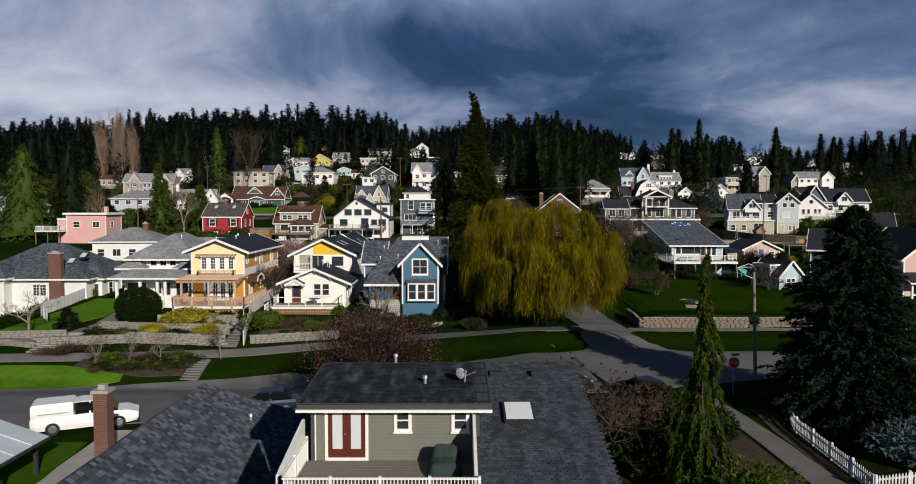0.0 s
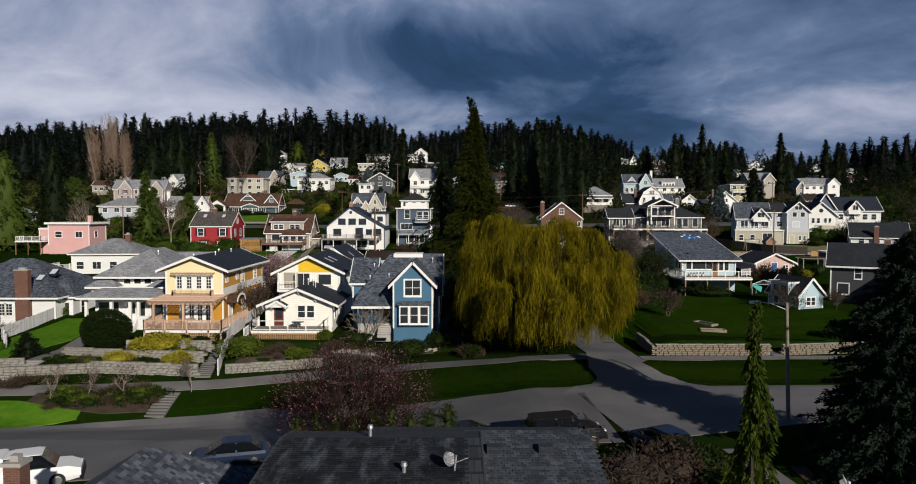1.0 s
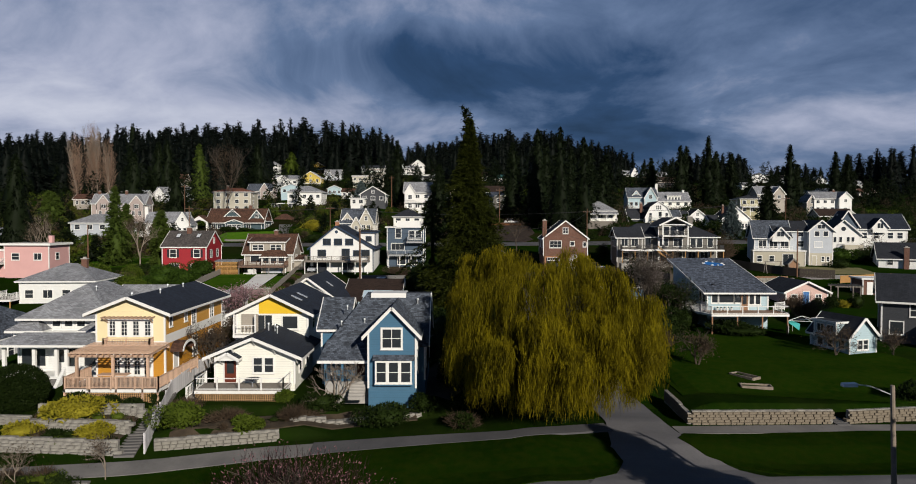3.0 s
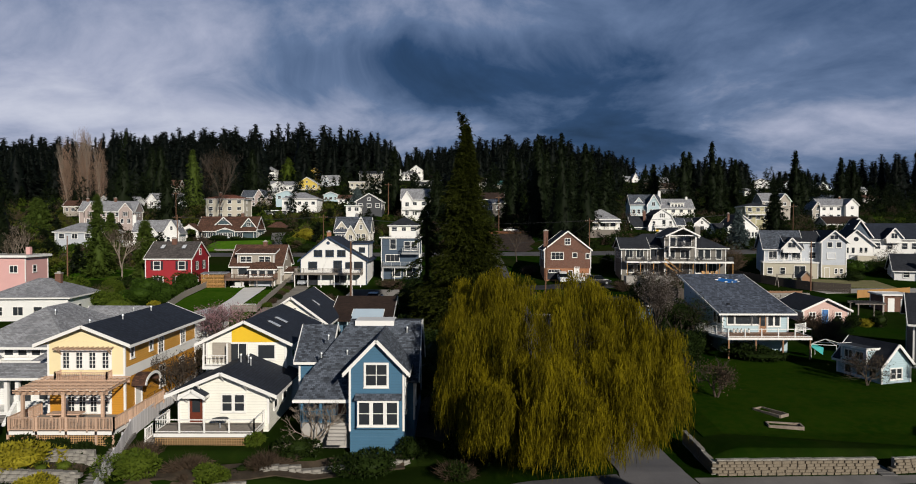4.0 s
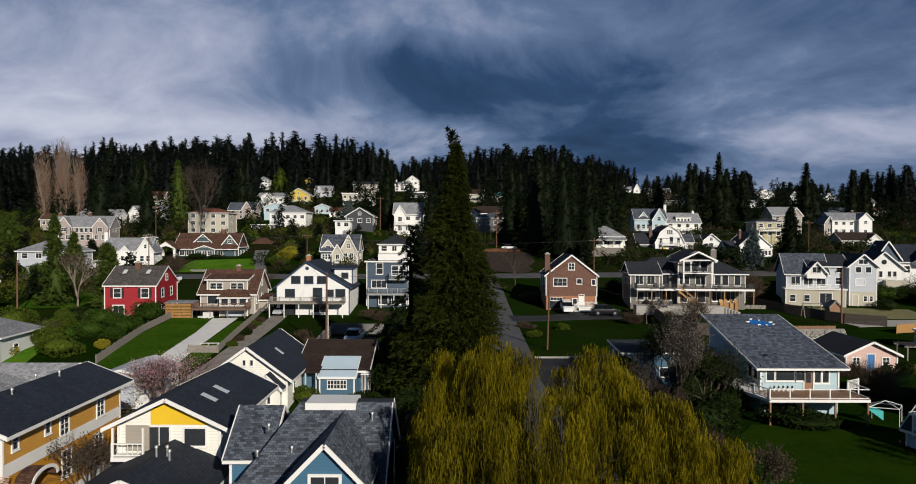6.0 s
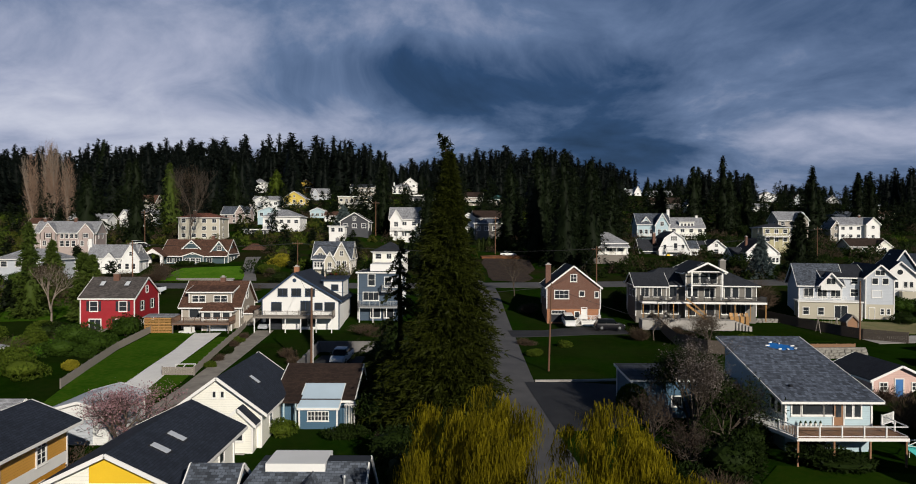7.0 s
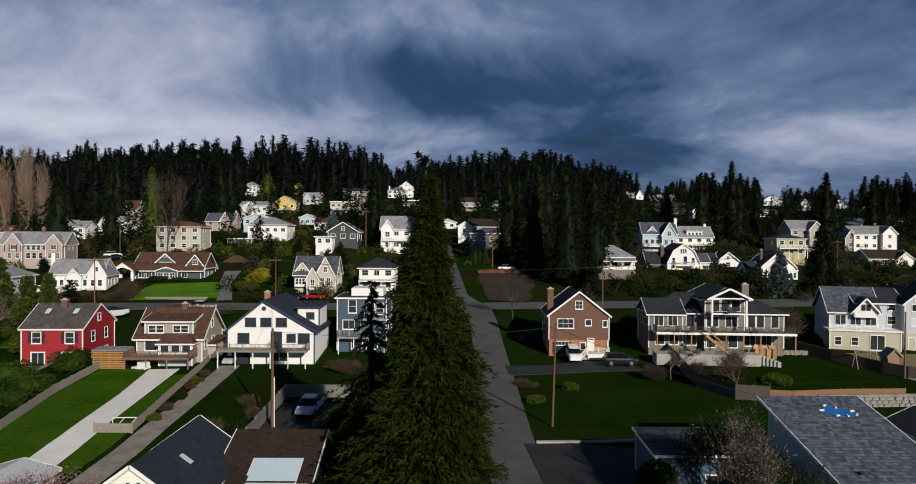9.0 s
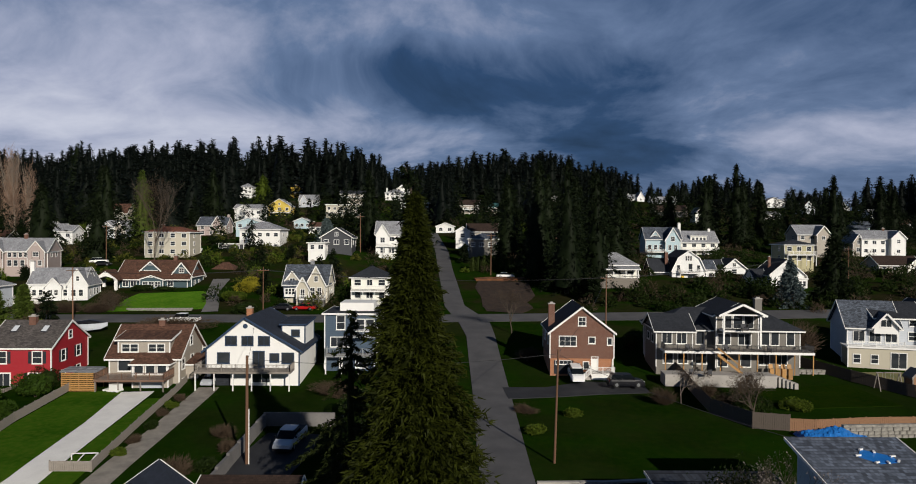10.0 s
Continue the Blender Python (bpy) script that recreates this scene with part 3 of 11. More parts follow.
def win_mesh(w, h, nx, ny, fw, mat, pane):
    key = (round(w, 2), round(h, 2), nx, ny, fw, mat.name, pane.name)
    if key not in CACHE:
        bar = 0.05 if max(nx, ny) < 3 else 0.035
        xs = [-w / 2 - fw - 0.04, -w / 2 - fw, -w / 2]
        for i in range(1, nx):
            xs += [-w / 2 + w * i / nx - bar / 2, -w / 2 + w * i / nx + bar / 2]
        xs += [w / 2, w / 2 + fw, w / 2 + fw + 0.04]
        zs = [-fw - 0.05, -fw, 0]
        for j in range(1, ny):
            zs += [h * j / ny - bar / 2, h * j / ny + bar / 2]
        zs += [h, h + fw]
        nxc, nzc = len(xs) - 1, len(zs) - 1

        def proud(i, j):
            """How far a cell of the frame stands out; none where the glass is."""
            if j == 0:
                return 0.12
            if i in (0, nxc - 1):
                return None
            if i in (1, nxc - 2) or j in (1, nzc - 1):
                return 0.07
            return 0.05 if i % 2 else (0.045 if j % 2 else None)

        g = joined_cells(xs, zs, proud)
        p = Geo().box(-w / 2, -0.015, 0, w / 2, 0.02, h)
        CACHE[key] = (g.mesh("window", mat), p.mesh("pane", pane))
    return CACHE[key]


def win(house, side, plane, u, v, w, h, nx=1, ny=2, fw=0.11, mat=None, pane=None, name="window"):
    """A window on the wall: side f (towards -y), r (+x), l (-x) or b (+y); plane is the wall's place, u along it, v the sill's height."""
    frame_me, pane_me = win_mesh(w, h, nx, ny, fw, mat or TRIM, pane or GLASS)
    turn = {"f": 0, "r": 90, "b": 180, "l": -90}[side]
    place = (u, plane, v) if side in "fb" else (plane, u, v)
    ob = new(name, frame_me)
    ob.parent = house
    ob.matrix_local = pose(*place, 0, 0, turn)
    p = new("pane", pane_me)
    p.parent = ob
    return ob


def wins(house, side, plane, us, v, w, h, **kw):
    for u in us:
        win(house, side, plane, u, v, w, h, **kw)


def door(house, side, plane, u, v, w=0.95, h=2.05, mat=None, glazed=False):
    ob = win(house, side, plane, u, v, w, h, 1, 1, 0.1, TRIM, mat or CEDAR, "door")
    if glazed:
        p = Geo().box(-w * 0.3, -0.035, h * 0.35, w * 0.3, 0.0, h * 0.92).make("glazing", GLASS, ob)
    return ob


def body(house, x0, x1, y0, y1, z0, z1, roof, rise, wallm, roofm, ov=0.45, trim=None, under=2.5, ridge=0.5, th=0.16, gable=None, front=None):
    """Walls with a roof. roof: gy (ridge runs back, gable to the front), gx (ridge runs across), hip, flat, gambrel, shed (rises to the back), none."""
    trim = trim or TRIM
    cx, cy = x0 + (x1 - x0) * ridge, (y0 + y1) / 2
    if roof == "gx":
        cy = y0 + (y1 - y0) * ridge
    g = Geo()
    zb = z0 - under
    g.poly([(x0, y0, zb), (x1, y0, zb), (x1, y0, z1), (x0, y0, z1)])
    g.poly([(x1, y0, zb), (x1, y1, zb), (x1, y1, z1), (x1, y0, z1)])
    g.poly([(x1, y1, zb), (x0, y1, zb), (x0, y1, z1), (x1, y1, z1)])
    g.poly([(x0, y1, zb), (x0, y0, zb), (x0, y0, z1), (x0, y1, z1)])
    g.poly([(x0, y0, z1), (x1, y0, z1), (x1, y1, z1), (x0, y1, z1)])
    gab = g if gable is None else Geo()
    r, f = Geo(), Geo()
    zr = z1 + rise
    if roof == "gy":
        for y in (y0, y1):
            gab.poly([(x0, y, z1), (x1, y, z1), (cx, y, zr)])
        for xe, s in ((x0, -1), (x1, 1)):
            k = rise / abs(xe - cx)
            xo, zo = xe + s * ov, z1 - k * ov
            q = [(xo, y0 - ov, zo + th), (cx, y0 - ov, zr + th), (cx, y1 + ov, zr + th), (xo, y1 + ov, zo + th)]
            r.slab(q if s < 0 else q[::-1], th)
            for y in (y0 - ov, y1 + ov):
                f.beam((xo, y, zo + th * 0.35), (cx, y, zr + th * 0.35), 0.07, 0.24, (0, 0, 1))
            f.box(xo - 0.05, y0 - ov, zo - 0.10, xo + 0.05, y1 + ov, zo + th * 0.7)
    elif roof == "gx":
        for x in (x0, x1):
            gab.poly([(x, y0, z1), (x, y1, z1), (x, cy, zr)])
        for ye, s in ((y0, -1), (y1, 1)):
            k = rise / abs(ye - cy)
            yo, zo = ye + s * ov, z1 - k * ov
            q = [(x0 - ov, yo, zo + th), (x1 + ov, yo, zo + th), (x1 + ov, cy, zr + th), (x0 - ov, cy, zr + th)]
            r.slab(q if s < 0 else q[::-1], th)
            for x in (x0 - ov, x1 + ov):
                f.beam((x, yo, zo + th * 0.35), (x, cy, zr + th * 0.35), 0.07, 0.24)
            f.box(x0 - ov, yo - 0.05, zo - 0.10, x1 + ov, yo + 0.05, zo + th * 0.7)
    elif roof == "hip":
        w, d = x1 - x0, y1 - y0
        a = min(w, d) / 2
        k = rise / a
        e = [(x0 - ov, y0 - ov), (x1 + ov, y0 - ov), (x1 + ov, y1 + ov), (x0 - ov, y1 + ov)]
        zo = z1 - k * ov + th
        if w >= d:
            p, q = (x0 + a, cy, zr + th), (x1 - a, cy, zr + th)
            faces = [(0, 1, q, p), (1, 2, q), (2, 3, p, q), (3, 0, p)]
        else:
            p, q = (cx, y0 + a, zr + th), (cx, y1 - a, zr + th)
            faces = [(0, 1, p), (1, 2, q, p), (2, 3, q), (3, 0, p, q)]
        for face in faces:
            r.slab([(*e[c], zo) if isinstance(c, int) else c for c in face], th)
        for (ax, ay), (bx, by) in zip(e, e[1:] + e[:1]):
            f.beam((ax, ay, zo - th * 0.8), (bx, by, zo - th * 0.8), 0.08, 0.2)
    elif roof == "gambrel":
        xm, zm = (x1 - x0) * 0.17, z1 + rise * 0.62
        for y in (y0, y1):
            gab.poly([(x0, y, z1), (x1, y, z1), (x1 - xm, y, zm), (cx, y, zr), (x0 + xm, y, zm)])
        for xe, s in ((x0, -1), (x1, 1)):
            xo = xe + s * 0.3
            for (xa, za), (xb, zb2) in (((xo, z1 - 0.5), (xe - s * xm, zm)), ((xe - s * xm, zm), (cx, zr))):
                q = [(xa, y0 - ov, za + th), (xb, y0 - ov, zb2 + th), (xb, y1 + ov, zb2 + th), (xa, y1 + ov, za + th)]
                r.slab(q if s < 0 else q[::-1], th)
                f.beam((xa, y0 - ov, za + th * 0.4), (xb, y0 - ov, zb2 + th * 0.4), 0.07, 0.22)
    elif roof == "shed":
        k = rise / (y1 - y0)
        for x in (x0, x1):
            gab.poly([(x, y0, z1), (x, y1, z1), (x, y1, zr)])
        gab.poly([(x0, y1, z1), (x1, y1, z1), (x1, y1, zr), (x0, y1, zr)])
        r.slab([(x0 - ov, y0 - ov, z1 - k * ov + th), (x1 + ov, y0 - ov, z1 - k * ov + th), (x1 + ov, y1 + ov, zr + k * ov + th), (x0 - ov, y1 + ov, zr + k * ov + th)], th)
        f.box(x0 - ov, y0 - ov - 0.05, z1 - k * ov - 0.08, x1 + ov, y0 - ov + 0.04, z1 - k * ov + th * 0.7)
        for x in (x0 - ov, x1 + ov):
            f.beam((x, y0 - ov, z1 - k * ov + th * 0.3), (x, y1 + ov, zr + k * ov + th * 0.3), 0.07, 0.22)
    elif roof == "flat":
        r.box(x0 - ov, y0 - ov, z1 + 0.003, x1 + ov, y1 + ov, z1 + max(rise, 0.15))
        f.box(x0 - ov - 0.04, y0 - ov - 0.04, z1 - 0.02, x1 + ov + 0.04, y0 - ov, z1 + max(rise, 0.15) + 0.03)
        f.box(x0 - ov - 0.04, y1 + ov, z1 - 0.02, x1 + ov + 0.04, y1 + ov + 0.04, z1 + max(rise, 0.15) + 0.03)
        f.box(x1 + ov, y0 - ov, z1 - 0.02, x1 + ov + 0.04, y1 + ov, z1 + max(rise, 0.15) + 0.03)
        f.box(x0 - ov - 0.04, y0 - ov, z1 - 0.02, x0 - ov, y1 + ov, z1 + max(rise, 0.15) + 0.03)
    wall = g.make("wall", wallm, house)
    if gab is not g:
        for face in gab.f:
            one = Geo()
            one.poly([gab.v[i] for i in face])
            one.make("gable", gable, house)
    if r.v:
        r.weld().make("roof", roofm, house)
    for i in range(0, len(f.v), 8):
        one = Geo()
        one.v, one.f = f.v[i:i + 8], f.f[:6]
        one.make("fascia", trim, house)
    # corner boards
    if trim is not wallm:
        for x in (x0, x1):
            for y in (y0, y1):
                Geo().box(x - 0.075, y - 0.075, z0, x + 0.075, y + 0.075, z1 - 0.06).make("corner_board", trim, house)
    return wall


def chimney(house, x, y, z0, z1, w=0.7, d=0.6, mat=None):
    g = Geo().box(x - w / 2, y - d / 2, z0, x + w / 2, y + d / 2, z1 - 0.2)
    ob = g.make("chimney", mat or BRICK, house)
    Geo().box(x - w / 2 - 0.06, y - d / 2 - 0.06, z1 - 0.2, x + w / 2 + 0.06, y + d / 2 + 0.06, z1 - 0.08).box(x - w / 4, y - d / 4, z1 - 0.08, x + w / 4, y + d / 4, z1 + 0.12).make("chimney_cap", CONCRETE, ob)
    return ob


def vent_pipe(house, x, y, z, h=0.5):
    Geo().tube((x, y, z), (x, y, z + h), 0.07, 0.07, 8).tube((x, y, z + h), (x, y, z + h + 0.12), 0.12, 0.10, 8).make("vent_pipe", METAL_GREY, house)


def skylight(house, x, y, z, w, l, slope, axis, mat=None):
    """A roof window lying on a slope that rises along axis ('x' or 'y') by slope."""
    n = Vector((-slope, 0, 1)) if axis == "x" else Vector((0, -slope, 1))
    n.normalize()
    t = Vector((1, 0, slope)).normalized() if axis == "x" else Vector((0, 1, slope)).normalized()
    s = Vector((0, 1, 0)) if axis == "x" else Vector((1, 0, 0))
    p = Vector((x, y, z))
    pts = [p + t * a * l / 2 + s * b * w / 2 for a, b in ((-1, -1), (1, -1), (1, 1), (-1, 1))]
    ob = Geo().slab([q + n * 0.22 for q in pts], 0.3, n).make("skylight", R_DARK, house)
    Geo().slab([p + (q - p) * 0.86 + n * 0.235 for q in pts], 0.03, n).make("glazing", mat or GLASS_PALE, ob)


def railing(house, a, b, z, h=0.95, mat=None, gap=0.14, post=1.8, name="railing", slats=True, pw=0.1, drop=0.0):
    """Posts, rails and balusters between two points of a deck."""
    mat = mat or TRIM
    a, b = Vector((*a, z)), Vector((*b, z + drop))
    L = (b - a).length
    up = Vector((0, 0, 1))
    rail = Geo().beam(a + up * h, b + up * h, 0.09, 0.06).make(name, mat, house)
    Geo().beam(a + up * 0.12, b + up * 0.12, 0.06, 0.06).make("bottom_rail", mat, rail)
    n = max(1, round(L / post))
    for i in range(n + 1):
        p = a.lerp(b, i / n)
        Geo().box(p.x - pw / 2, p.y - pw / 2, p.z - 0.1, p.x + pw / 2, p.y + pw / 2, p.z + h + 0.08).make("post", mat, rail)
    if slats:
        m = int(L / gap)
        near = house.matrix_world.translation.y < 90
        one = Geo().box(-0.018, -0.018, 0.12, 0.018, 0.018, h).mesh("baluster", mat) if near else None
        g = Geo()
        for i in range(1, m):
            p = a.lerp(b, i / m)
            if near:
                o = new("baluster", one)
                o.parent = rail
                o.location = p
            else:
                g.box(p.x - 0.018, p.y - 0.018, p.z + 0.12, p.x + 0.018, p.y + 0.018, p.z + h)
        if g.v:
            tagged(g.make("balustrade", mat, rail), "slim upright bars under the handrail", kind="stuff")
    return rail


def deck(house, x0, x1, y0, y1, z, floor=None, rail=None, sides="flr", posts=True, drop=2.5, h=0.95, slats=True, gap=0.14, postm=None, th=0.25):
    floor, rail = floor or GREYWOOD, rail or TRIM
    ob = Geo().box(x0, y0, z - th, x1, y1, z).make("deck", rail, house)
    g = Geo()
    n = max(2, int((y1 - y0) / 0.16))
    for i in range(n):
        a = y0 + (y1 - y0) * i / n
        g.box(x0 + 0.03, a + 0.008, z + 0.002, x1 - 0.03, a + (y1 - y0) / n - 0.008, z + 0.03)
    tagged(g.make("decking", floor, ob), "narrow deck boards laid across", kind="stuff")
    if "f" in sides:
        railing(house, (x0 + 0.06, y0 + 0.06), (x1 - 0.06, y0 + 0.06), z, h, rail, gap, slats=slats)
    if "l" in sides:
        railing(house, (x0 + 0.06, y0 + 0.06), (x0 + 0.06, y1 - 0.06), z, h, rail, gap, slats=slats)
    if "r" in sides:
        railing(house, (x1 - 0.06, y0 + 0.06), (x1 - 0.06, y1 - 0.06), z, h, rail, gap, slats=slats)
    if posts:
        n = max(2, round((x1 - x0) / 2.6))
        for i in range(n + 1):
            x = x0 + 0.15 + (x1 - x0 - 0.3) * i / n
            Geo().box(x - 0.07, y0 + 0.1, z - th - drop, x + 0.07, y0 + 0.24, z - th).make("post", postm or CEDAR, house)
    return ob


def lattice(house, x0, x1, y, z0, z1, mat, gap=0.17):
    g = Geo()
    for i in range(int((x1 - x0) / gap) + 1):
        x = x0 + gap * i
        g.box(x - 0.02, y - 0.02, z0, x + 0.02, y + 0.0, z1)
    for j in range(int((z1 - z0) / gap) + 1):
        z = z0 + gap * j
        g.box(x0, y + 0.001, z - 0.02, x1, y + 0.02, z + 0.02)
    return g.make("lattice", mat, house)


def steps_to(house, x0, x1, y, z, n, mat, run=0.28, rise=0.18):
    """Steps that come down towards the front from the edge at y."""
    for i in range(n):
        Geo().box(x0, y - run * (i + 1), z - rise * (i + 1) - 0.3, x1, y - run * i, z - rise * (i + 1)).make("step", mat, house)

# ---- houses of the lower row ----
W_WHITE = siding("white_siding", (0.76, 0.76, 0.74))
W_CREAM = siding("cream_siding", (0.84, 0.825, 0.74), 0.2)
W_PALEYEL = siding("pale_yellow_siding", (0.78, 0.62, 0.30), 0.2)
W_AMBER = siding("amber_siding", (0.52, 0.24, 0.025), 0.18)
W_BLUE = siding("blue_siding", (0.055, 0.145, 0.235), 0.2)
W_RED = siding("red_siding", (0.33, 0.018, 0.026), 0.17)
W_TAN = siding("greige_siding", (0.36, 0.32, 0.27), 0.17)
W_GREY = siding("warm_grey_siding", (0.165, 0.152, 0.132), 0.17)
W_SAGE = siding("grey_green_siding", (0.17, 0.175, 0.145), 0.13)
W_LTBLUE = siding("pale_blue_siding", (0.42, 0.55, 0.60), 0.2)
# Blue darkened to hold the shade on the cottage and shed fronts.
W_MIDBLUE = siding("dull_blue_siding", (0.06, 0.13, 0.20), 0.2)
W_SLATE = siding("slate_blue_siding", (0.055, 0.085, 0.125), 0.3)
W_PINK = siding("pink_siding", (0.62, 0.42, 0.37), 0.2)
W_DARK = siding("dark_grey_siding", (0.045, 0.048, 0.055), 0.18)
W_PALEGREY = siding("pale_grey_siding", (0.47, 0.50, 0.545), 0.25)
W_YELLOW = plaster("yellow_panel", (0.75, 0.48, 0.02))
W_TEAL = siding("dark_teal_siding", (0.05, 0.085, 0.10), 0.17)
CABLE = shade("dark_metal_rail", (0.03, 0.03, 0.032), 0.5, 0.5)
PEACH = wood("peach_painted_wood", (0.62, 0.42, 0.30), 0.6)
LATT = wood("honey_lattice", (0.50, 0.30, 0.13), 0.7)
YELLOW_PLASTER = plaster("butter_stucco", (0.82, 0.70, 0.42))
DOOR_RED = wood("mahogany_door", (0.13, 0.03, 0.015), 0.4)
DOOR_BLUE = plaster("blue_door_paint", (0.05, 0.17, 0.42), 0.4)
BLUE_TARP = mottled("blue_tarpaulin", (0.010, 0.12, 0.40), (0.02, 0.17, 0.52), 1.0, 6.0, 0.45, 0.3, 0.03)


def amber_house():
    h = thing("house", "yellow and amber two-storey house with pergola and lattice deck", "house", -26.7, 76, 5.0)
    body(h, -2.9, 2.9, 0, 14, 0.0, 5.6, "gy", 1.15, W_AMBER, R_NAVY, 0.75, gable=YELLOW_PLASTER)
    # pale upper storey band and front skin
    Geo().box(-2.95, -0.05, 3.0, 2.95, -0.003, 5.6).make("upper_front", YELLOW_PLASTER, h)
    Geo().box(2.903, 0, 2.75, 2.96, 14, 3.55).box(-2.95, -0.09, 2.75, 2.95, -0.05, 3.05).make("belt_course", TRIM, h)
    Geo().box(2.904, 0.0, 3.555, 2.94, 14, 5.55).make("upper_side", siding("peach_siding", (0.60, 0.31, 0.06), 0.18), h)
    Geo().box(-1.95, -0.075, 3.4, 1.95, -0.051, 4.95).box(-1.6, -0.06, 0.0, 1.9, -0.004, 2.4).make("window_surround", TRIM, h)
    wins(h, "f", -0.075, (-1.5, -0.5, 0.5, 1.5), 3.55, 0.46, 1.2, nx=2, ny=4, fw=0.06)
    wins(h, "f", -0.06, (-1.15, -0.3, 0.55, 1.4), 0.2, 0.46, 1.95, nx=2, ny=5, fw=0.06)
    wins(h, "r", 2.94, (1.1, 4.4), 4.2, 0.5, 0.9)
    win(h, "r", 2.94, 6.3, 3.6, 0.95, 1.4, 2, 4)
    win(h, "r", 2.94, 11.0, 3.6, 0.95, 1.4, 2, 4)
    win(h, "r", 2.903, 6.6, 0.7, 1.0, 1.7, 2, 4)
    win(h, "r", 2.903, 10.8, 0.7, 1.0, 1.6, 2, 4)
    door(h, "r", 2.903, 2.2, 0.0, 1.0, 2.1, TRIM)
    g = Geo()
    for i in range(10):
        a, b = math.pi * i / 10, math.pi * (i + 1) / 10
        g.slab([(2.95, 2.2 - 1.3 * math.cos(a), 2.0 + 0.75 * math.sin(a)), (4.1, 2.2 - 1.3 * math.cos(a), 2.0 + 0.75 * math.sin(a)), (4.1, 2.2 - 1.3 * math.cos(b), 2.0 + 0.75 * math.sin(b)), (2.95, 2.2 - 1.3 * math.cos(b), 2.0 + 0.75 * math.sin(b))], 0.06)
    g.make("barrel_canopy", R_BROWN, h, "brown arched canopy over the side door")
    g = Geo()
    for i in range(10):
        a, b = math.pi * i / 10, math.pi * (i + 1) / 10
        g.beam((4.12, 2.2 - 1.32 * math.cos(a), 2.0 + 0.74 * math.sin(a)), (4.12, 2.2 - 1.32 * math.cos(b), 2.0 + 0.74 * math.sin(b)), 0.06, 0.22)
    g.make("canopy_arch", TRIM, h)
    # small trellis hood over the upper windows, balcony, pergola
    g = Geo().box(-2.2, -0.7, 5.02, 2.2, -0.62, 5.12)
    for i in range(12):
        x = -2.1 + 4.2 * i / 11
        g.box(x - 0.035, -0.85, 5.12, x + 0.035, -0.05, 5.2)
    for x in (-1.9, 1.9):
        g.beam((x, -0.06, 4.6), (x, -0.66, 5.05), 0.07)
    g.make("trellis_hood", PEACH, h)
    deck(h, -2.0, 2.0, -0.9, -0.06, 2.55, PEACH, PEACH, "flr", False, 0, 0.8, gap=0.13)
    g = Geo()
    for x in (-2.7, 0.2, 3.0):
        g.box(x - 0.1, -3.6, 0, x + 0.1, -3.4, 2.35)
    g.box(-3.2, -3.6, 2.35, 3.4, -3.48, 2.55).box(-3.2, -0.3, 2.5, 3.4, -0.2, 2.65)
    for i in range(15):
        x = -3.1 + 6.4 * i / 14
        g.beam((x, -4.0, 2.58), (x, -0.05, 2.75), 0.05, 0.15)
    for i in range(11):
        y = -3.9 + 3.8 * i / 10
        g.box(-3.2, y - 0.03, 2.72 + 0.043 * (y + 3.9), 3.4, y + 0.03, 2.78 + 0.043 * (y + 3.9))
    g.singles("pergola_beam", PEACH, h)
    deck(h, -3.4, 4.2, -4.3, -0.06, -0.05, GREYWOOD, TRIM, "", False)
    for a, b in (((-3.35, -4.25), (4.15, -4.25)), ((4.15, -4.25), (4.15, 4.0)), ((-3.35, -4.25), (-3.35, -0.2))):
        railing(h, a, b, -0.05, 0.95, PEACH, 0.1)
    lattice(h, -3.3, 4.1, -4.2, -1.1, -0.3, LATT)
    Geo().box(-3.3, -4.1, -1.6, 4.1, -0.1, -0.35).make("deck_base", SOIL, h)
    for x in (-3.3, -1.3, 0.8, 2.9, 4.1):
        Geo().box(x - 0.08, -4.3, -1.3, x + 0.08, -4.16, 0.95).make("post", PEACH, h)
    # outdoor table and cushions on the deck
    Geo().box(-1.6, -2.6, 0.62, 0.8, -1.7, 0.7).box(-1.4, -2.4, 0, -1.3, -2.3, 0.62).box(0.5, -2.4, 0, 0.6, -2.3, 0.62).make("table", PEACH, h)
    for x, y in ((-0.9, 2.2), (0.6, 4.5), (-0.6, 9.0), (0.5, 10.0)):
        vent_pipe(h, x, y, 5.6 + 1.15 - abs(x) * 0.39, 0.45)
    return h


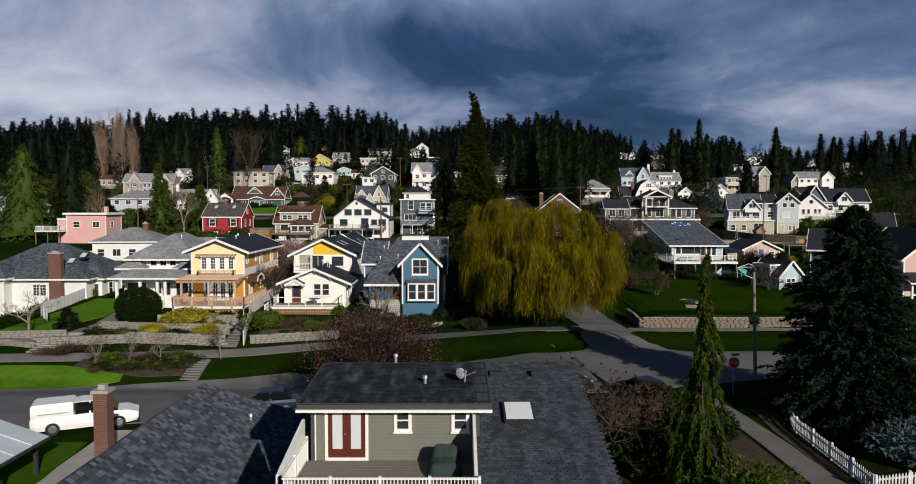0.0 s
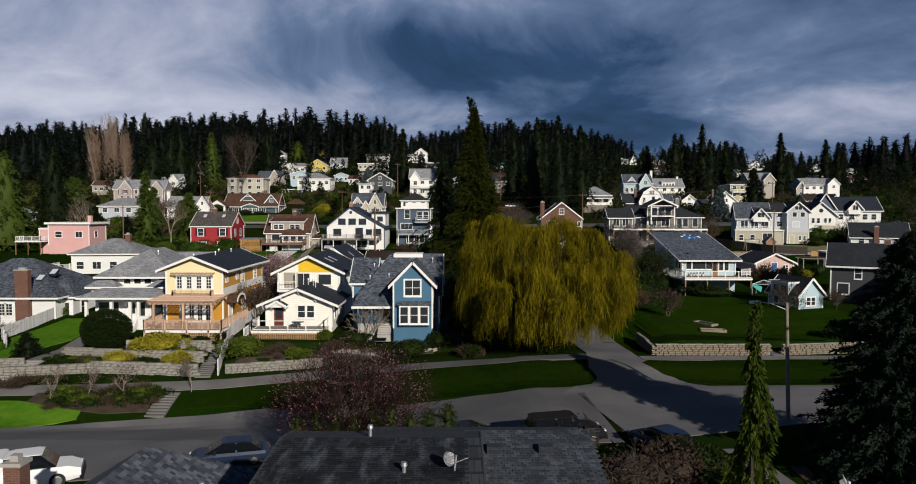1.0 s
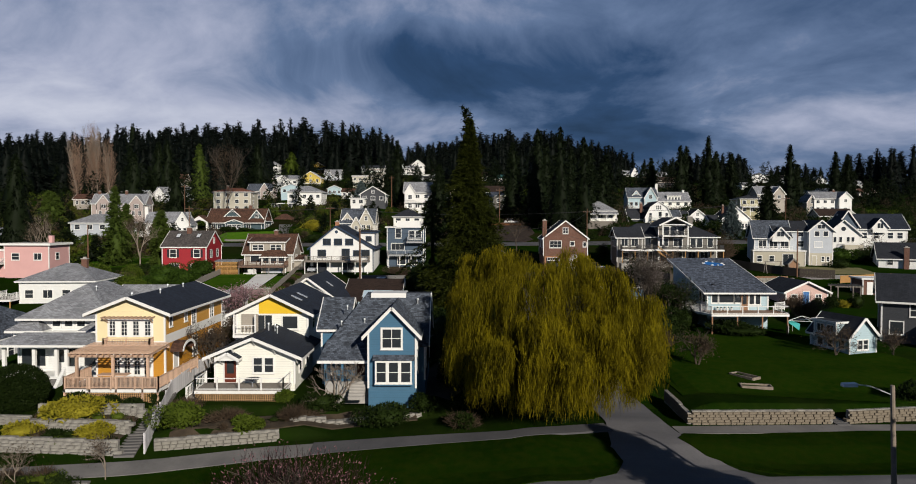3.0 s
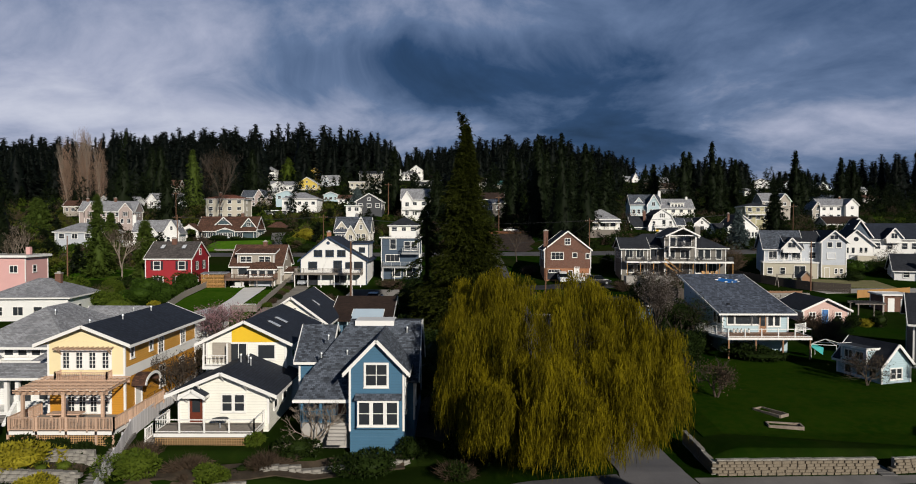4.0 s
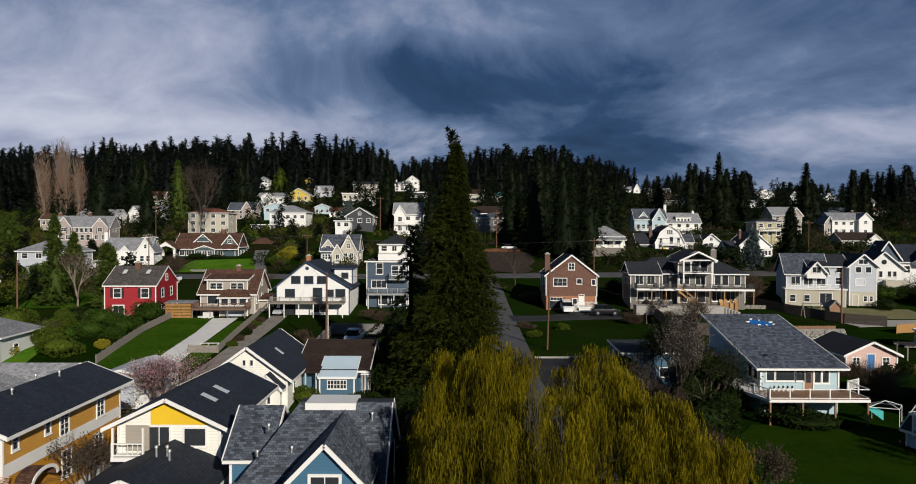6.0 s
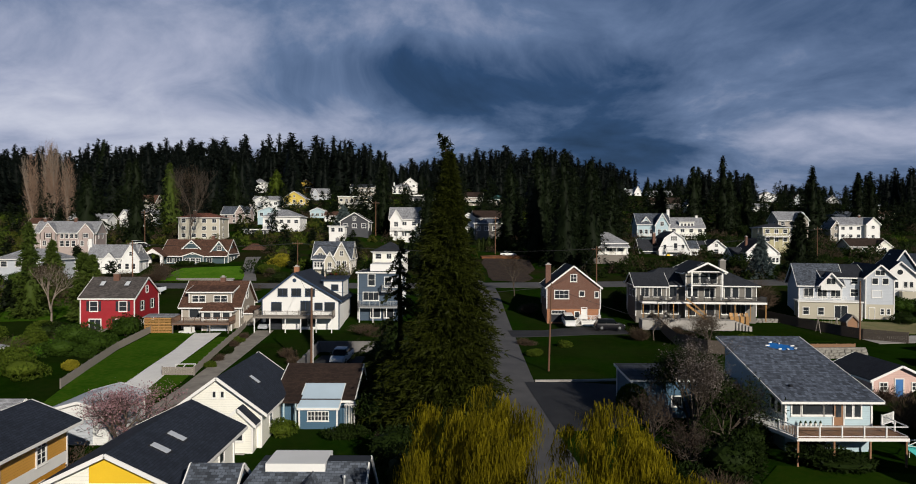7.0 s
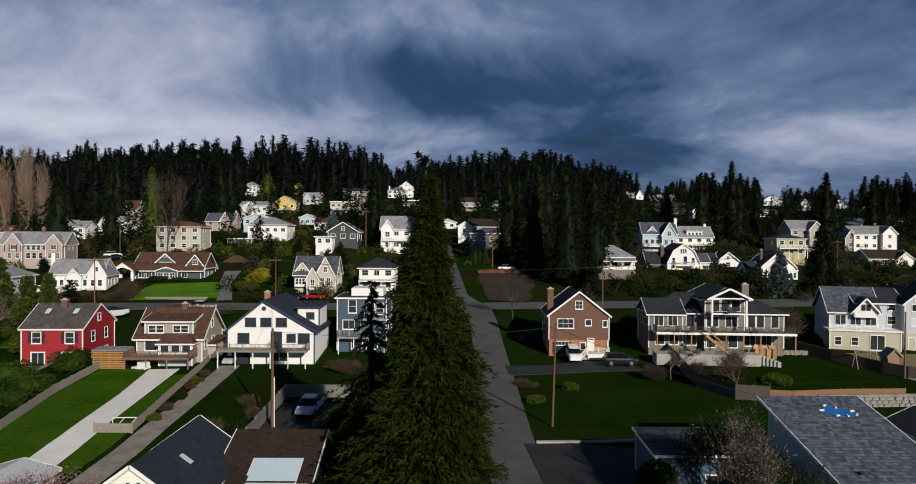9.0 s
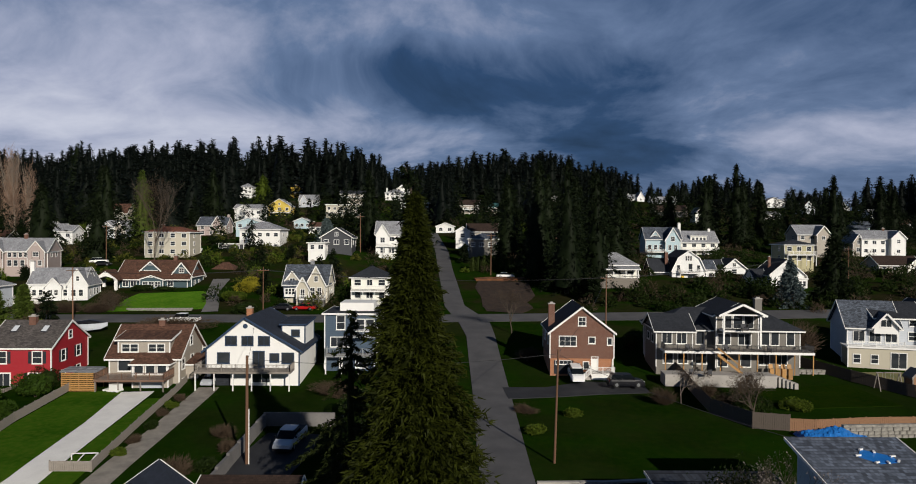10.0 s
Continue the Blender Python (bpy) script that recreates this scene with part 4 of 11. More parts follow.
def cream_house():
    h = thing("house", "cream house with yellow gable, black roofs and a front deck", "house", -15.4, 73.5, 5.0)
    body(h, -3.25, 3.25, 0, 7, 0.0, 2.4, "gy", 1.35, W_CREAM, R_NAVY, 0.75)
    body(h, -3.6, 2.9, 6.6, 17.5, 0.0, 5.0, "gy", 1.55, W_CREAM, R_NAVY, 0.75)
    # recessed balcony of the upper front
    Geo().box(-3.1, 6.45, 3.2, -1.6, 6.6, 4.8).make("balcony_recess", W_TAN, h)
    g = Geo()
    g.slab([(-1.55, 6.57, 4.85), (2.35, 6.57, 4.85), (2.35, 6.57, 5.12), (-0.35, 6.57, 6.35), (-1.55, 6.57, 5.85)], 0.05, (0, -1, 0))
    g.make("gable_panel", W_YELLOW, h, "bright yellow gable panel")
    win(h, "f", 6.6, -1.0, 3.2, 1.3, 1.5, 2, 1)
    win(h, "f", 6.6, 1.3, 3.5, 1.35, 1.1, 1, 1)
    railing(h, (-3.55, 5.6), (-1.6, 5.6), 3.05, 0.85, TRIM, 0.3)
    Geo().box(-3.6, 5.5, 2.8, -1.5, 6.55, 3.05).make("balcony_floor", TRIM, h)
    for x in (-3.5, -1.6):
        Geo().box(x - 0.06, 5.54, 3.0, x + 0.06, 5.66, 4.9).make("post", TRIM, h)
    wins(h, "r", 2.9, (9, 12, 15), 3.2, 0.9, 1.3)
    wins(h, "r", 3.25, (2.0, 4.6), 0.7, 1.0, 1.2)
    wins(h, "f", 0, (0.25, 1.15), 0.95, 0.68, 1.15, nx=1, ny=2)
    door(h, "f", 0, -2.0, 0.1, 0.95, 2.1, DOOR_RED, True)
    body(h, -2.75, -1.2, -0.9, -0.05, 2.05, 2.15, "gy", 0.45, TRIM, R_NAVY, 0.15, under=0.0)
    for x in (-2.65, -1.3):
        g = Geo().beam((x, -0.05, 1.6), (x, -0.75, 2.15), 0.1).make("bracket", TRIM, h)
    for x in (-3.5, -1.7, 0.0, 1.7, 3.5):
        z = 2.4 + 1.35 - abs(x) * 0.415
        Geo().beam((x, -0.05, z - 0.6), (x, -0.65, z - 0.08), 0.09).beam((x, -0.05, z - 0.1), (x, -0.7, z - 0.1), 0.1).make("bracket", TRIM, h)
    deck(h, -4.0, 3.0, -2.6, -0.05, 0.05, GREYWOOD, TRIM, "flr", False, slats=False)
    Geo().box(-3.9, -2.45, -1.6, 2.9, -0.1, -0.25).make("deck_base", SOIL, h)
    lattice(h, -3.9, 2.9, -2.52, -1.15, -0.25, LATT)
    railing(h, (-4.0, -0.2), (-5.0, -1.6), 0.05, 0.9, TRIM, 0.14, drop=-0.9, name="stair_rail")
    steps_to(h, -5.1, -4.0, -0.4, 0.05, 5, GREYWOOD)
    for x, y in ((0.2, 3.4), (0.6, 4.0), (0.9, 3.6)):
        vent_pipe(h, x, y, 3.75 - abs(x) * 0.415, 0.7)
    for y in (9.2, 11.6):
        skylight(h, 1.2, y, 5.0 + 1.55 - 1.55 * 0.477 - 0.0, 0.7, 1.3, -0.477, "x")
    # patio table and chairs
    Geo().tube((0.2, -1.4, 0.7), (0.2, -1.4, 0.74), 0.6, 0.6, 16).tube((0.2, -1.4, 0.05), (0.2, -1.4, 0.7), 0.05, 0.05).make("table", R_GREY, h)
    # garden cottage behind, cream with a dark roof
    c = thing("cottage", "cream clapboard cottage with black shingle roof", "house", -17.0, 101, 5.4)
    body(c, -3.7, 3.7, 0, 11.5, 0.0, 3.2, "gy", 2.7, W_CREAM, R_NAVY, 0.6)
    body(c, 0.9, 3.3, -1.3, 0.05, 0.0, 2.4, "gy", 1.1, W_CREAM, R_NAVY, 0.35)
    wins(c, "f", 0, (-1.2, -0.5, 0.2), 1.1, 0.55, 1.1, nx=2, ny=3, fw=0.08)
    for x in (-0.35, 0.35):
        win(c, "f", 0, x, 4.2, 0.25, 0.5, 1, 1, 0.06)
    win(c, "f", -1.3, 2.1, 0.9, 0.7, 1.1, 1, 1)
    wins(c, "r", 3.7, (3, 7), 1.2, 0.9, 1.2)
    railing(c, (-0.2, -1.6), (0.9, -1.6), 0.1, 0.9, TRIM)
    Geo().box(-0.3, -1.7, -0.6, 0.9, -0.05, 0.1).make("landing", TRIM, c)
    steps_to(c, 1.5, 2.7, -1.3, 0.0, 4, CONCRETE)
    skylight(c, 1.7, 4.5, 3.2 + 2.7 - 1.7 * 0.73, 0.7, 1.2, -0.73, "x")


def blue_house():
    h = thing("house", "deep blue gabled house with white trim and grey shingles", "house", -4.5, 70.4, 5.4)
    h.scale = (0.94, 0.94, 0.94)
    body(h, -1.3, 2.6, 0, 7, 0.0, 4.6, "gy", 2.0, W_BLUE, R_SLATE, 0.45)
    body(h, -4.9, 3.2, 3.0, 12.5, 0.0, 3.2, "none", 0.0, W_BLUE, R_SLATE, 0.45)
    Geo().poly([(3.2, 3.0, 3.2), (3.2, 12.5, 3.2), (3.2, 7.4, 6.9)])
    a, b, b2, c, c2, d, e, f2 = (-5.3, 2.5, 3.1), (-2.3, 7.2, 7.1), (-2.3, 8.2, 7.1), (3.6, 7.2, 7.1), (3.6, 8.2, 7.1), (3.6, 2.5, 3.1), (-5.3, 13.0, 3.1), (3.6, 13.0, 3.1)
    Geo().slab([a, d, c, b], 0.16).slab([a, b, b2, e], 0.16).slab([b, c, c2, b2], 0.16).slab([e, b2, c2, f2], 0.16).make("roof", R_SLATE, h)
    g = Geo()
    g.slab([(3.2, 3.0, 0), (3.2, 12.5, 0), (3.2, 12.5, 3.2), (3.2, 8.2, 6.95), (3.2, 7.2, 6.95), (3.2, 3.0, 3.3)], 0.1, (1, 0, 0))
    g.make("side_gable", W_BLUE, h)
    Geo().beam((3.6, 2.5, 3.0), (3.6, 7.2, 7.0), 0.08, 0.24).beam((3.6, 8.2, 7.0), (3.6, 13.0, 3.0), 0.08, 0.24).make("bargeboard", TRIM, h)
    # catslide over the porch
    Geo().slab([(-5.6, 0.7, 2.1), (-1.3, 0.7, 2.1), (-1.3, 2.9, 3.5), (-5.2, 2.9, 3.5)], 0.16).make("porch_roof", R_SLATE, h)
    Geo().box(-5.65, 0.62, 1.88, -1.3, 0.7, 2.12).make("fascia", TRIM, h)
    for x in (-5.0, -3.6, -1.6):
        Geo().box(x - 0.09, 0.85, 0, x + 0.09, 1.03, 2.0).make("porch_post", W_BLUE, h)
    Geo().box(-5.0, 0.8, -1.5, -1.35, 3.0, 0.35).make("porch_floor", CONCRETE, h)
    railing(h, (-5.0, 0.9), (-2.9, 0.9), 0.35, 0.85, W_BLUE)
    door(h, "f", 3.0, -2.2, 0.4, 0.95, 2.1, DOOR_RED)
    win(h, "f", 3.0, -3.8, 1.1, 1.3, 1.3, 2, 2)
    win(h, "f", 0, 0.62, 3.35, 1.5, 1.5, 2, 2, 0.16)
    # bay with three windows
    Geo().box(-0.75, -0.45, 0.3, 2.35, 0.0, 2.45).make("bay", W_BLUE, h)
    Geo().slab([(-0.9, -0.6, 2.47), (2.5, -0.6, 2.47), (2.5, 0.0, 2.75), (-0.9, 0.0, 2.75)], 0.1).make("bay_roof", R_SLATE, h)
    wins(h, "f", -0.45, (-0.2, 0.8, 1.8), 0.6, 0.74, 1.6, nx=1, ny=2, fw=0.13)
    wins(h, "r", 2.6, (2.0,), 1.0, 0.9, 1.7)
    wins(h, "r", 2.6, (2.0,), 3.1, 0.9, 1.4)
    win(h, "r", 3.2, 4.6, 1.0, 1.2, 1.5, 2, 2)
    Geo().box(-1.9, 6.7, 6.7, 1.3, 9.0, 7.13).make("flat_roof_deck", TRIM, h, "white flat roof patch at the ridge")
    for x, y in ((-3.9, 5.6), (-2.2, 4.4), (-4.2, 4.2)):
        vent_pipe(h, x, y, 3.1 + (y - 2.5) * 0.85, 0.3)
    vent_pipe(h, 2.4, 6.2, 6.2, 0.4)
    body(h, -6.2, -4.0, 5.5, 11.5, 0.0, 4.2, "gx", 2.2, W_BLUE, R_SLATE, 0.4)
    steps_to(h, -2.9, -1.6, 0.8, 0.35, 5, CONCRETE)


def porch_house():
    h = thing("house", "pale foursquare house with grey hip roofs and deep porch", "house", -35.3, 79, 3.9)
    body(h, -4.3, 4.3, 2.2, 13.5, 0.0, 4.1, "none", 0.0, W_WHITE, R_GREY, 0.9)
    body(h, -3.4, 3.4, 2.9, 13.4, 3.9, 5.85, "hip", 2.2, W_WHITE, R_GREY, 1.0, under=0.5)
    body(h, -4.3, 4.3, -0.2, 2.3, 3.3, 3.5, "hip", 0.55, W_WHITE, R_GREY, 0.6, under=0.0)
    body(h, -4.6, -2.1, 1.9, 7.0, 4.1, 4.5, "hip", 0.9, W_WHITE, R_GREY, 0.5, under=0.6)
    body(h, 2.1, 4.6, 1.9, 7.0, 4.1, 4.5, "hip", 0.9, W_WHITE, R_GREY, 0.5, under=0.6)
    for x in (-4.2, -1.5, 0.5, 1.4, 4.2):
        Geo().box(x - 0.14, -0.15, 0.2, x + 0.14, 0.13, 3.2).make("column", TRIM, h)
    Geo().box(-4.3, -0.2, -2.0, 4.3, 2.25, 0.45).make("porch_floor", W_WHITE, h)
    for x0, x1 in ((-4.3, -1.5), (1.4, 4.3)):
        Geo().box(x0, -0.22, 0.4, x1, -0.1, 1.35).make("porch_parapet", W_WHITE, h)
    wins(h, "f", 2.2, (-2.9, 2.9), 0.9, 2.2, 1.6, nx=1, ny=1)
    win(h, "f", 2.2, 0.7, 0.5, 0.8, 2.0, 1, 1)
    door(h, "f", 2.2, -0.3, 0.5, 1.0, 2.1, TRIM, True)
    wins(h, "f", 2.9, (-1.15, 0.0, 1.15), 4.5, 0.72, 1.15, nx=1, ny=1)
    steps_to(h, -1.3, 1.2, -0.2, 0.4, 6, PAVING)
    for s in (-1.4, 1.3):
        Geo().slab([(s - 0.15, -2.0, -0.4), (s + 0.15, -2.0, -0.4), (s + 0.15, -0.2, 1.3), (s - 0.15, -0.2, 1.3)], 0.8).make("stair_wall", W_WHITE, h)
    vent_pipe(h, 1.0, 6.0, 7.4)
    body(h, 0.0, 6.0, 11.5, 17.5, 0.0, 5.0, "gx", 2.2, W_WHITE, R_GREY, 0.5)


def white_hip_house():
    h = thing("house", "white house with blue-grey hip roof and brick chimney", "house", -51.3, 84, 2.6)
    body(h, -9.0, 5.5, 0, 12, 0.0, 4.3, "hip", 3.6, W_WHITE, R_SLATE, 0.7)
    body(h, 3.0, 6.4, 2.0, 7.0, 0.0, 4.2, "hip", 1.7, W_WHITE, R_SLATE, 0.5)
    body(h, -9.5, -3.6, -1.6, 2.0, 0.0, 4.6, "hip", 1.6, W_WHITE, R_SLATE, 0.6)
    chimney(h, 2.1, -0.35, -1.5, 7.3, 1.5, 0.7)
    wins(h, "f", 0, (-0.6, 0.2), 1.9, 0.75, 1.3, nx=2, ny=4)
    wins(h, "f", 2.0, (4.4, 5.6), 1.6, 0.8, 1.5)
    win(h, "r", 6.4, 4.2, 1.6, 0.9, 1.5)
    wins(h, "f", -1.6, (-7.4, -5.4), 1.8, 1.1, 1.3, nx=2, ny=2)
    for x in (2.9, 3.9):
        skylight(h, x - 0.5, 2.6 + (x - 2.9), 4.3 + 3.6 * (2.6 + (x - 2.9)) / 6, 0.8, 1.1, 0.6, "y")


amber_house()
cream_house()
blue_house()
porch_house()
white_hip_house()


def brown_cottage():
    h = thing("cottage", "small blue cottage with a mossy brown roof", "house", -9.9, 106, 5.6)
    body(h, -3.4, 3.2, 1.2, 9.2, 0.0, 2.5, "gx", 2.0, W_MIDBLUE, R_DKBROWN, 0.6, ridge=0.75)
    body(h, -1.2, 2.3, -0.4, 3.2, 0.0, 1.95, "shed", 1.25, W_MIDBLUE, plaster("pale_blue_membrane", (0.50, 0.62, 0.72)), 0.2)
    wins(h, "f", -0.4, (-0.1, 0.55, 1.2), 0.8, 0.55, 0.8, nx=2, ny=2, fw=0.07)
    for x in (-2.7, -1.6):
        Geo().box(x - 0.07, -0.2, -0.3, x + 0.07, -0.06, 2.4).make("post", W_LTBLUE, h)
    Geo().slab([(-3.0, -0.3, 2.45), (-1.25, -0.3, 2.45), (-1.25, 1.2, 2.8), (-3.0, 1.2, 2.8)], 0.12).make("porch_roof", R_DKBROWN, h)
    # lattice arch
    g = Geo()
    for i in range(7):
        g.box(2.95 + 0.15 * i, 0.0, 0, 2.98 + 0.15 * i, 0.04, 2.1)
    g.box(2.9, 0, 2.08, 3.95, 0.5, 2.16).make("trellis", TRIM, h)


def lightblue_house():
    h = thing("house", "pale blue house with grey shed-like roof and wide deck", "house", 34.9, 100, 7.6)
    body(h, -3.6, 3.7, 0, 13, 0.0, 2.25, "shed", 3.0, W_LTBLUE, R_BLUE, 0.7, under=4.0)
    wins(h, "f", 0, (-2.7, 0.05), 0.95, 0.7, 1.15, nx=1, ny=1)
    win(h, "f", 0, -1.3, 0.95, 1.75, 1.15, 1, 1)
    door(h, "f", 0, 0.9, 0.03, 0.8, 2.0, CEDAR, True)
    wins(h, "f", 0, (1.75, 2.5), 0.75, 0.55, 1.3, nx=1, ny=1)
    wins(h, "l", -3.6, (1.0, 2.2), 0.9, 0.8, 1.2, nx=1, ny=1)
    deck(h, -4.4, 4.6, -3.6, -0.03, 0.0, CEDAR, TRIM, "fr", True, 2.6, 0.9, slats=False)
    railing(h, (-4.35, -3.55), (-6.0, 2.5), 0.0, 0.9, TRIM, 0.16)
    Geo().slab([(-4.4, -3.6, 0), (-3.65, -0.03, 0), (-3.65, 6.0, 0), (-6.0, 2.5, 0)], 0.25).make("deck", TRIM, h)
    railing(h, (4.55, -0.1), (6.2, 1.0), 0.0, 0.9, TRIM, 0.16)
    wins(h, "f", -0.0, (-2.2, -0.8), -2.0, 1.1, 0.8, nx=1, ny=1)
    slope = 3.0 / 13
    tarp = [(-0.2, 10.9), (0.5, 11.9), (2.3, 11.0), (2.4, 10.2), (0.9, 10.0)]
    Geo().slab([(x, y, 2.25 + slope * y + 0.20) for x, y in tarp][::-1], 0.04).make("roof_tarp", BLUE_TARP, h, "skewed blue tarpaulin patch on the roof")
    for (x, y), turn in zip(((-0.15, 11.0), (0.5, 11.8), (1.3, 11.5), (2.3, 10.9), (2.35, 10.25), (1.5, 10.1), (0.7, 10.1)), (0.2, 0.6, 1.2, 0.3, 0.9, 1.4, 0.5)):
        z = 2.25 + slope * y + 0.25
        Geo().beam((x - 0.22 * math.cos(turn), y - 0.22 * math.sin(turn), z), (x + 0.22 * math.cos(turn), y + 0.22 * math.sin(turn), z), 0.14, 0.1).make("tarp_weight", TRIM, h)
    Geo().tube((-2.2, 2.0, 2.9), (-2.2, 2.0, 3.05), 0.2, 0.2, 10).make("roof_vent", R_DARK, h)
    # blue shed with a grey roof beside the house
    s = thing("shed", "blue shed with low grey roof, walls coloured as shaded", "shed", 24.0, 109, 6.0)
    body(s, -3.4, 6.0, 0, 6.0, 0.0, 3.5, "shed", 0.3, W_MIDBLUE, R_WET, 0.3)
    Geo().box(-2.9, -0.06, 0.0, -0.6, -0.004, 2.2).make("shed_door", W_MIDBLUE, s)
    win(s, "f", 0, 1.0, 1.0, 0.9, 0.9, 1, 1)


def pink_cottage():
    h = thing("cottage", "small pink cottage with a blue front door", "house", 51.5, 116, 6.3)
    body(h, -3.0, 3.0, 0, 8, 0.0, 1.9, "gy", 1.4, W_PINK, R_DARK, 0.45)
    door(h, "f", 0, -0.1, 0.0, 0.85, 1.9, DOOR_BLUE)
    wins(h, "f", 0, (-1.8, 1.7), 0.75, 0.75, 0.75, nx=2, ny=2)
    s = thing("garden_house", "pale blue garden house with a white-trimmed roof dormer", "shed", 42.4, 87.0, 4.5, 16)
    body(s, -1.7, 1.7, 0, 5.0, 0.0, 2.2, "gy", 1.75, W_LTBLUE, R_DARK, 0.35)
    body(s, -2.0, 0.0, 1.4, 4.2, 1.6, 3.35, "flat", 0.16, W_LTBLUE, R_SLATE, 0.22, under=0.0)
    wins(s, "l", -2.0, (2.1, 3.4), 2.35, 0.85, 0.7, nx=2, ny=1)
    wins(s, "l", -1.7, (0.9, 2.3, 3.7), 0.8, 0.7, 1.0, nx=1, ny=1)
    wins(s, "f", 0, (-0.35, 0.35), 0.85, 0.55, 0.9, nx=1, ny=2)
    d = thing("house", "dark grey two-storey house with black roof", "house", 52.4, 90.2, 5.2, -30)
    body(d, -5.2, 6.0, 0, 10, 0.0, 4.6, "gx", 2.4, W_DARK, R_DARK, 0.6)
    win(d, "f", 0, -3.8, 0.9, 1.2, 1.3, 1, 1)
    win(d, "f", 0, -2.2, 2.9, 0.7, 1.3, 1, 2)
    win(d, "f", 0, 0.8, 2.9, 0.7, 1.3, 1, 2)
    chimney(d, 1.0, 5.0, 5.0, 7.8)
    p = thing("house", "pink gabled house with white trim and porch", "house", 58.0, 82, 4.0)
    body(p, -4.5, 3.5, 0, 9, 0.0, 5.4, "gy", 3.2, W_PINK, R_DARK, 0.6)
    win(p, "f", 0, -1.8, 3.3, 1.3, 1.5, 2, 2)
    body(p, -4.8, 3.5, -2.0, 0.0, 2.4, 2.6, "shed", 0.8, W_PINK, R_DARK, 0.4, under=0.0)
    for x in (-4.6, -2.0, 1.0):
        Geo().box(x - 0.1, -1.9, 0, x + 0.1, -1.7, 2.4).make("porch_post", TRIM, p)
    Geo().box(-4.8, -2.0, -2, 3.5, -0.02, 0.4).make("porch_floor", TRIM, p)
    win(p, "f", 0, -2.6, 0.9, 1.4, 1.4, 1, 1)


brown_cottage()
lightblue_house()
pink_cottage()


# ---- houses of the second row ----
def red_house():
    h = thing("house", "barn-red two-storey house with white windows and black shutters", "house", -51.2, 152.5, 7.4, 2)
    body(h, -5.5, 3.0, 0, 9.8, 0.0, 5.8, "gx", 2.9, W_RED, shingles("taupe_shingles", (0.085, 0.075, 0.07)), 0.3)
    sh = Geo()
    for x in (-3.4, 1.2):
        win(h, "f", 0, x, 3.7, 1.15, 1.5, 1, 2)
        sh.box(x - 1.15, -0.06, 3.65, x - 0.75, -0.01, 5.25).box(x + 0.75, -0.06, 3.65, x + 1.15, -0.01, 5.25)
    win(h, "f", 0, 1.1, 0.9, 1.9, 1.4, 1, 1, 0.16)
    sh.box(-0.5, -0.06, 0.8, -0.1, -0.01, 2.4).box(2.3, -0.06, 0.8, 2.7, -0.01, 2.4)
    sh.singles("shutter", R_DARK, h)
    win(h, "f", 0, -3.2, 0.2, 1.7, 2.1, 2, 1, 0.16, name="patio_door")
    for y in (3.0, 7.0):
        win(h, "r", 3.0, y, 3.6, 1.0, 1.4)
        win(h, "r", 3.0, y, 0.7, 1.0, 1.5)
        Geo().box(3.01, y - 1.05, 3.5, 3.06, y - 0.68, 5.1).box(3.01, y + 0.68, 3.5, 3.06, y + 1.05, 5.1).box(3.01, y - 1.05, 0.6, 3.06, y - 0.68, 2.3).singles("shutter", R_DARK, h)
    win(h, "r", 3.0, 4.9, 6.4, 0.8, 1.0)
    deck(h, -7.5, -1.2, -3.2, -0.02, 0.0, GREYWOOD, GREYWOOD, "flr", True, 2.5)
    chimney(h, -1.6, 4.2, 8.0, 9.6, 0.9, 0.7)
    for x in (-3.4, 0.6):
        skylight(h, x, 3.2, 5.8 + 3.2 * 0.6, 0.8, 1.4, 0.6, "y")
    Geo().slab([(0.2, -1.6, 0.3), (2.0, -1.6, 0.3), (2.0, 0.0, 0.7), (0.2, 0.0, 0.7)], 0.1).make("entry_roof", R_GREY, h)


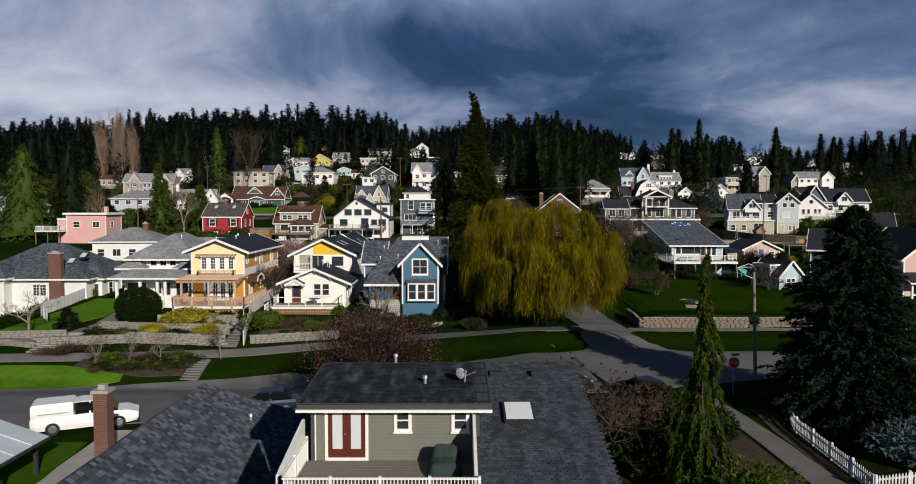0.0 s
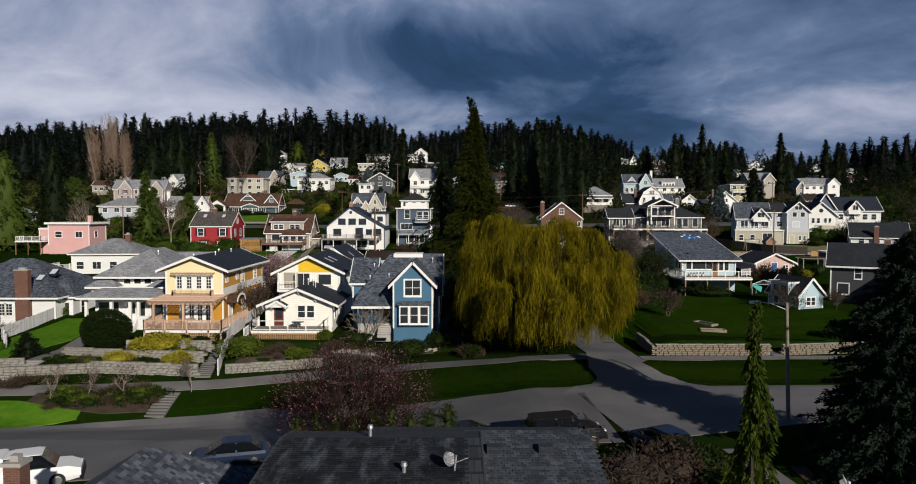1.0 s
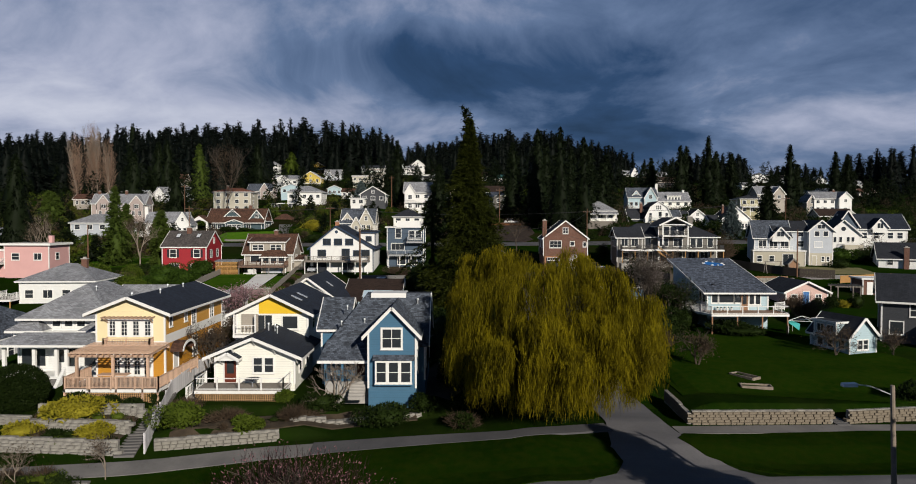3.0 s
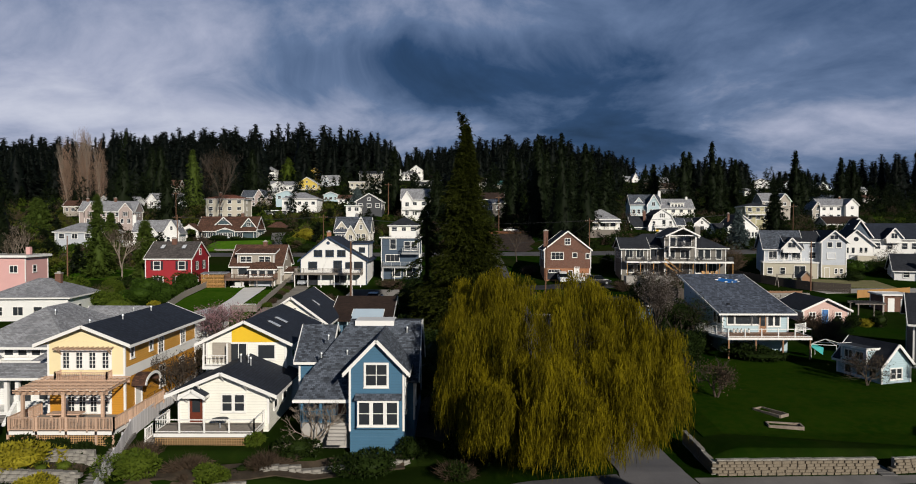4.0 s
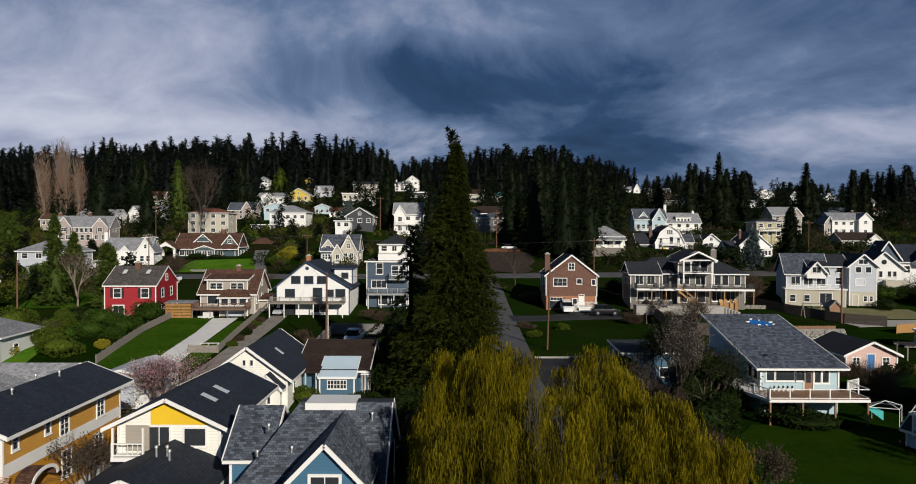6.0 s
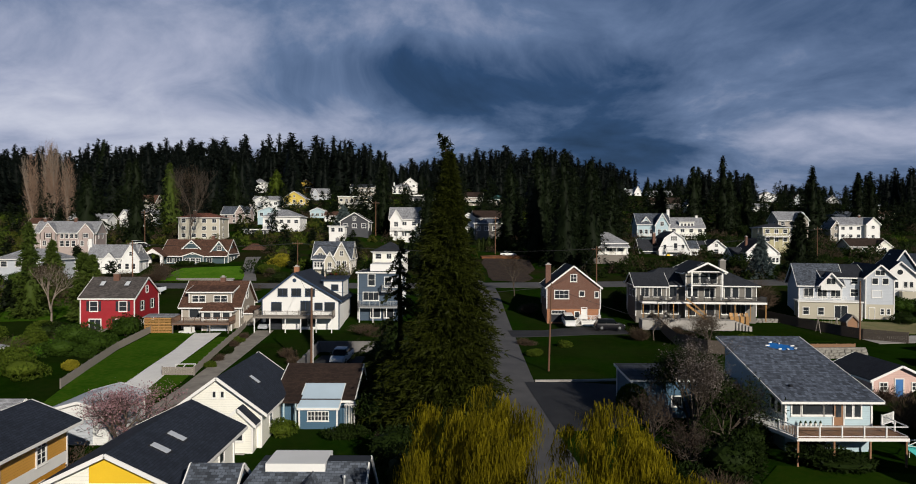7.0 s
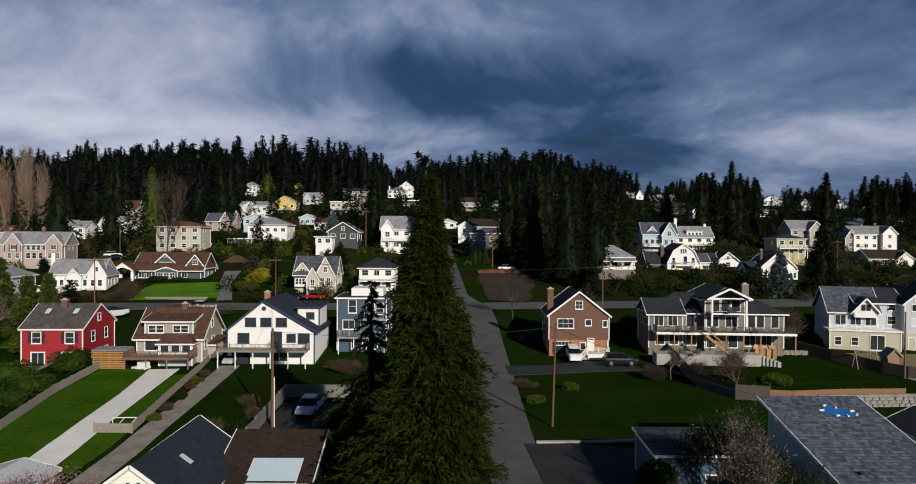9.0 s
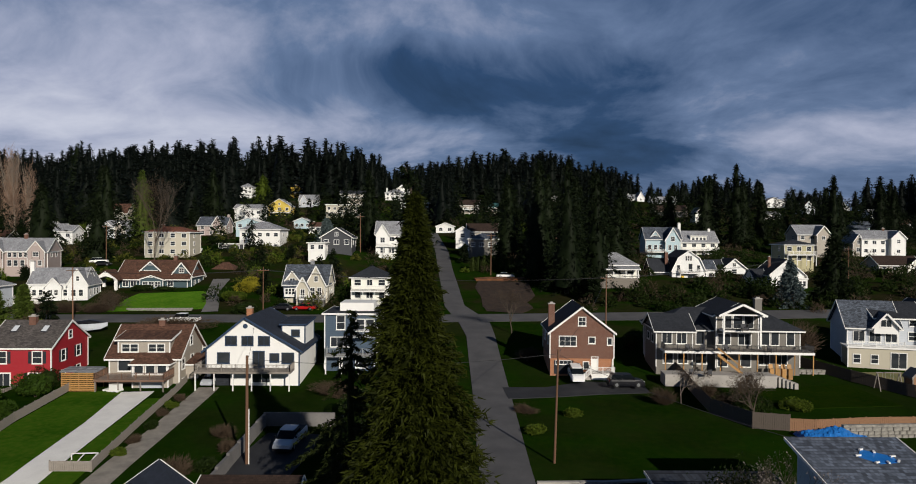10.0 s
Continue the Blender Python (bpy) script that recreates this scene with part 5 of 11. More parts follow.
def tan_house():
    h = thing("house", "greige house with brown roof, dormer and timber deck", "house", -36.2, 152, 7.2, 2)
    body(h, -4.6, 4.6, 1.5, 11, 0.0, 4.7, "gx", 3.6, W_TAN, R_BROWN, 0.5)
    body(h, -3.6, 3.2, 1.9, 6.5, 4.4, 6.9, "shed", 0.9, W_TAN, R_BROWN, 0.4, under=0.0)
    wins(h, "f", 1.9, (-2.6, -1.5, 0.9, 2.0), 5.3, 0.95, 0.95, nx=1, ny=2)
    body(h, -0.8, 3.8, -0.3, 1.6, 0.0, 4.3, "hip", 0.9, W_TAN, R_BROWN, 0.4)
    wins(h, "f", -0.3, (0.0, 1.5, 3.0), 2.75, 1.1, 1.2, nx=1, ny=1)
    win(h, "f", 1.5, -2.6, 2.8, 1.6, 1.3, 1, 1)
    wins(h, "r", 4.6, (3.0, 6.5), 2.8, 1.0, 1.3)
    win(h, "r", 4.6, 6.2, 5.6, 0.9, 1.1)
    win(h, "r", 4.6, 3.0, 0.6, 1.0, 0.8, 1, 1)
    deck(h, -4.9, 4.0, -2.3, 1.4, 2.3, GREYWOOD, wood("brown_railing", (0.16, 0.09, 0.06)), "flr", True, 2.3, 0.9, postm=GREYWOOD)
    Geo().box(0.0, -0.36, 0.0, 3.2, -0.3, 2.0).make("garage_door", W_PALEGREY, h)
    chimney(h, 0.6, 6.2, 7.8, 9.2, 0.8)
    body(h, 4.5, 6.2, 4.0, 8.0, 0.0, 3.2, "shed", 0.6, W_TAN, R_BROWN, 0.4)
    for i in range(6):
        Geo().box(4.7, 3.8 - 0.3 * i, -1.0, 6.0, 4.1 - 0.3 * i, 1.4 - 0.2 * i).make("step", CONCRETE, h)


def white_house():
    h = thing("house", "white gabled house with navy roof and front balcony", "house", -21.6, 153, 8.1)
    body(h, -6.2, 6.2, 0, 12, 0.0, 4.9, "gy", 4.2, WHITE, R_NAVY, 0.5, shade("navy_trim", (0.02, 0.04, 0.08), 0.5), ridge=0.42)
    blue = bpy.data.materials["navy_trim"]
    wins(h, "f", 0, (-2.9, -0.7, 1.5), 5.5, 1.4, 1.1, nx=2, ny=1, mat=blue, fw=0.1)
    wins(h, "f", 0, (-3.9, 4.7), 3.1, 1.5, 1.3, nx=1, ny=1, mat=blue, fw=0.1)
    win(h, "f", 0, 0.8, 2.6, 1.4, 2.0, 2, 1, mat=blue)
    win(h, "f", 0, 2.9, 3.3, 1.1, 1.0, 1, 1, mat=blue)
    g = Geo().tube((-1.0, -0.05, 8.0), (-1.0, 0.02, 8.0), 0.32, 0.32, 16).make("round_vent", blue, h)
    deck(h, -6.9, 5.6, -2.6, -0.02, 2.4, GREYWOOD, GREYWOOD, "flr", True, 2.6, 0.9, gap=0.16, postm=WHITE)
    Geo().box(-5.6, -0.05, 0.0, -3.0, 0.0, 2.0).make("garage_opening", R_DARK, h)
    win(h, "f", 0, 1.2, 0.5, 2.4, 1.4, 2, 1)
    chimney(h, -1.5, 3.8, 7.8, 10.2, 0.75, 0.7, BRICK_ORANGE)
    # side dormer with a flat roof
    body(h, 3.0, 6.2, 3.5, 9.5, 5.0, 7.8, "shed", 0.25, WHITE, R_NAVY, 0.3, blue, under=1.0)
    win(h, "f", 3.5, 4.9, 6.2, 1.0, 0.8, 1, 1, mat=blue)
    skylight(h, -4.2, 3.0, 4.9 + 2.0 * 0.86, 0.6, 0.9, 0.86, "x", GLASS)


def slate_house():
    h = thing("house", "slate-blue modern house with flat roofs and balconies", "house", -10.6, 160, 9.0)
    body(h, -2.7, 4.8, 0, 9, 0.0, 7.9, "flat", 0.2, W_SLATE, R_DARK, 0.35)
    win(h, "f", 0, -0.4, 5.8, 1.1, 1.9, 1, 2)
    win(h, "f", 0, -0.5, 3.3, 2.6, 1.3, 3, 1)
    wins(h, "f", 0, (2.4, 3.8), 5.6, 1.1, 1.6, nx=1, ny=2)
    deck(h, -2.4, 4.8, -1.8, -0.02, 2.3, GREYWOOD, METAL_GREY, "flr", True, 2.5, 0.95, gap=0.2, postm=WHITE)
    deck(h, 1.4, 4.8, -1.6, -0.02, 5.0, GREYWOOD, METAL_GREY, "flr", False, 0, 0.95, gap=0.2)
    wins(h, "f", 0, (0.3, 2.6), 0.3, 1.6, 1.9, nx=1, ny=1)
    Geo().box(-1.0, 3.0, 8.1, 4.0, 8.0, 9.3).make("roof_room", WHITE, h)
    wins(h, "r", 4.8, (2.5, 6.0), 3.2, 1.2, 1.3, nx=1, ny=1)


def brick_house():
    h = thing("house", "red brick gabled house with orange brick ground floor", "house", 23.4, 158, 8.7, -2)
    body(h, -4.5, 4.5, 0, 10, 2.4, 6.1, "gy", 3.5, BRICK, R_DARK, 0.3, under=0.0)
    Geo().box(-4.45, 0.04, -2.0, 4.45, 9.9, 2.4).make("ground_floor", BRICK_ORANGE, h)
    win(h, "f", 0, 0.0, 7.1, 0.95, 1.1, 2, 2)
    win(h, "f", 0, -2.0, 4.2, 2.3, 1.3, 3, 2)
    win(h, "f", 0, 1.4, 4.6, 0.8, 0.8, 1, 1)
    win(h, "r", 4.5, 2.0, 4.2, 1.2, 1.3)
    wins(h, "l", -4.5, (2.5, 6.5), 4.2, 1.2, 1.3)
    win(h, "f", 0.04, 0.6, 1.0, 0.7, 0.9, 1, 1)
    door(h, "f", 0.04, 1.8, 0.6, 0.85, 2.0, TRIM)
    win(h, "f", 0.0, 3.9, 4.4, 0.55, 0.9, 1, 1)
    Geo().box(-3.9, -0.05, 0.2, -1.2, 0.03, 2.1).make("garage_door", R_DARK, h)
    wins(h, "f", -0.05, (-2.6,), 1.6, 2.1, 0.5, nx=4, ny=1, fw=0.06)
    deck(h, 1.0, 4.3, -1.9, 0.02, 0.6, GREYWOOD, TRIM, "flr", False, 1.0, 0.9)
    Geo().box(1.1, -1.8, -1.0, 4.2, 0.0, 0.35).make("porch_base", TRIM, h)
    steps_to(h, 0.0, 1.0, -0.7, 0.6, 4, CONCRETE)
    railing(h, (1.0, -1.85), (0.0, -2.6), 0.6, 0.9, TRIM, drop=-0.7)
    chimney(h, -3.9, 4.0, 6.0, 9.9, 0.9, 0.7)
    Geo().box(4.25, -0.1, 0.0, 4.45, 0.1, 2.4).make("post", TRIM, h)


def grey_house():
    h = thing("house", "large warm-grey house with stacked decks and dark roof", "house", 44.9, 157.5, 9.8, -4)
    h.scale = (0.94, 0.94, 0.94)
    dk = W_GREY
    body(h, -11.0, 10.3, 2.0, 12, 0.0, 5.8, "hip", 2.6, dk, R_DARK, 0.6)
    body(h, -2.6, 3.6, 0.6, 10, 0.0, 8.2, "gy", 1.6, dk, R_DARK, 0.7)
    body(h, -11.4, -6.0, 1.0, 9.0, 0.0, 5.6, "gx", 2.0, dk, R_DARK, 0.5)
    # upper balcony under the centre gable
    deck(h, -2.2, 3.3, -1.6, 0.6, 6.0, GREYWOOD, TRIM, "", False, 0, 0.9)
    railing(h, (-2.1, -1.5), (3.2, -1.5), 6.0, 0.9, CABLE, 0.17, pw=0.06)
    for x in (-2.1, 3.2):
        Geo().box(x - 0.13, -1.55, 3.3, x + 0.13, -1.3, 8.6).make("post", TRIM, h)
    Geo().slab([(-3.0, -2.0, 8.25), (0.5, -2.0, 9.95), (0.5, 1.0, 9.95), (-3.0, 1.0, 8.25)][::-1], 0.18).slab([(4.0, -2.0, 8.25), (0.5, -2.0, 9.95), (0.5, 1.0, 9.95), (4.0, 1.0, 8.25)], 0.18).make("porch_roof", R_DARK, h)
    Geo().beam((-3.0, -2.0, 8.15), (0.5, -2.0, 9.85), 0.1, 0.3).beam((0.5, -2.0, 9.85), (4.0, -2.0, 8.15), 0.1, 0.3).box(-2.3, -1.6, 8.2, 3.4, -1.4, 8.4).make("fascia", TRIM, h)
    wins(h, "f", 0.6, (-1.0, 0.6, 2.2), 6.1, 1.3, 1.8, nx=1, ny=1)
    wins(h, "f", 0.6, (-1.4, 1.6), 3.6, 1.8, 1.6, nx=2, ny=1)
    wins(h, "f", 1.0, (-9.8, -7.6), 3.6, 1.4, 1.6, nx=2, ny=1)
    wins(h, "f", 2.0, (-4.6, 5.2, 6.6, 8.9), 3.4, 1.1, 1.9, nx=1, ny=1)
    deck(h, -10.9, 10.6, -2.4, 0.55, 3.0, GREYWOOD, TRIM, "", True, 3.0, 0.9, gap=0.17, th=0.35, postm=CEDAR_FRESH)
    for a, b in (((-10.8, -2.3), (10.5, -2.3)), ((-10.8, -2.3), (-10.8, 0.5)), ((10.5, -2.3), (10.5, 0.5))):
        railing(h, a, b, 3.0, 0.9, CABLE, 0.17, pw=0.06)
    wins(h, "f", 0.6, (-1.6, 1.8), 0.3, 1.4, 2.0, nx=1, ny=1, pane=GLASS)
    wins(h, "f", 2.0, (-4.4, 5.0, 7.6), 0.4, 1.6, 1.9, nx=2, ny=1)
    wins(h, "f", 1.0, (-9.6, -7.4), 0.6, 1.4, 1.5, nx=1, ny=1)
    wins(h, "l", -11.4, (3.5, 6.5), 3.5, 1.4, 1.1, nx=1, ny=1)
    for i in range(10):
        Geo().box(-3.6 + 0.35 * i, -3.6, 2.7 - 0.28 * i, -3.2 + 0.35 * i, -2.5, 2.75 - 0.28 * i).make("step", CEDAR_FRESH, h)
    Geo().beam((-3.6, -3.6, 3.7), (-0.1, -3.6, 0.9), 0.08, 0.2).make("stair_rail", CEDAR_FRESH, h)
    Geo().beam((-3.6, -3.6, 2.7), (-0.1, -3.6, 0.0), 0.08, 0.3).make("stringer", CEDAR_FRESH, h)
    chimney(h, 5.6, 6.5, 6.5, 10.2, 1.1, 0.9, W_GREY)
    Geo().box(-11.5, -5.4, -1.6, 4.0, -2.4, 0.1).make("terrace", CONCRETE, h)
    for i in range(6):
        Geo().box(4.1 + 0.45 * i, -4.6 - 0.25 * i, -1.6, 4.6 + 0.45 * i, -3.4 - 0.25 * i, 0.0 - 0.16 * i).make("terrace_step", CONCRETE, h)
    for x in (5.0, 5.9, 6.8, 7.7):
        Geo().box(x - 0.3, -1.2, -1.2, x + 0.3, -0.6, 0.35).slab([(x - 0.3, -0.66, 0.35), (x + 0.3, -0.66, 0.35), (x + 0.3, -0.5, 0.95), (x - 0.3, -0.5, 0.95)], 0.06, (0, 1, 0)).make("patio_bench", CEDAR_FRESH, h)


def right_houses():
    h = thing("house", "pale grey and cream house with gabled dormer and deck", "house", 70.0, 163, 9.0, -14)
    body(h, -5.0, 2.0, 1.5, 10, 0.0, 6.0, "gx", 3.4, W_PALEGREY, R_SLATE, 0.5)
    body(h, -5.6, 4.5, -1.0, 2.0, 0.0, 3.0, "flat", 0.2, plaster("cream_stucco", (0.46, 0.42, 0.33)), TRIM, 0.2)
    body(h, -1.6, 1.6, 0.6, 4.0, 5.4, 6.2, "gy", 1.8, TRIM, R_SLATE, 0.4, under=0.4)
    win(h, "f", 0.6, 0.0, 6.1, 1.4, 1.0, 2, 1)
    wins(h, "f", 1.5, (-3.4, -1.2, 1.0), 3.6, 1.5, 1.6, nx=2, ny=1)
    railing(h, (-5.5, -0.9), (2.0, -0.9), 3.2, 0.8, TRIM, 0.2)
    wins(h, "f", -1.0, (-4.4, -2.0), 0.8, 0.9, 1.2)
    win(h, "f", -1.0, 1.2, 0.2, 2.0, 2.2, 2, 1)
    t = thing("house", "tall white three-storey house with gabled front", "house", 78.2, 162.5, 8.9, -10)
    body(t, -2.3, 2.3, 0, 11, 0.0, 7.6, "gy", 2.0, W_PALEGREY, R_DARK, 0.5)
    body(t, -9.0, -2.0, 1.5, 10, 0.0, 7.4, "gx", 2.0, W_PALEGREY, R_DARK, 0.4)
    Geo().box(-2.34, -0.05, -2, 2.34, -0.003, 2.7).make("ground_floor", bpy.data.materials["cream_stucco"], t)
    win(t, "f", 0, -0.5, 4.0, 1.5, 1.1, 1, 1, pane=GLASS_PALE)
    wins(t, "f", 0, (-0.8, 0.9), 6.3, 0.9, 1.0, nx=1, ny=1)
    win(t, "f", 0, 0.0, 7.9, 1.5, 0.8, 2, 1)
    wins(t, "f", -0.05, (0.4, 1.4), 1.0, 0.5, 0.9, nx=1, ny=2)
    door(t, "f", -0.05, -1.3, 0.1, 0.85, 2.0, bpy.data.materials["cream_stucco"])
    wins(t, "f", 1.5, (-3.6, -6.4), 4.0, 1.2, 1.2)
    wins(t, "f", 1.5, (-3.6, -6.4), 6.2, 1.0, 0.9)
    w = thing("house", "white house with dark gables and black roof", "house", 91.0, 176, 10.2, -12)
    body(w, -4.0, 3.2, 0, 9, 0.0, 5.2, "gy", 3.2, WHITE, R_DARK, 0.5)
    body(w, 1.0, 14.0, 3.0, 12, 0.0, 6.6, "gx", 3.2, WHITE, R_NAVY, 0.5)
    body(w, -1.0, 3.5, 2.5, 9, 5.0, 7.2, "gy", 3.4, W_SLATE, R_NAVY, 0.4, under=0.0)
    body(w, 6.5, 9.5, 2.0, 6, 6.0, 7.0, "gy", 1.8, WHITE, R_NAVY, 0.4, under=0.5)
    Geo().tube((-0.4, -0.05, 6.4), (-0.4, 0.02, 6.4), 0.5, 0.5, 16).make("round_window", GLASS, w)
    wins(w, "f", 0, (-2.2, -1.0, 0.6, 1.6), 3.3, 0.6, 1.2, nx=1, ny=1)
    win(w, "f", 0, -1.6, 0.9, 1.6, 0.9, 2, 1)
    wins(w, "f", 3.0, (5.0, 7.5, 10.5, 12.5), 4.2, 1.1, 1.3)
    win(w, "f", 2.0, 8.0, 6.6, 1.2, 1.1, 2, 1)
    railing(w, (-0.5, -1.6), (3.2, -1.6), 2.7, 0.9, TRIM, 0.2)
    Geo().box(-0.6, -1.7, -2, 3.3, -0.03, 2.7).make("balcony_base", bpy.data.materials["cream_stucco"], w)


def yard_buildings():
    g = thing("garage", "low white garage with a pale flat-pitched roof", "garage", -29.3, 101.5, 5.4)
    body(g, -2.4, 2.6, 0, 7.0, 0.0, 2.9, "gy", 0.7, W_WHITE, plaster("pale_roof_membrane", (0.52, 0.54, 0.56)), 0.4)
    Geo().box(-1.3, -0.05, 0.0, 1.3, -0.004, 2.1).make("garage_door", W_PALEGREY, g)
    w = thing("wood_shed", "orange cedar wood shed with slatted walls", "shed", -43.2, 150.3, 7.5)
    Geo().slab([(-2.5, -0.2, 3.0), (2.3, -0.2, 3.0), (2.3, 2.2, 3.2), (-2.5, 2.2, 3.2)], 0.12).make("roof", R_GREY, w)
    for x in (-2.3, -0.1, 2.1):
        for y in (0.0, 2.0):
            Geo().box(x - 0.06, y - 0.06, -0.6, x + 0.06, y + 0.06, 3.0).make("post", CEDAR, w)
    for i in range(11):
        Geo().box(-2.35, -0.09, 0.1 + 0.25 * i, 2.15, -0.062, 0.28 + 0.25 * i).make("slat", CEDAR_FRESH, w)
    c = thing("utility_cart", "small white utility cart under the deck", "cart", -38.9, 150.4, 7.45, -15)
    Geo().box(-1.1, -0.6, 0.35, 1.1, 0.6, 0.75).box(-0.2, -0.55, 0.75, 1.0, 0.55, 1.45).make("body", WHITE, c)
    for x in (-0.7, 0.7):
        for y in (-0.62, 0.5):
            Geo().tube((x, y, 0.3), (x, y + 0.12, 0.3), 0.3, 0.3, 12).make("wheel", R_DARK, c)


def deck_furniture():
    """Chairs and pots on the decks of the grey and the pale blue house."""
    cloth = shade("dark_outdoor_cloth", (0.05, 0.05, 0.055), 0.8)
    for i, (x, y, z, turn) in enumerate(((37.6, 155.2, 12.66, 20), (39.4, 155.0, 12.66, -30), (42.8, 155.0, 12.66, 10), (45.2, 155.3, 15.48, 0), (48.6, 154.6, 12.66, 40), (36.9, 151.6, 9.95, 15), (39.0, 151.8, 9.95, 200))):
        c = thing("deck_chair", "dark outdoor armchair on the wooden deck", "chair", x, y, z, turn, "deck chairs")
        Geo().box(-0.32, -0.3, 0.30, 0.32, 0.3, 0.42).make("seat", cloth, c)
        Geo().slab([(-0.32, 0.28, 0.42), (0.32, 0.28, 0.42), (0.32, 0.42, 0.95), (-0.32, 0.42, 0.95)], 0.07, (0, 1, 0)).make("backrest", cloth, c)
        for sx in (-0.32, 0.32):
            Geo().box(sx - 0.04, -0.3, 0.55, sx + 0.04, 0.32, 0.60).make("armrest", cloth, c)
            for sy in (-0.28, 0.28):
                Geo().box(sx - 0.03, sy - 0.03, 0.0, sx + 0.03, sy + 0.03, 0.55).make("leg", cloth, c)
    g = thing("planter", "row of small white pots along the deck wall", "planter", 32.4, 99.6, 7.63)
    for i in range(5):
        Geo().tube((0.42 * i, 0, 0), (0.42 * i, 0, 0.3), 0.09, 0.14, 10).make("pot", TRIM, g)
        Geo().tube((0.42 * i, 0, 0.3), (0.42 * i, 0, 0.5), 0.11, 0.04, 8).make("plant", L_DARK, g)


def back_yards():
    """Sheds, a pergola and a low house behind the pink cottage."""
    s = thing("shed", "brown brick shed with a flat white roof", "shed", 66.6, 124.4, ground_z(66.6, 124.4), -8)
    body(s, -1.9, 1.9, 0, 4.2, 0.0, 2.4, "flat", 0.18, BRICK, TRIM, 0.25, under=0.8)
    win(s, "f", 0, 0.9, 1.0, 0.7, 0.8, 1, 1)
    Geo().box(-1.3, -0.05, 0.0, -0.4, -0.004, 2.0).make("door", TRIM, s)
    p = thing("pergola", "weathered timber pergola in the back garden", "pergola", 58.9, 118.2, ground_z(58.9, 118.2), -6)
    for x in (-1.6, 1.6):
        for y in (0.0, 2.4):
            Geo().box(x - 0.07, y - 0.07, -0.4, x + 0.07, y + 0.07, 2.2).make("post", GREYWOOD, p)
    for y in (0.0, 2.4):
        Geo().box(-2.0, y - 0.06, 2.2, 2.0, y + 0.06, 2.38).make("beam", GREYWOOD, p)
    for i in range(9):
        Geo().box(-1.8 + 0.45 * i - 0.03, -0.4, 2.38, -1.8 + 0.45 * i + 0.03, 2.8, 2.5).make("rafter", GREYWOOD, p)
    h = thing("house", "low white house with black roof and a brick chimney", "house", 94.5, 157.6, ground_z(94.5, 157.6), -24)
    body(h, -6.0, 5.0, 0, 8.0, 0.0, 2.3, "gx", 2.9, W_WHITE, R_DARK, 0.5)
    wins(h, "f", 0, (-4.0, -1.0, 2.6), 0.8, 1.0, 1.1)
    win(h, "l", -6.0, 4.0, 1.0, 1.0, 1.1)
    chimney(h, -1.2, -0.4, -0.8, 4.6, 0.9, 0.7)


back_yards()
deck_furniture()
yard_buildings()
red_house()
tan_house()
white_house()
slate_house()
brick_house()
grey_house()
right_houses()


# ---- houses further up the hill ----
HILL = []


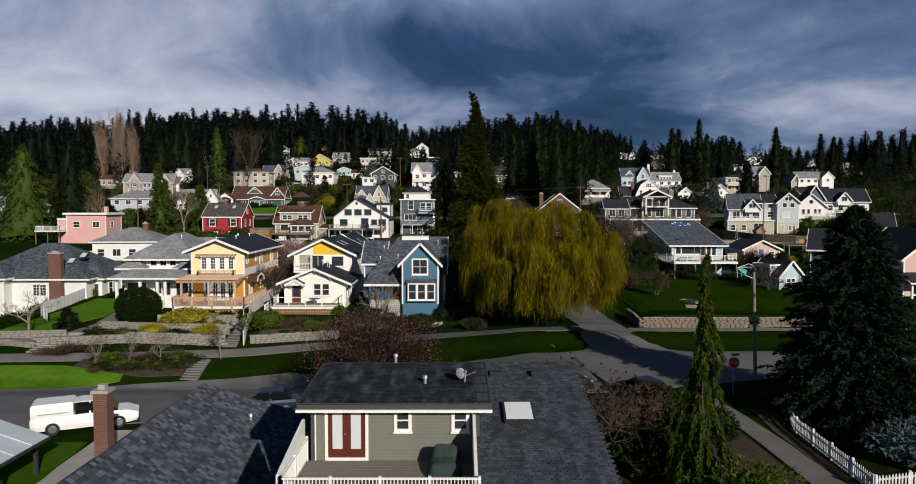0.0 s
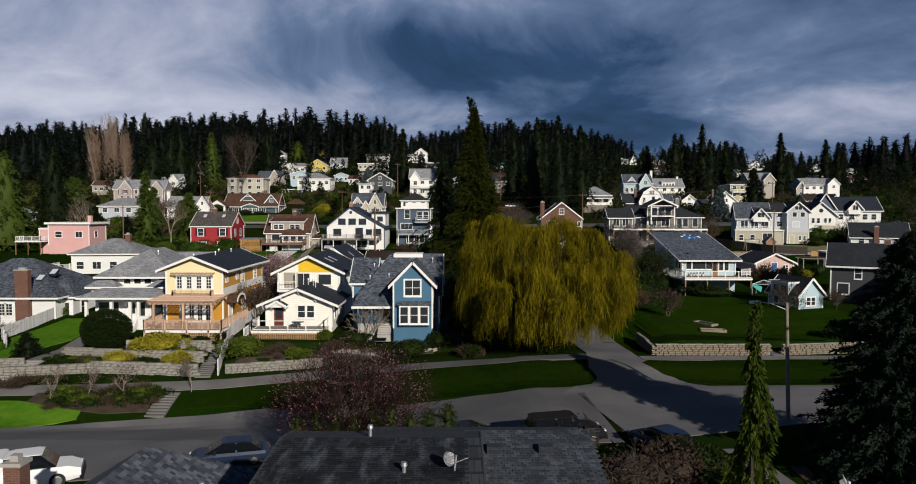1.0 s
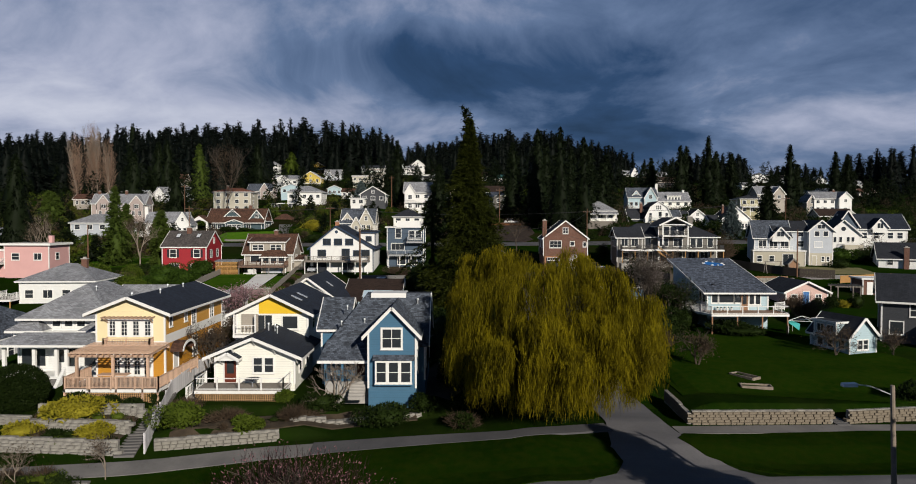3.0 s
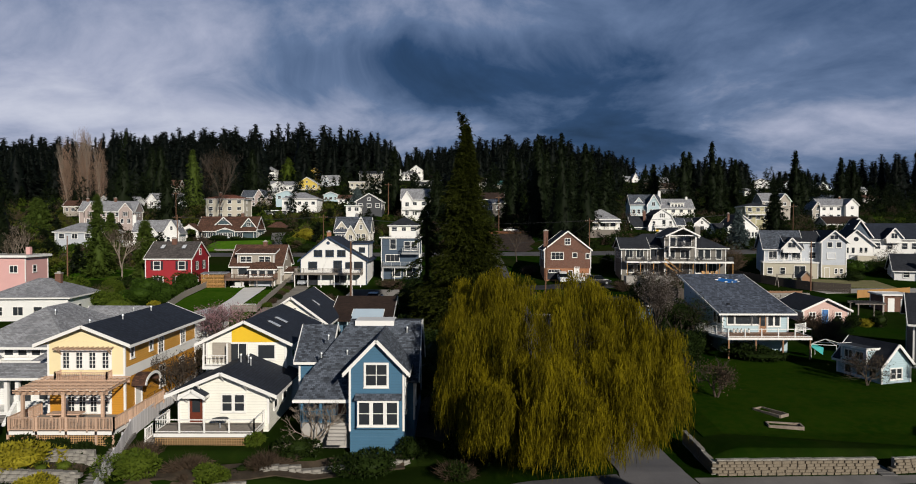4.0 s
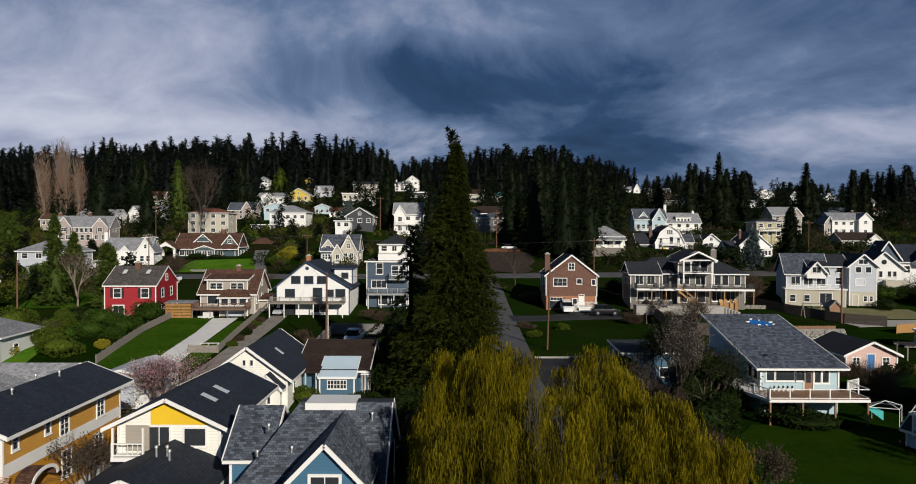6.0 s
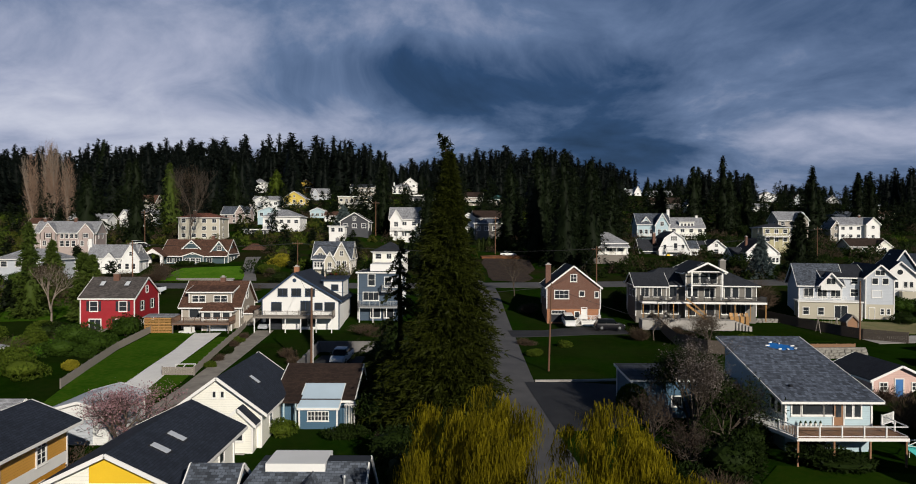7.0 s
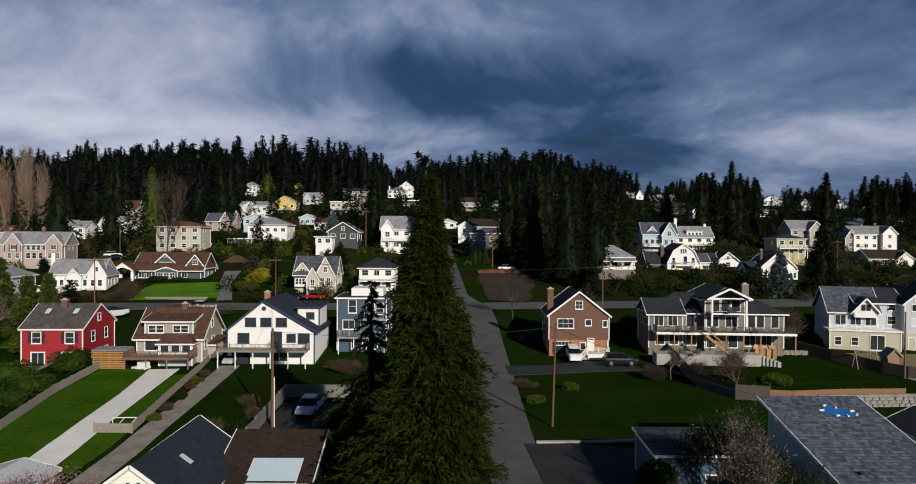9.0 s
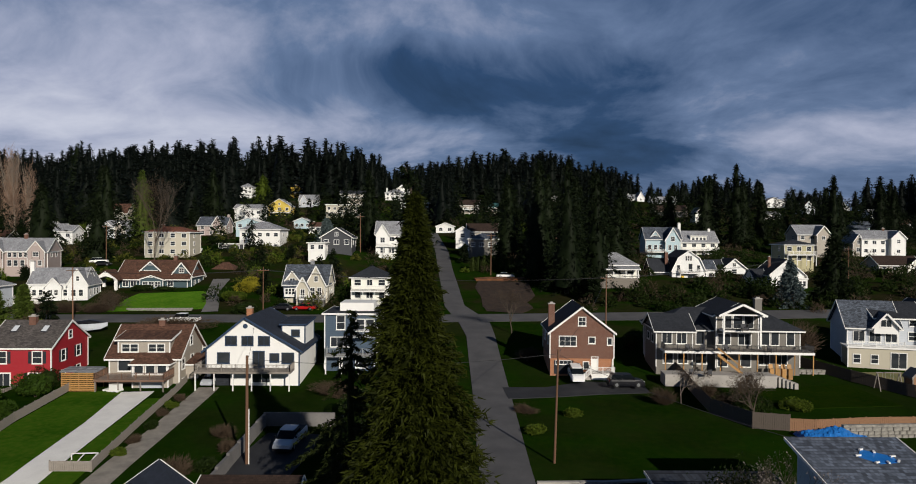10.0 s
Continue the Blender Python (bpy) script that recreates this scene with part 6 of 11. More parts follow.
def hill_house(x, y, w, d, wall_h, roof, rise, wallm, roofm, label, rz=0.0, base=None, storeys=2, cols=3, porch=False, wing=None, chim=None, dormer=False, balcony=False, kindname="house", trim=None, chimat=None):
    """A house on the slope; base is the height of its floor."""
    z = ground_z(x, y) if base is None else base
    h = thing(kindname, label, "house" if kindname == "house" else kindname, x, y, z, rz)
    HILL.append((x, y, max(w, d)))
    body(h, -w / 2, w / 2, 0, d, 0.0, wall_h, roof, rise, wallm, roofm, 0.5, trim, under=5.0)
    storeys = max(1, min(storeys, round(wall_h / 2.6)))
    for s in range(storeys):
        v = wall_h * (s + 0.5) / storeys - 0.5
        for c in range(cols):
            u = -w / 2 + w * (c + 0.5) / cols
            win(h, "f", 0, u, v, min(1.3, w / cols * (0.55 if (c + s) % 2 else 0.42)), 1.15, 2 if c % 2 else 1, 2 if c % 2 == 0 else 1, mat=trim)
        win(h, "r" if x < 0 else "l", w / 2 if x < 0 else -w / 2, d * 0.4, v, 1.0, 1.15)
    if roof in ("gy", "gambrel") and rise > 2.2:
        win(h, "f", 0, 0, wall_h + rise * 0.15, 0.8, 0.9, 2, 2)
    if porch:
        body(h, -w / 2, w / 2, -2.2, 0.0, 2.3, 2.45, "shed", 0.6, wallm, roofm, 0.3, trim, under=0.0)
        for i in range(4):
            px = -w / 2 + 0.2 + (w - 0.4) * i / 3
            Geo().box(px - 0.1, -2.1, -1.5, px + 0.1, -1.9, 2.3).make("porch_post", TRIM, h)
        railing(h, (-w / 2, -2.0), (w / 2, -2.0), 0.3, 0.8, TRIM, 0.25)
        Geo().box(-w / 2, -2.2, -4.0, w / 2, -0.02, 0.3).make("porch_floor", GREYWOOD, h)
    if balcony:
        deck(h, -w / 2, w / 2, -1.8, -0.02, wall_h * 0.46, GREYWOOD, TRIM, "flr", True, 3.0, 0.9, gap=0.25, postm=TRIM)
    if wing:
        wx0, wx1, wy0, wy1, wh, wroof, wrise = wing
        body(h, wx0, wx1, wy0, wy1, 0.0, wh, wroof, wrise, wallm, roofm, 0.45, trim, under=5.0)
        win(h, "f", wy0, (wx0 + wx1) / 2, 0.9, 1.1, 1.1, 2, 1)
        if wh > 4:
            win(h, "f", wy0, (wx0 + wx1) / 2, wh - 1.8, 1.1, 1.1, 2, 2)
    if dormer:
        body(h, -1.5, 1.5, 0.6, 4.0, wall_h - 0.2, wall_h + 0.7, "gy", 1.1, wallm, roofm, 0.3, trim, under=0.0)
        wins(h, "f", 0.6, (-0.6, 0.6), wall_h, 0.7, 0.7, nx=1, ny=1)
    if chim:
        chimney(h, chim, d * 0.5, wall_h, wall_h + rise + 1.0, 0.8, 0.7, chimat)
    return h


W_BEIGE = plaster("beige_stucco", (0.50, 0.46, 0.37))
W_PALEPINK = plaster("pale_pink_stucco", (0.38, 0.31, 0.285))
W_PINKSTUCCO = plaster("salmon_stucco", (0.66, 0.38, 0.36))
W_OCHRE = siding("ochre_siding", (0.50, 0.33, 0.04), 0.2)
W_PALEYEL2 = siding("straw_siding", (0.42, 0.38, 0.22), 0.2)
R_RUST = shingles("rust_tile", (0.16, 0.06, 0.035))


def front_gable(h, x0, x1, y0, y1, z1, rise, wallm, roofm, wins_at=(), base=0.0, trim=None, arch=False):
    """A gabled bay that steps forward from a house."""
    body(h, x0, x1, y0, y1, base, z1, "gy", rise, wallm, roofm, 0.35, trim)
    cx = (x0 + x1) / 2
    for u, v, w, hh in wins_at:
        win(h, "f", y0, cx + u, v, w, hh, 2, 2)
    Geo().beam((cx - 0.5, y0 - 0.36, z1 + rise * 0.62), (cx + 0.5, y0 - 0.36, z1 + rise * 0.62), 0.06, 0.12).make("collar_tie", trim or TRIM, h)


def place(name, label, x, y, z, rz, size):
    HILL.append((x, y, size))
    return thing(name, label, "house", x, y, z, rz)


def long_white_house():
    h = place("house", "long white house with grey roof and tall chimney", -79.6, 208, 13.6, 10, 18)
    h.scale = (0.80, 0.85, 0.92)
    body(h, -6.5, 7.0, 0, 8, 0.0, 4.4, "gx", 3.2, W_WHITE, R_GREY, 0.4)
    body(h, 3.4, 8.2, -1.0, 9, 0.0, 4.2, "gy", 3.4, W_WHITE, R_GREY, 0.4)
    front_gable(h, -2.2, 1.6, -0.7, 4, 3.6, 1.9, W_WHITE, R_GREY, ((-0.7, 1.6, 0.8, 1.2), (0.7, 1.6, 0.8, 1.2)))
    chimney(h, -6.9, 3.4, 0.0, 9.4, 1.0, 0.8, WHITE)
    wins(h, "f", 0, (-5.2, -3.6, 2.4), 1.4, 0.9, 1.4)
    wins(h, "f", -1.0, (4.8, 6.6), 1.4, 1.0, 1.4)
    win(h, "f", -1.0, 5.8, 4.9, 0.7, 1.0)
    wins(h, "r", 8.2, (1.5, 4.0, 6.5), 1.4, 1.0, 1.4)
    deck(h, -10.5, -2.4, -4.2, -0.02, 0.9, GREYWOOD, WHITE, "flr", False, 0, 0.9, gap=0.2)
    Geo().box(-10.4, -4.1, -2.5, -2.5, -0.1, 0.65).make("terrace_base", WHITE, h)
    steps_to(h, 0.5, 2.0, -0.7, 0.4, 6, CONCRETE)


def bungalow():
    h = place("house", "craftsman bungalow with wide brown roof and arched porch", -64.2, 221, 15.1, 2, 20)
    body(h, -8.0, 7.5, 0, 10, 0.0, 3.1, "gx", 3.6, W_TEAL, R_BROWN, 0.9)
    front_gable(h, -3.6, 0.6, 1.6, 6, 4.6, 1.9, W_TEAL, R_BROWN, ((-1.1, 3.5, 0.75, 0.95), (0.0, 3.5, 0.75, 0.95), (1.1, 3.5, 0.75, 0.95)), 3.0)
    front_gable(h, 3.6, 8.2, 0.8, 9, 3.4, 2.9, W_TEAL, R_BROWN, ((0.0, 4.1, 1.0, 0.9),), 0.0)
    front_gable(h, -2.8, 2.4, -1.3, 2, 2.5, 0.9, W_TEAL, R_BROWN, ((-1.4, 0.9, 1.1, 1.1), (0.0, 0.9, 1.1, 1.1), (1.4, 0.9, 1.1, 1.1)))
    wins(h, "f", 0, (-6.6, -4.8, 3.6), 0.9, 1.2, 1.2, nx=2, ny=1)
    wins(h, "f", 0.8, (5.0, 6.8), 0.9, 1.0, 1.2)
    wins(h, "r", 8.2, (3.0, 6.0), 0.9, 1.0, 1.2)
    chimney(h, 3.0, 5.2, 5.0, 8.0, 0.8, 0.8)
    # arched carriage porch
    for y in (-2.4, 1.6):
        Geo().slab([(-12.4, y, 2.9), (-9.9, y, 4.6), (-7.4, y, 2.9), (-7.4, y, 2.3), (-8.4, y, 2.9), (-9.9, y, 3.4), (-11.4, y, 2.9), (-12.4, y, 2.3)], 0.25, (0, 1, 0)).make("porch_arch", TRIM, h)
        for x in (-12.2, -7.7):
            Geo().box(x - 0.3, y - 0.3, -1.5, x + 0.3, y + 0.3, 2.4).make("porch_pier", TRIM, h)
    Geo().slab([(-13.0, -2.9, 2.6), (-9.9, -2.9, 4.8), (-9.9, 2.0, 4.8), (-13.0, 2.0, 2.6)][::-1], 0.2).slab([(-6.8, -2.9, 2.6), (-9.9, -2.9, 4.8), (-9.9, 2.0, 4.8), (-6.8, 2.0, 2.6)], 0.2).make("porch_roof", R_BROWN, h)


def tudor_cottage():
    h = place("house", "cream cottage with two steep slate gables", -26.2, 207, 14.8, 0, 11)
    body(h, -4.6, 4.6, 0, 8, 0.0, 3.0, "gx", 3.8, W_BEIGE, R_SLATE, 0.35)
    front_gable(h, 0.6, 4.4, -1.2, 5, 3.2, 3.6, W_BEIGE, R_SLATE, ((-0.7, 0.6, 0.8, 1.7), (0.7, 0.6, 0.8, 1.7), (0.0, 3.6, 0.7, 1.1)))
    front_gable(h, -1.4, 1.2, -2.2, 2, 2.2, 2.3, W_BEIGE, R_SLATE, ((0.0, 0.2, 0.8, 1.8),))
    body(h, -4.2, -1.6, 0.6, 4.0, 2.8, 3.9, "gy", 1.7, W_BEIGE, R_SLATE, 0.3, under=0.0)
    win(h, "f", 0.6, -2.9, 3.2, 1.0, 0.9, 2, 2)
    Geo().box(-4.3, -0.9, 0.3, -1.8, 0.0, 2.3).make("bay", TRIM, h)
    wins(h, "f", -0.9, (-3.75, -3.05, -2.35), 0.9, 0.5, 1.1)
    Geo().slab([(-4.5, -1.1, 2.32), (-1.6, -1.1, 2.32), (-1.6, 0, 2.8), (-4.5, 0, 2.8)], 0.1).make("bay_roof", R_SLATE, h)
    wins(h, "r", 4.6, (3.0, 5.6), 0.8, 1.0, 1.3)
    chimney(h, 0.4, 5.5, 5.0, 7.9, 0.8, 0.7, R_GREY)
    deck(h, -0.6, 4.6, -3.4, -1.3, 0.15, GREYWOOD, TRIM, "fr", False, 0, 0.7)
    Geo().box(-0.5, -3.3, -2.5, 4.5, -1.35, -0.1).make("terrace_base", PAVING, h)


def gambrel_house():
    h = place("house", "white gambrel house with yellow front door", 66, 238, 15.9, 0, 11)
    body(h, -4.2, 4.2, 0, 10, 0.0, 3.8, "gambrel", 4.9, W_WHITE, R_DARK, 0.35)
    body(h, -9.0, -4.0, 2.5, 8.5, 0.0, 3.4, "gx", 3.0, W_DARK, R_DARK, 0.4)
    body(h, 4.0, 8.0, 3, 8, 0.0, 4.0, "gx", 2.0, W_WHITE, R_SLATE, 0.4)
    wins(h, "f", 0, (-0.6, 0.0, 0.6), 6.2, 0.4, 1.2, nx=1, ny=2, fw=0.06)
    wins(h, "f", 0, (-2.6, 2.6), 3.6, 0.8, 1.4)
    win(h, "f", 0, 0.5, 3.4, 1.0, 2.0, 1, 1)
    deck(h, -2.6, 2.6, -1.3, -0.02, 3.1, GREYWOOD, TRIM, "flr", False, 0, 0.85, gap=0.2)
    for x in (-2.5, 2.5):
        Geo().box(x - 0.1, -1.25, -1, x + 0.1, -1.05, 2.9).make("post", TRIM, h)
    win(h, "f", 0, 1.0, 0.7, 2.4, 1.6, 2, 1)
    door(h, "f", 0, -1.6, 0.2, 1.0, 2.1, W_YELLOW)
    wins(h, "f", 3, (5.2, 6.8), 1.4, 0.9, 1.4)
    chimney(h, -4.6, 4.0, 5.0, 8.4, 0.8, 0.8)


def corner_gable_house():
    h = place("house", "white gabled house with dark roof and bay", 87.6, 230, 15.6, 3, 13)
    h.scale = (0.78, 0.78, 0.82)
    body(h, -5.6, 5.6, 0, 10, 0.0, 4.4, "gy", 4.4, W_WHITE, R_DARK, 0.6)
    body(h, -9.5, -5.4, 2, 9, 0.0, 3.0, "gx", 2.6, W_WHITE, R_DARK, 0.4)
    wins(h, "f", 0, (-2.4, -1.2), 1.0, 0.9, 1.4)
    wins(h, "f", 0, (-0.7, 0.7), 4.6, 0.9, 1.3)
    win(h, "f", 0, 0, 6.8, 0.8, 0.9)
    body(h, 1.0, 5.4, -2.2, 0.05, 0.0, 3.0, "flat", 0.2, W_WHITE, TRIM, 0.25)
    wins(h, "f", -2.2, (1.9, 3.2, 4.5), 0.9, 0.85, 1.5)
    railing(h, (1.0, -2.3), (5.4, -2.3), 3.2, 0.7, TRIM, 0.25)
    wins(h, "l", -5.6, (2.0, 5.0), 1.0, 1.0, 1.4)
    wins(h, "f", 2, (-8.4, -6.8), 0.9, 0.9, 1.2)
    chimney(h, -3.2, 5, 5.5, 9.6, 0.8, 0.8)


def mansion():
    h = place("house", "long half-timbered stucco mansion with grey roof", -105.5, 236, 19.2, 8, 25)
    h.scale = (0.80, 0.80, 0.84)
    body(h, -11, 9, 0, 10, 0.0, 5.4, "gx", 3.6, W_PALEPINK, R_GREY, 0.5)
    front_gable(h, -8.6, -3.6, -1.4, 7, 5.2, 3.2, W_PALEPINK, R_GREY, ((-1.2, 0.9, 1.0, 1.5), (1.2, 0.9, 1.0, 1.5), (0.0, 3.6, 1.6, 1.3)))
    front_gable(h, 3.8, 8.8, -1.8, 8, 5.2, 3.0, W_PALEPINK, R_GREY, ((-1.2, 0.9, 1.0, 1.5), (1.2, 0.9, 1.0, 1.5), (0.0, 3.6, 1.6, 1.3)))
    wins(h, "f", 0, (-2.2, -0.6, 1.0, 2.6), 3.4, 1.0, 1.3)
    wins(h, "f", 0, (-2.2, -0.4, 1.6), 0.7, 1.2, 1.7)
    for x in (-8.6, -7.2, -5.0, -3.7, 3.9, 5.2, 7.4, 8.7):
        Geo().box(x - 0.07, -1.86, 2.9, x + 0.07, -1.4, 5.2).make("half_timber", BARK, h)
    chimney(h, 0.6, 5, 7.0, 10.4, 1.0, 0.9)
    chimney(h, -9.6, 5, 7.0, 10.2, 1.0, 0.9)
    wins(h, "r", 9, (3, 6.5), 3.4, 1.0, 1.3)


def twin_gable_blue():
    h = place("house", "pale blue house with steep white-trimmed gables", 72, 279, 23.1, -4, 12)
    body(h, -5.5, 5.5, 0, 9, 0.0, 4.4, "gx", 3.6, W_LTBLUE, R_SLATE, 0.4)
    front_gable(h, 0.4, 4.8, -1.6, 6, 4.2, 3.7, W_LTBLUE, R_SLATE, ((-0.9, 0.8, 0.9, 1.6), (0.9, 0.8, 0.9, 1.6), (0.0, 3.7, 1.1, 1.4)))
    body(h, -3.8, -1.0, 0.7, 4.5, 4.0, 5.0, "gy", 1.8, W_LTBLUE, R_SLATE, 0.3, under=0.0)
    win(h, "f", 0.7, -2.4, 4.3, 1.1, 1.1, 2, 2)
    wins(h, "f", 0, (-4.2, -2.4, -0.7), 0.9, 1.0, 1.5)
    chimney(h, 5.9, 4.2, 3.0, 9.6, 0.9, 0.8, WHITE)
    deck(h, -5.5, 0.3, -1.8, -0.02, 0.3, GREYWOOD, TRIM, "fl", False, 0, 0.8, gap=0.2)


long_white_house()
bungalow()
tudor_cottage()
gambrel_house()
corner_gable_house()
mansion()
twin_gable_blue()


def hill_houses():
    """The houses of the slope, each at its own floor height."""
    H = hill_house
    # behind the lower row, on the left
    h = H(-58, 119, 10.6, 9.0, 4.2, "hip", 2.1, W_WHITE, R_GREY, "white house with grey hip roof and side deck", 4, ground_z(-58, 119) - 0.8, 1, 4, chim=2.0)
    deck(h, -8.6, -5.2, -2.6, 2.5, 1.6, GREYWOOD, TRIM, "flr", True, 2.6, 0.9, gap=0.2, postm=CEDAR_FRESH)
    h = H(-78.2, 144.2, 8.2, 6.6, 4.3, "flat", 0.35, W_PINKSTUCCO, CONCRETE, "salmon pink flat-roofed stucco house", 0, 9.4, 1, 2)
    body(h, -6.4, -4.3, 0.8, 7.5, 0.0, 3.2, "flat", 0.3, W_PINKSTUCCO, CONCRETE, 0.1, under=4.0)
    deck(h, -9.6, -4.4, -2.2, 0.7, 1.0, GREYWOOD, TRIM, "flr", True, 2.6, 0.9, gap=0.2)
    Geo().box(1.6, 4.2, 4.3, 2.3, 4.9, 6.0).make("chimney", W_PINKSTUCCO, h)
    H(-56.5, 245, 7.6, 6, 2.5, "hip", 2.2, W_TEAL, R_BROWN, "small teal garage with brown roof", 0, 15.7, 1, 2, kindname="garage")
    H(-12.2, 204, 7.5, 8, 5.2, "hip", 2.0, W_CREAM, R_DARK, "white two-storey house with dark hip roof", 0, 14.4, 2, 3, balcony=True)
    # the left slope
    H(-129.5, 196, 16, 9, 3.0, "hip", 2.2, W_PALEGREY, R_GREY, "low grey rambler beside the conifers", 8, 13.0, 1, 5)
    H(-92, 195, 13, 8, 2.6, "hip", 2.0, W_PALEGREY, R_GREY, "low pale rambler behind cypresses", 0, 15.2, 1, 4)
    H(-80, 266, 13.3, 9, 7.1, "hip", 1.4, W_BEIGE, R_RUST, "tall cream stucco house with red tile roof", 0, 21.6, 3, 4, chim=-3.0)
    H(-163, 345, 7.4, 8, 3.0, "gy", 2.8, W_PALEGREY, R_GREY, "small grey gabled house behind the poplars", 0, 27.0, 1, 2, wing=(3.4, 7.2, 1.0, 7, 2.8, "gx", 2.0))
    H(-130, 300, 6.2, 7, 3.2, "gx", 1.9, W_WHITE, R_GREY, "small white house below the cedars", 0, 25.6, 1, 2)
    H(-148, 292, 7.0, 7, 3.0, "gx", 2.0, W_TAN, R_BROWN, "weathered brown house below the cedars", 4, 23.8, 1, 3)
    h = H(-130, 335, 10.7, 8, 3.6, "gx", 3.6, W_TAN, R_BROWN, "tan hillside house with gables and a yellow chimney", 0, 32.6, 1, 4, balcony=True)
    chimney(h, -3.4, 2.0, 3.0, 8.4, 1.0, 0.8, W_OCHRE)
    front_gable(h, -4.6, -0.8, -0.8, 5, 3.4, 2.2, W_BEIGE, R_BROWN, ((-0.8, 1.0, 0.7, 1.3), (0.8, 1.0, 0.7, 1.3)))
    front_gable(h, 0.6, 4.4, -0.8, 5, 3.4, 2.2, W_BEIGE, R_BROWN, ((-0.8, 1.0, 0.7, 1.3), (0.8, 1.0, 0.7, 1.3)))
    h = H(-122.5, 315, 13.4, 9, 3.4, "gx", 2.8, W_PALEGREY, R_GREY, "weathered grey house below the tan one", 4, 26.6, 1, 4, dormer=True)
    front_gable(h, -6.4, -2.6, -1.0, 6, 3.2, 2.4, W_WHITE, R_GREY, ((0.0, 1.0, 1.2, 1.3),))
    front_gable(h, 3.0, 6.4, -0.8, 6, 3.2, 2.4, W_TAN, R_GREY, ((0.0, 1.0, 1.2, 1.3),))
    h = H(-85, 318, 10.5, 8, 4.0, "gx", 3.0, W_PALEPINK, R_SLATE, "pale pink cottage with gabled wing", 0, 27.4, 2, 3, wing=(0.6, 4.4, -1.2, 6, 4.2, "gy", 3.0), chim=5.0, chimat=W_PALEPINK)
    h = H(-59.2, 290, 13.3, 11, 7.6, "hip", 2.4, WHITE, R_GREY, "square white house with grey hip roof", 0, 22.2, 2, 5)
    H(-66.5, 283, 8, 5, 2.2, "flat", 0.25, W_DARK, R_GREY, "dark carport with flat roof beside the white house", 0, 22.6, 1, 2, kindname="carport")
    H(-76, 279, 5.0, 5, 1.6, "gy", 1.1, WHITE, WHITE, "small white garage with a low gable", 0, 20.6, 1, 1, kindname="garage")
    h = H(-69.6, 312, 9, 7, 2.8, "gy", 1.6, W_LTBLUE, WHITE, "pale blue house with a low white gable", 0, 29.6, 1, 3)
    H(-84, 360, 11.8, 8, 3.5, "gx", 1.8, W_WHITE, R_GREY, "white rambler with a low grey gable", 0, 35.6, 1, 4, wing=(-4.6, 1.6, -1.0, 6, 3.4, "gy", 1.6))
    h = H(-77.8, 389, 10.9, 9, 5.8, "gy", 3.4, siding("lemon_siding", (0.62, 0.46, 0.08), 0.2), R_GREY, "bright yellow two-storey house with white balcony", 0, 35.6, 2, 3, balcony=True)
    h = H(-100.7, 522, 11.0, 9, 4.2, "gy", 3.0, W_OCHRE, R_BROWN, "golden yellow gabled house at the forest edge", 0, 53.8, 1, 3, balcony=True)
    H(-133.7, 522, 8.2, 8, 4.8, "hip", 2.4, W_WHITE, R_GREY, "white house among the firs", 0, 54.6, 2, 3)
    H(-56.2, 340, 6.4, 7, 3.4, "gy", 1.3, W_LTBLUE, R_GREY, "small pale blue gabled house", 0, 30.0, 1, 3)
    H(-46.8, 325, 6.9, 7, 2.3, "gx", 1.6, WHITE, R_BROWN, "low cream house with brown roof", 0, 28.8, 1, 3)
    H(-75, 440, 9.8, 8, 3.2, "gx", 3.2, W_PALEGREY, R_GREY, "pale grey hillside house with gables", 0, 43.4, 1, 3, wing=(-3.8, -0.4, -1.0, 6, 3.2, "gy", 2.6))
    h = H(-46, 380, 15.6, 9, 6.2, "flat", 0.4, W_BEIGE, R_DARK, "long apartment house with balconies", 0, 35.4, 2, 6, balcony=True)
    H(-49, 430, 13.2, 8, 3.8, "gx", 1.8, W_TAN, R_DARK, "dark-roofed house above the apartments", 0, 46.0, 1, 5, balcony=True)
    h = H(-27.8, 255, 8.6, 8, 2.9, "gy", 2.6, W_DARK, R_DARK, "black gabled house with white trim", 0, 24.6, 1, 3)
    H(-32.5, 250.5, 4.6, 4, 2.2, "flat", 0.2, WHITE, WHITE, "white terrace annex of the black house", 0, 23.6, 1, 2, kindname="annex")
    h = H(-12.8, 262, 9.2, 9, 6.8, "gx", 3.6, WHITE, R_GREY, "tall white house with grey roof and balconies", 0, 21.8, 2, 3, balcony=True)
    front_gable(h, -4.4, -0.8, -1.0, 6, 6.6, 2.8, WHITE, R_GREY, ((0.0, 4.2, 1.2, 1.4), (0.0, 1.2, 1.2, 1.4)))
    h = H(-29.6, 470, 11.6, 9, 4.6, "hip", 2.0, WHITE, R_GREY, "white house at the forest edge", 0, 48.4, 2, 4, chim=-5.2, chimat=WHITE)
    H(-24.8, 476, 8.6, 8, 7.0, "gy", 3.2, WHITE, R_GREY, "tall white gabled house at the forest edge", 0, 48.6, 2, 2)
    H(-13.7, 400, 13.7, 8, 4.4, "flat", 0.5, W_DARK, R_DARK, "dark flat-roofed timber house", 0, 39.0, 1, 5, balcony=True)
    H(2, 330, 7, 6, 2.6, "gy", 1.3, W_WHITE, R_GREY, "small white garage at the head of the lane", 0, None, 1, 2)
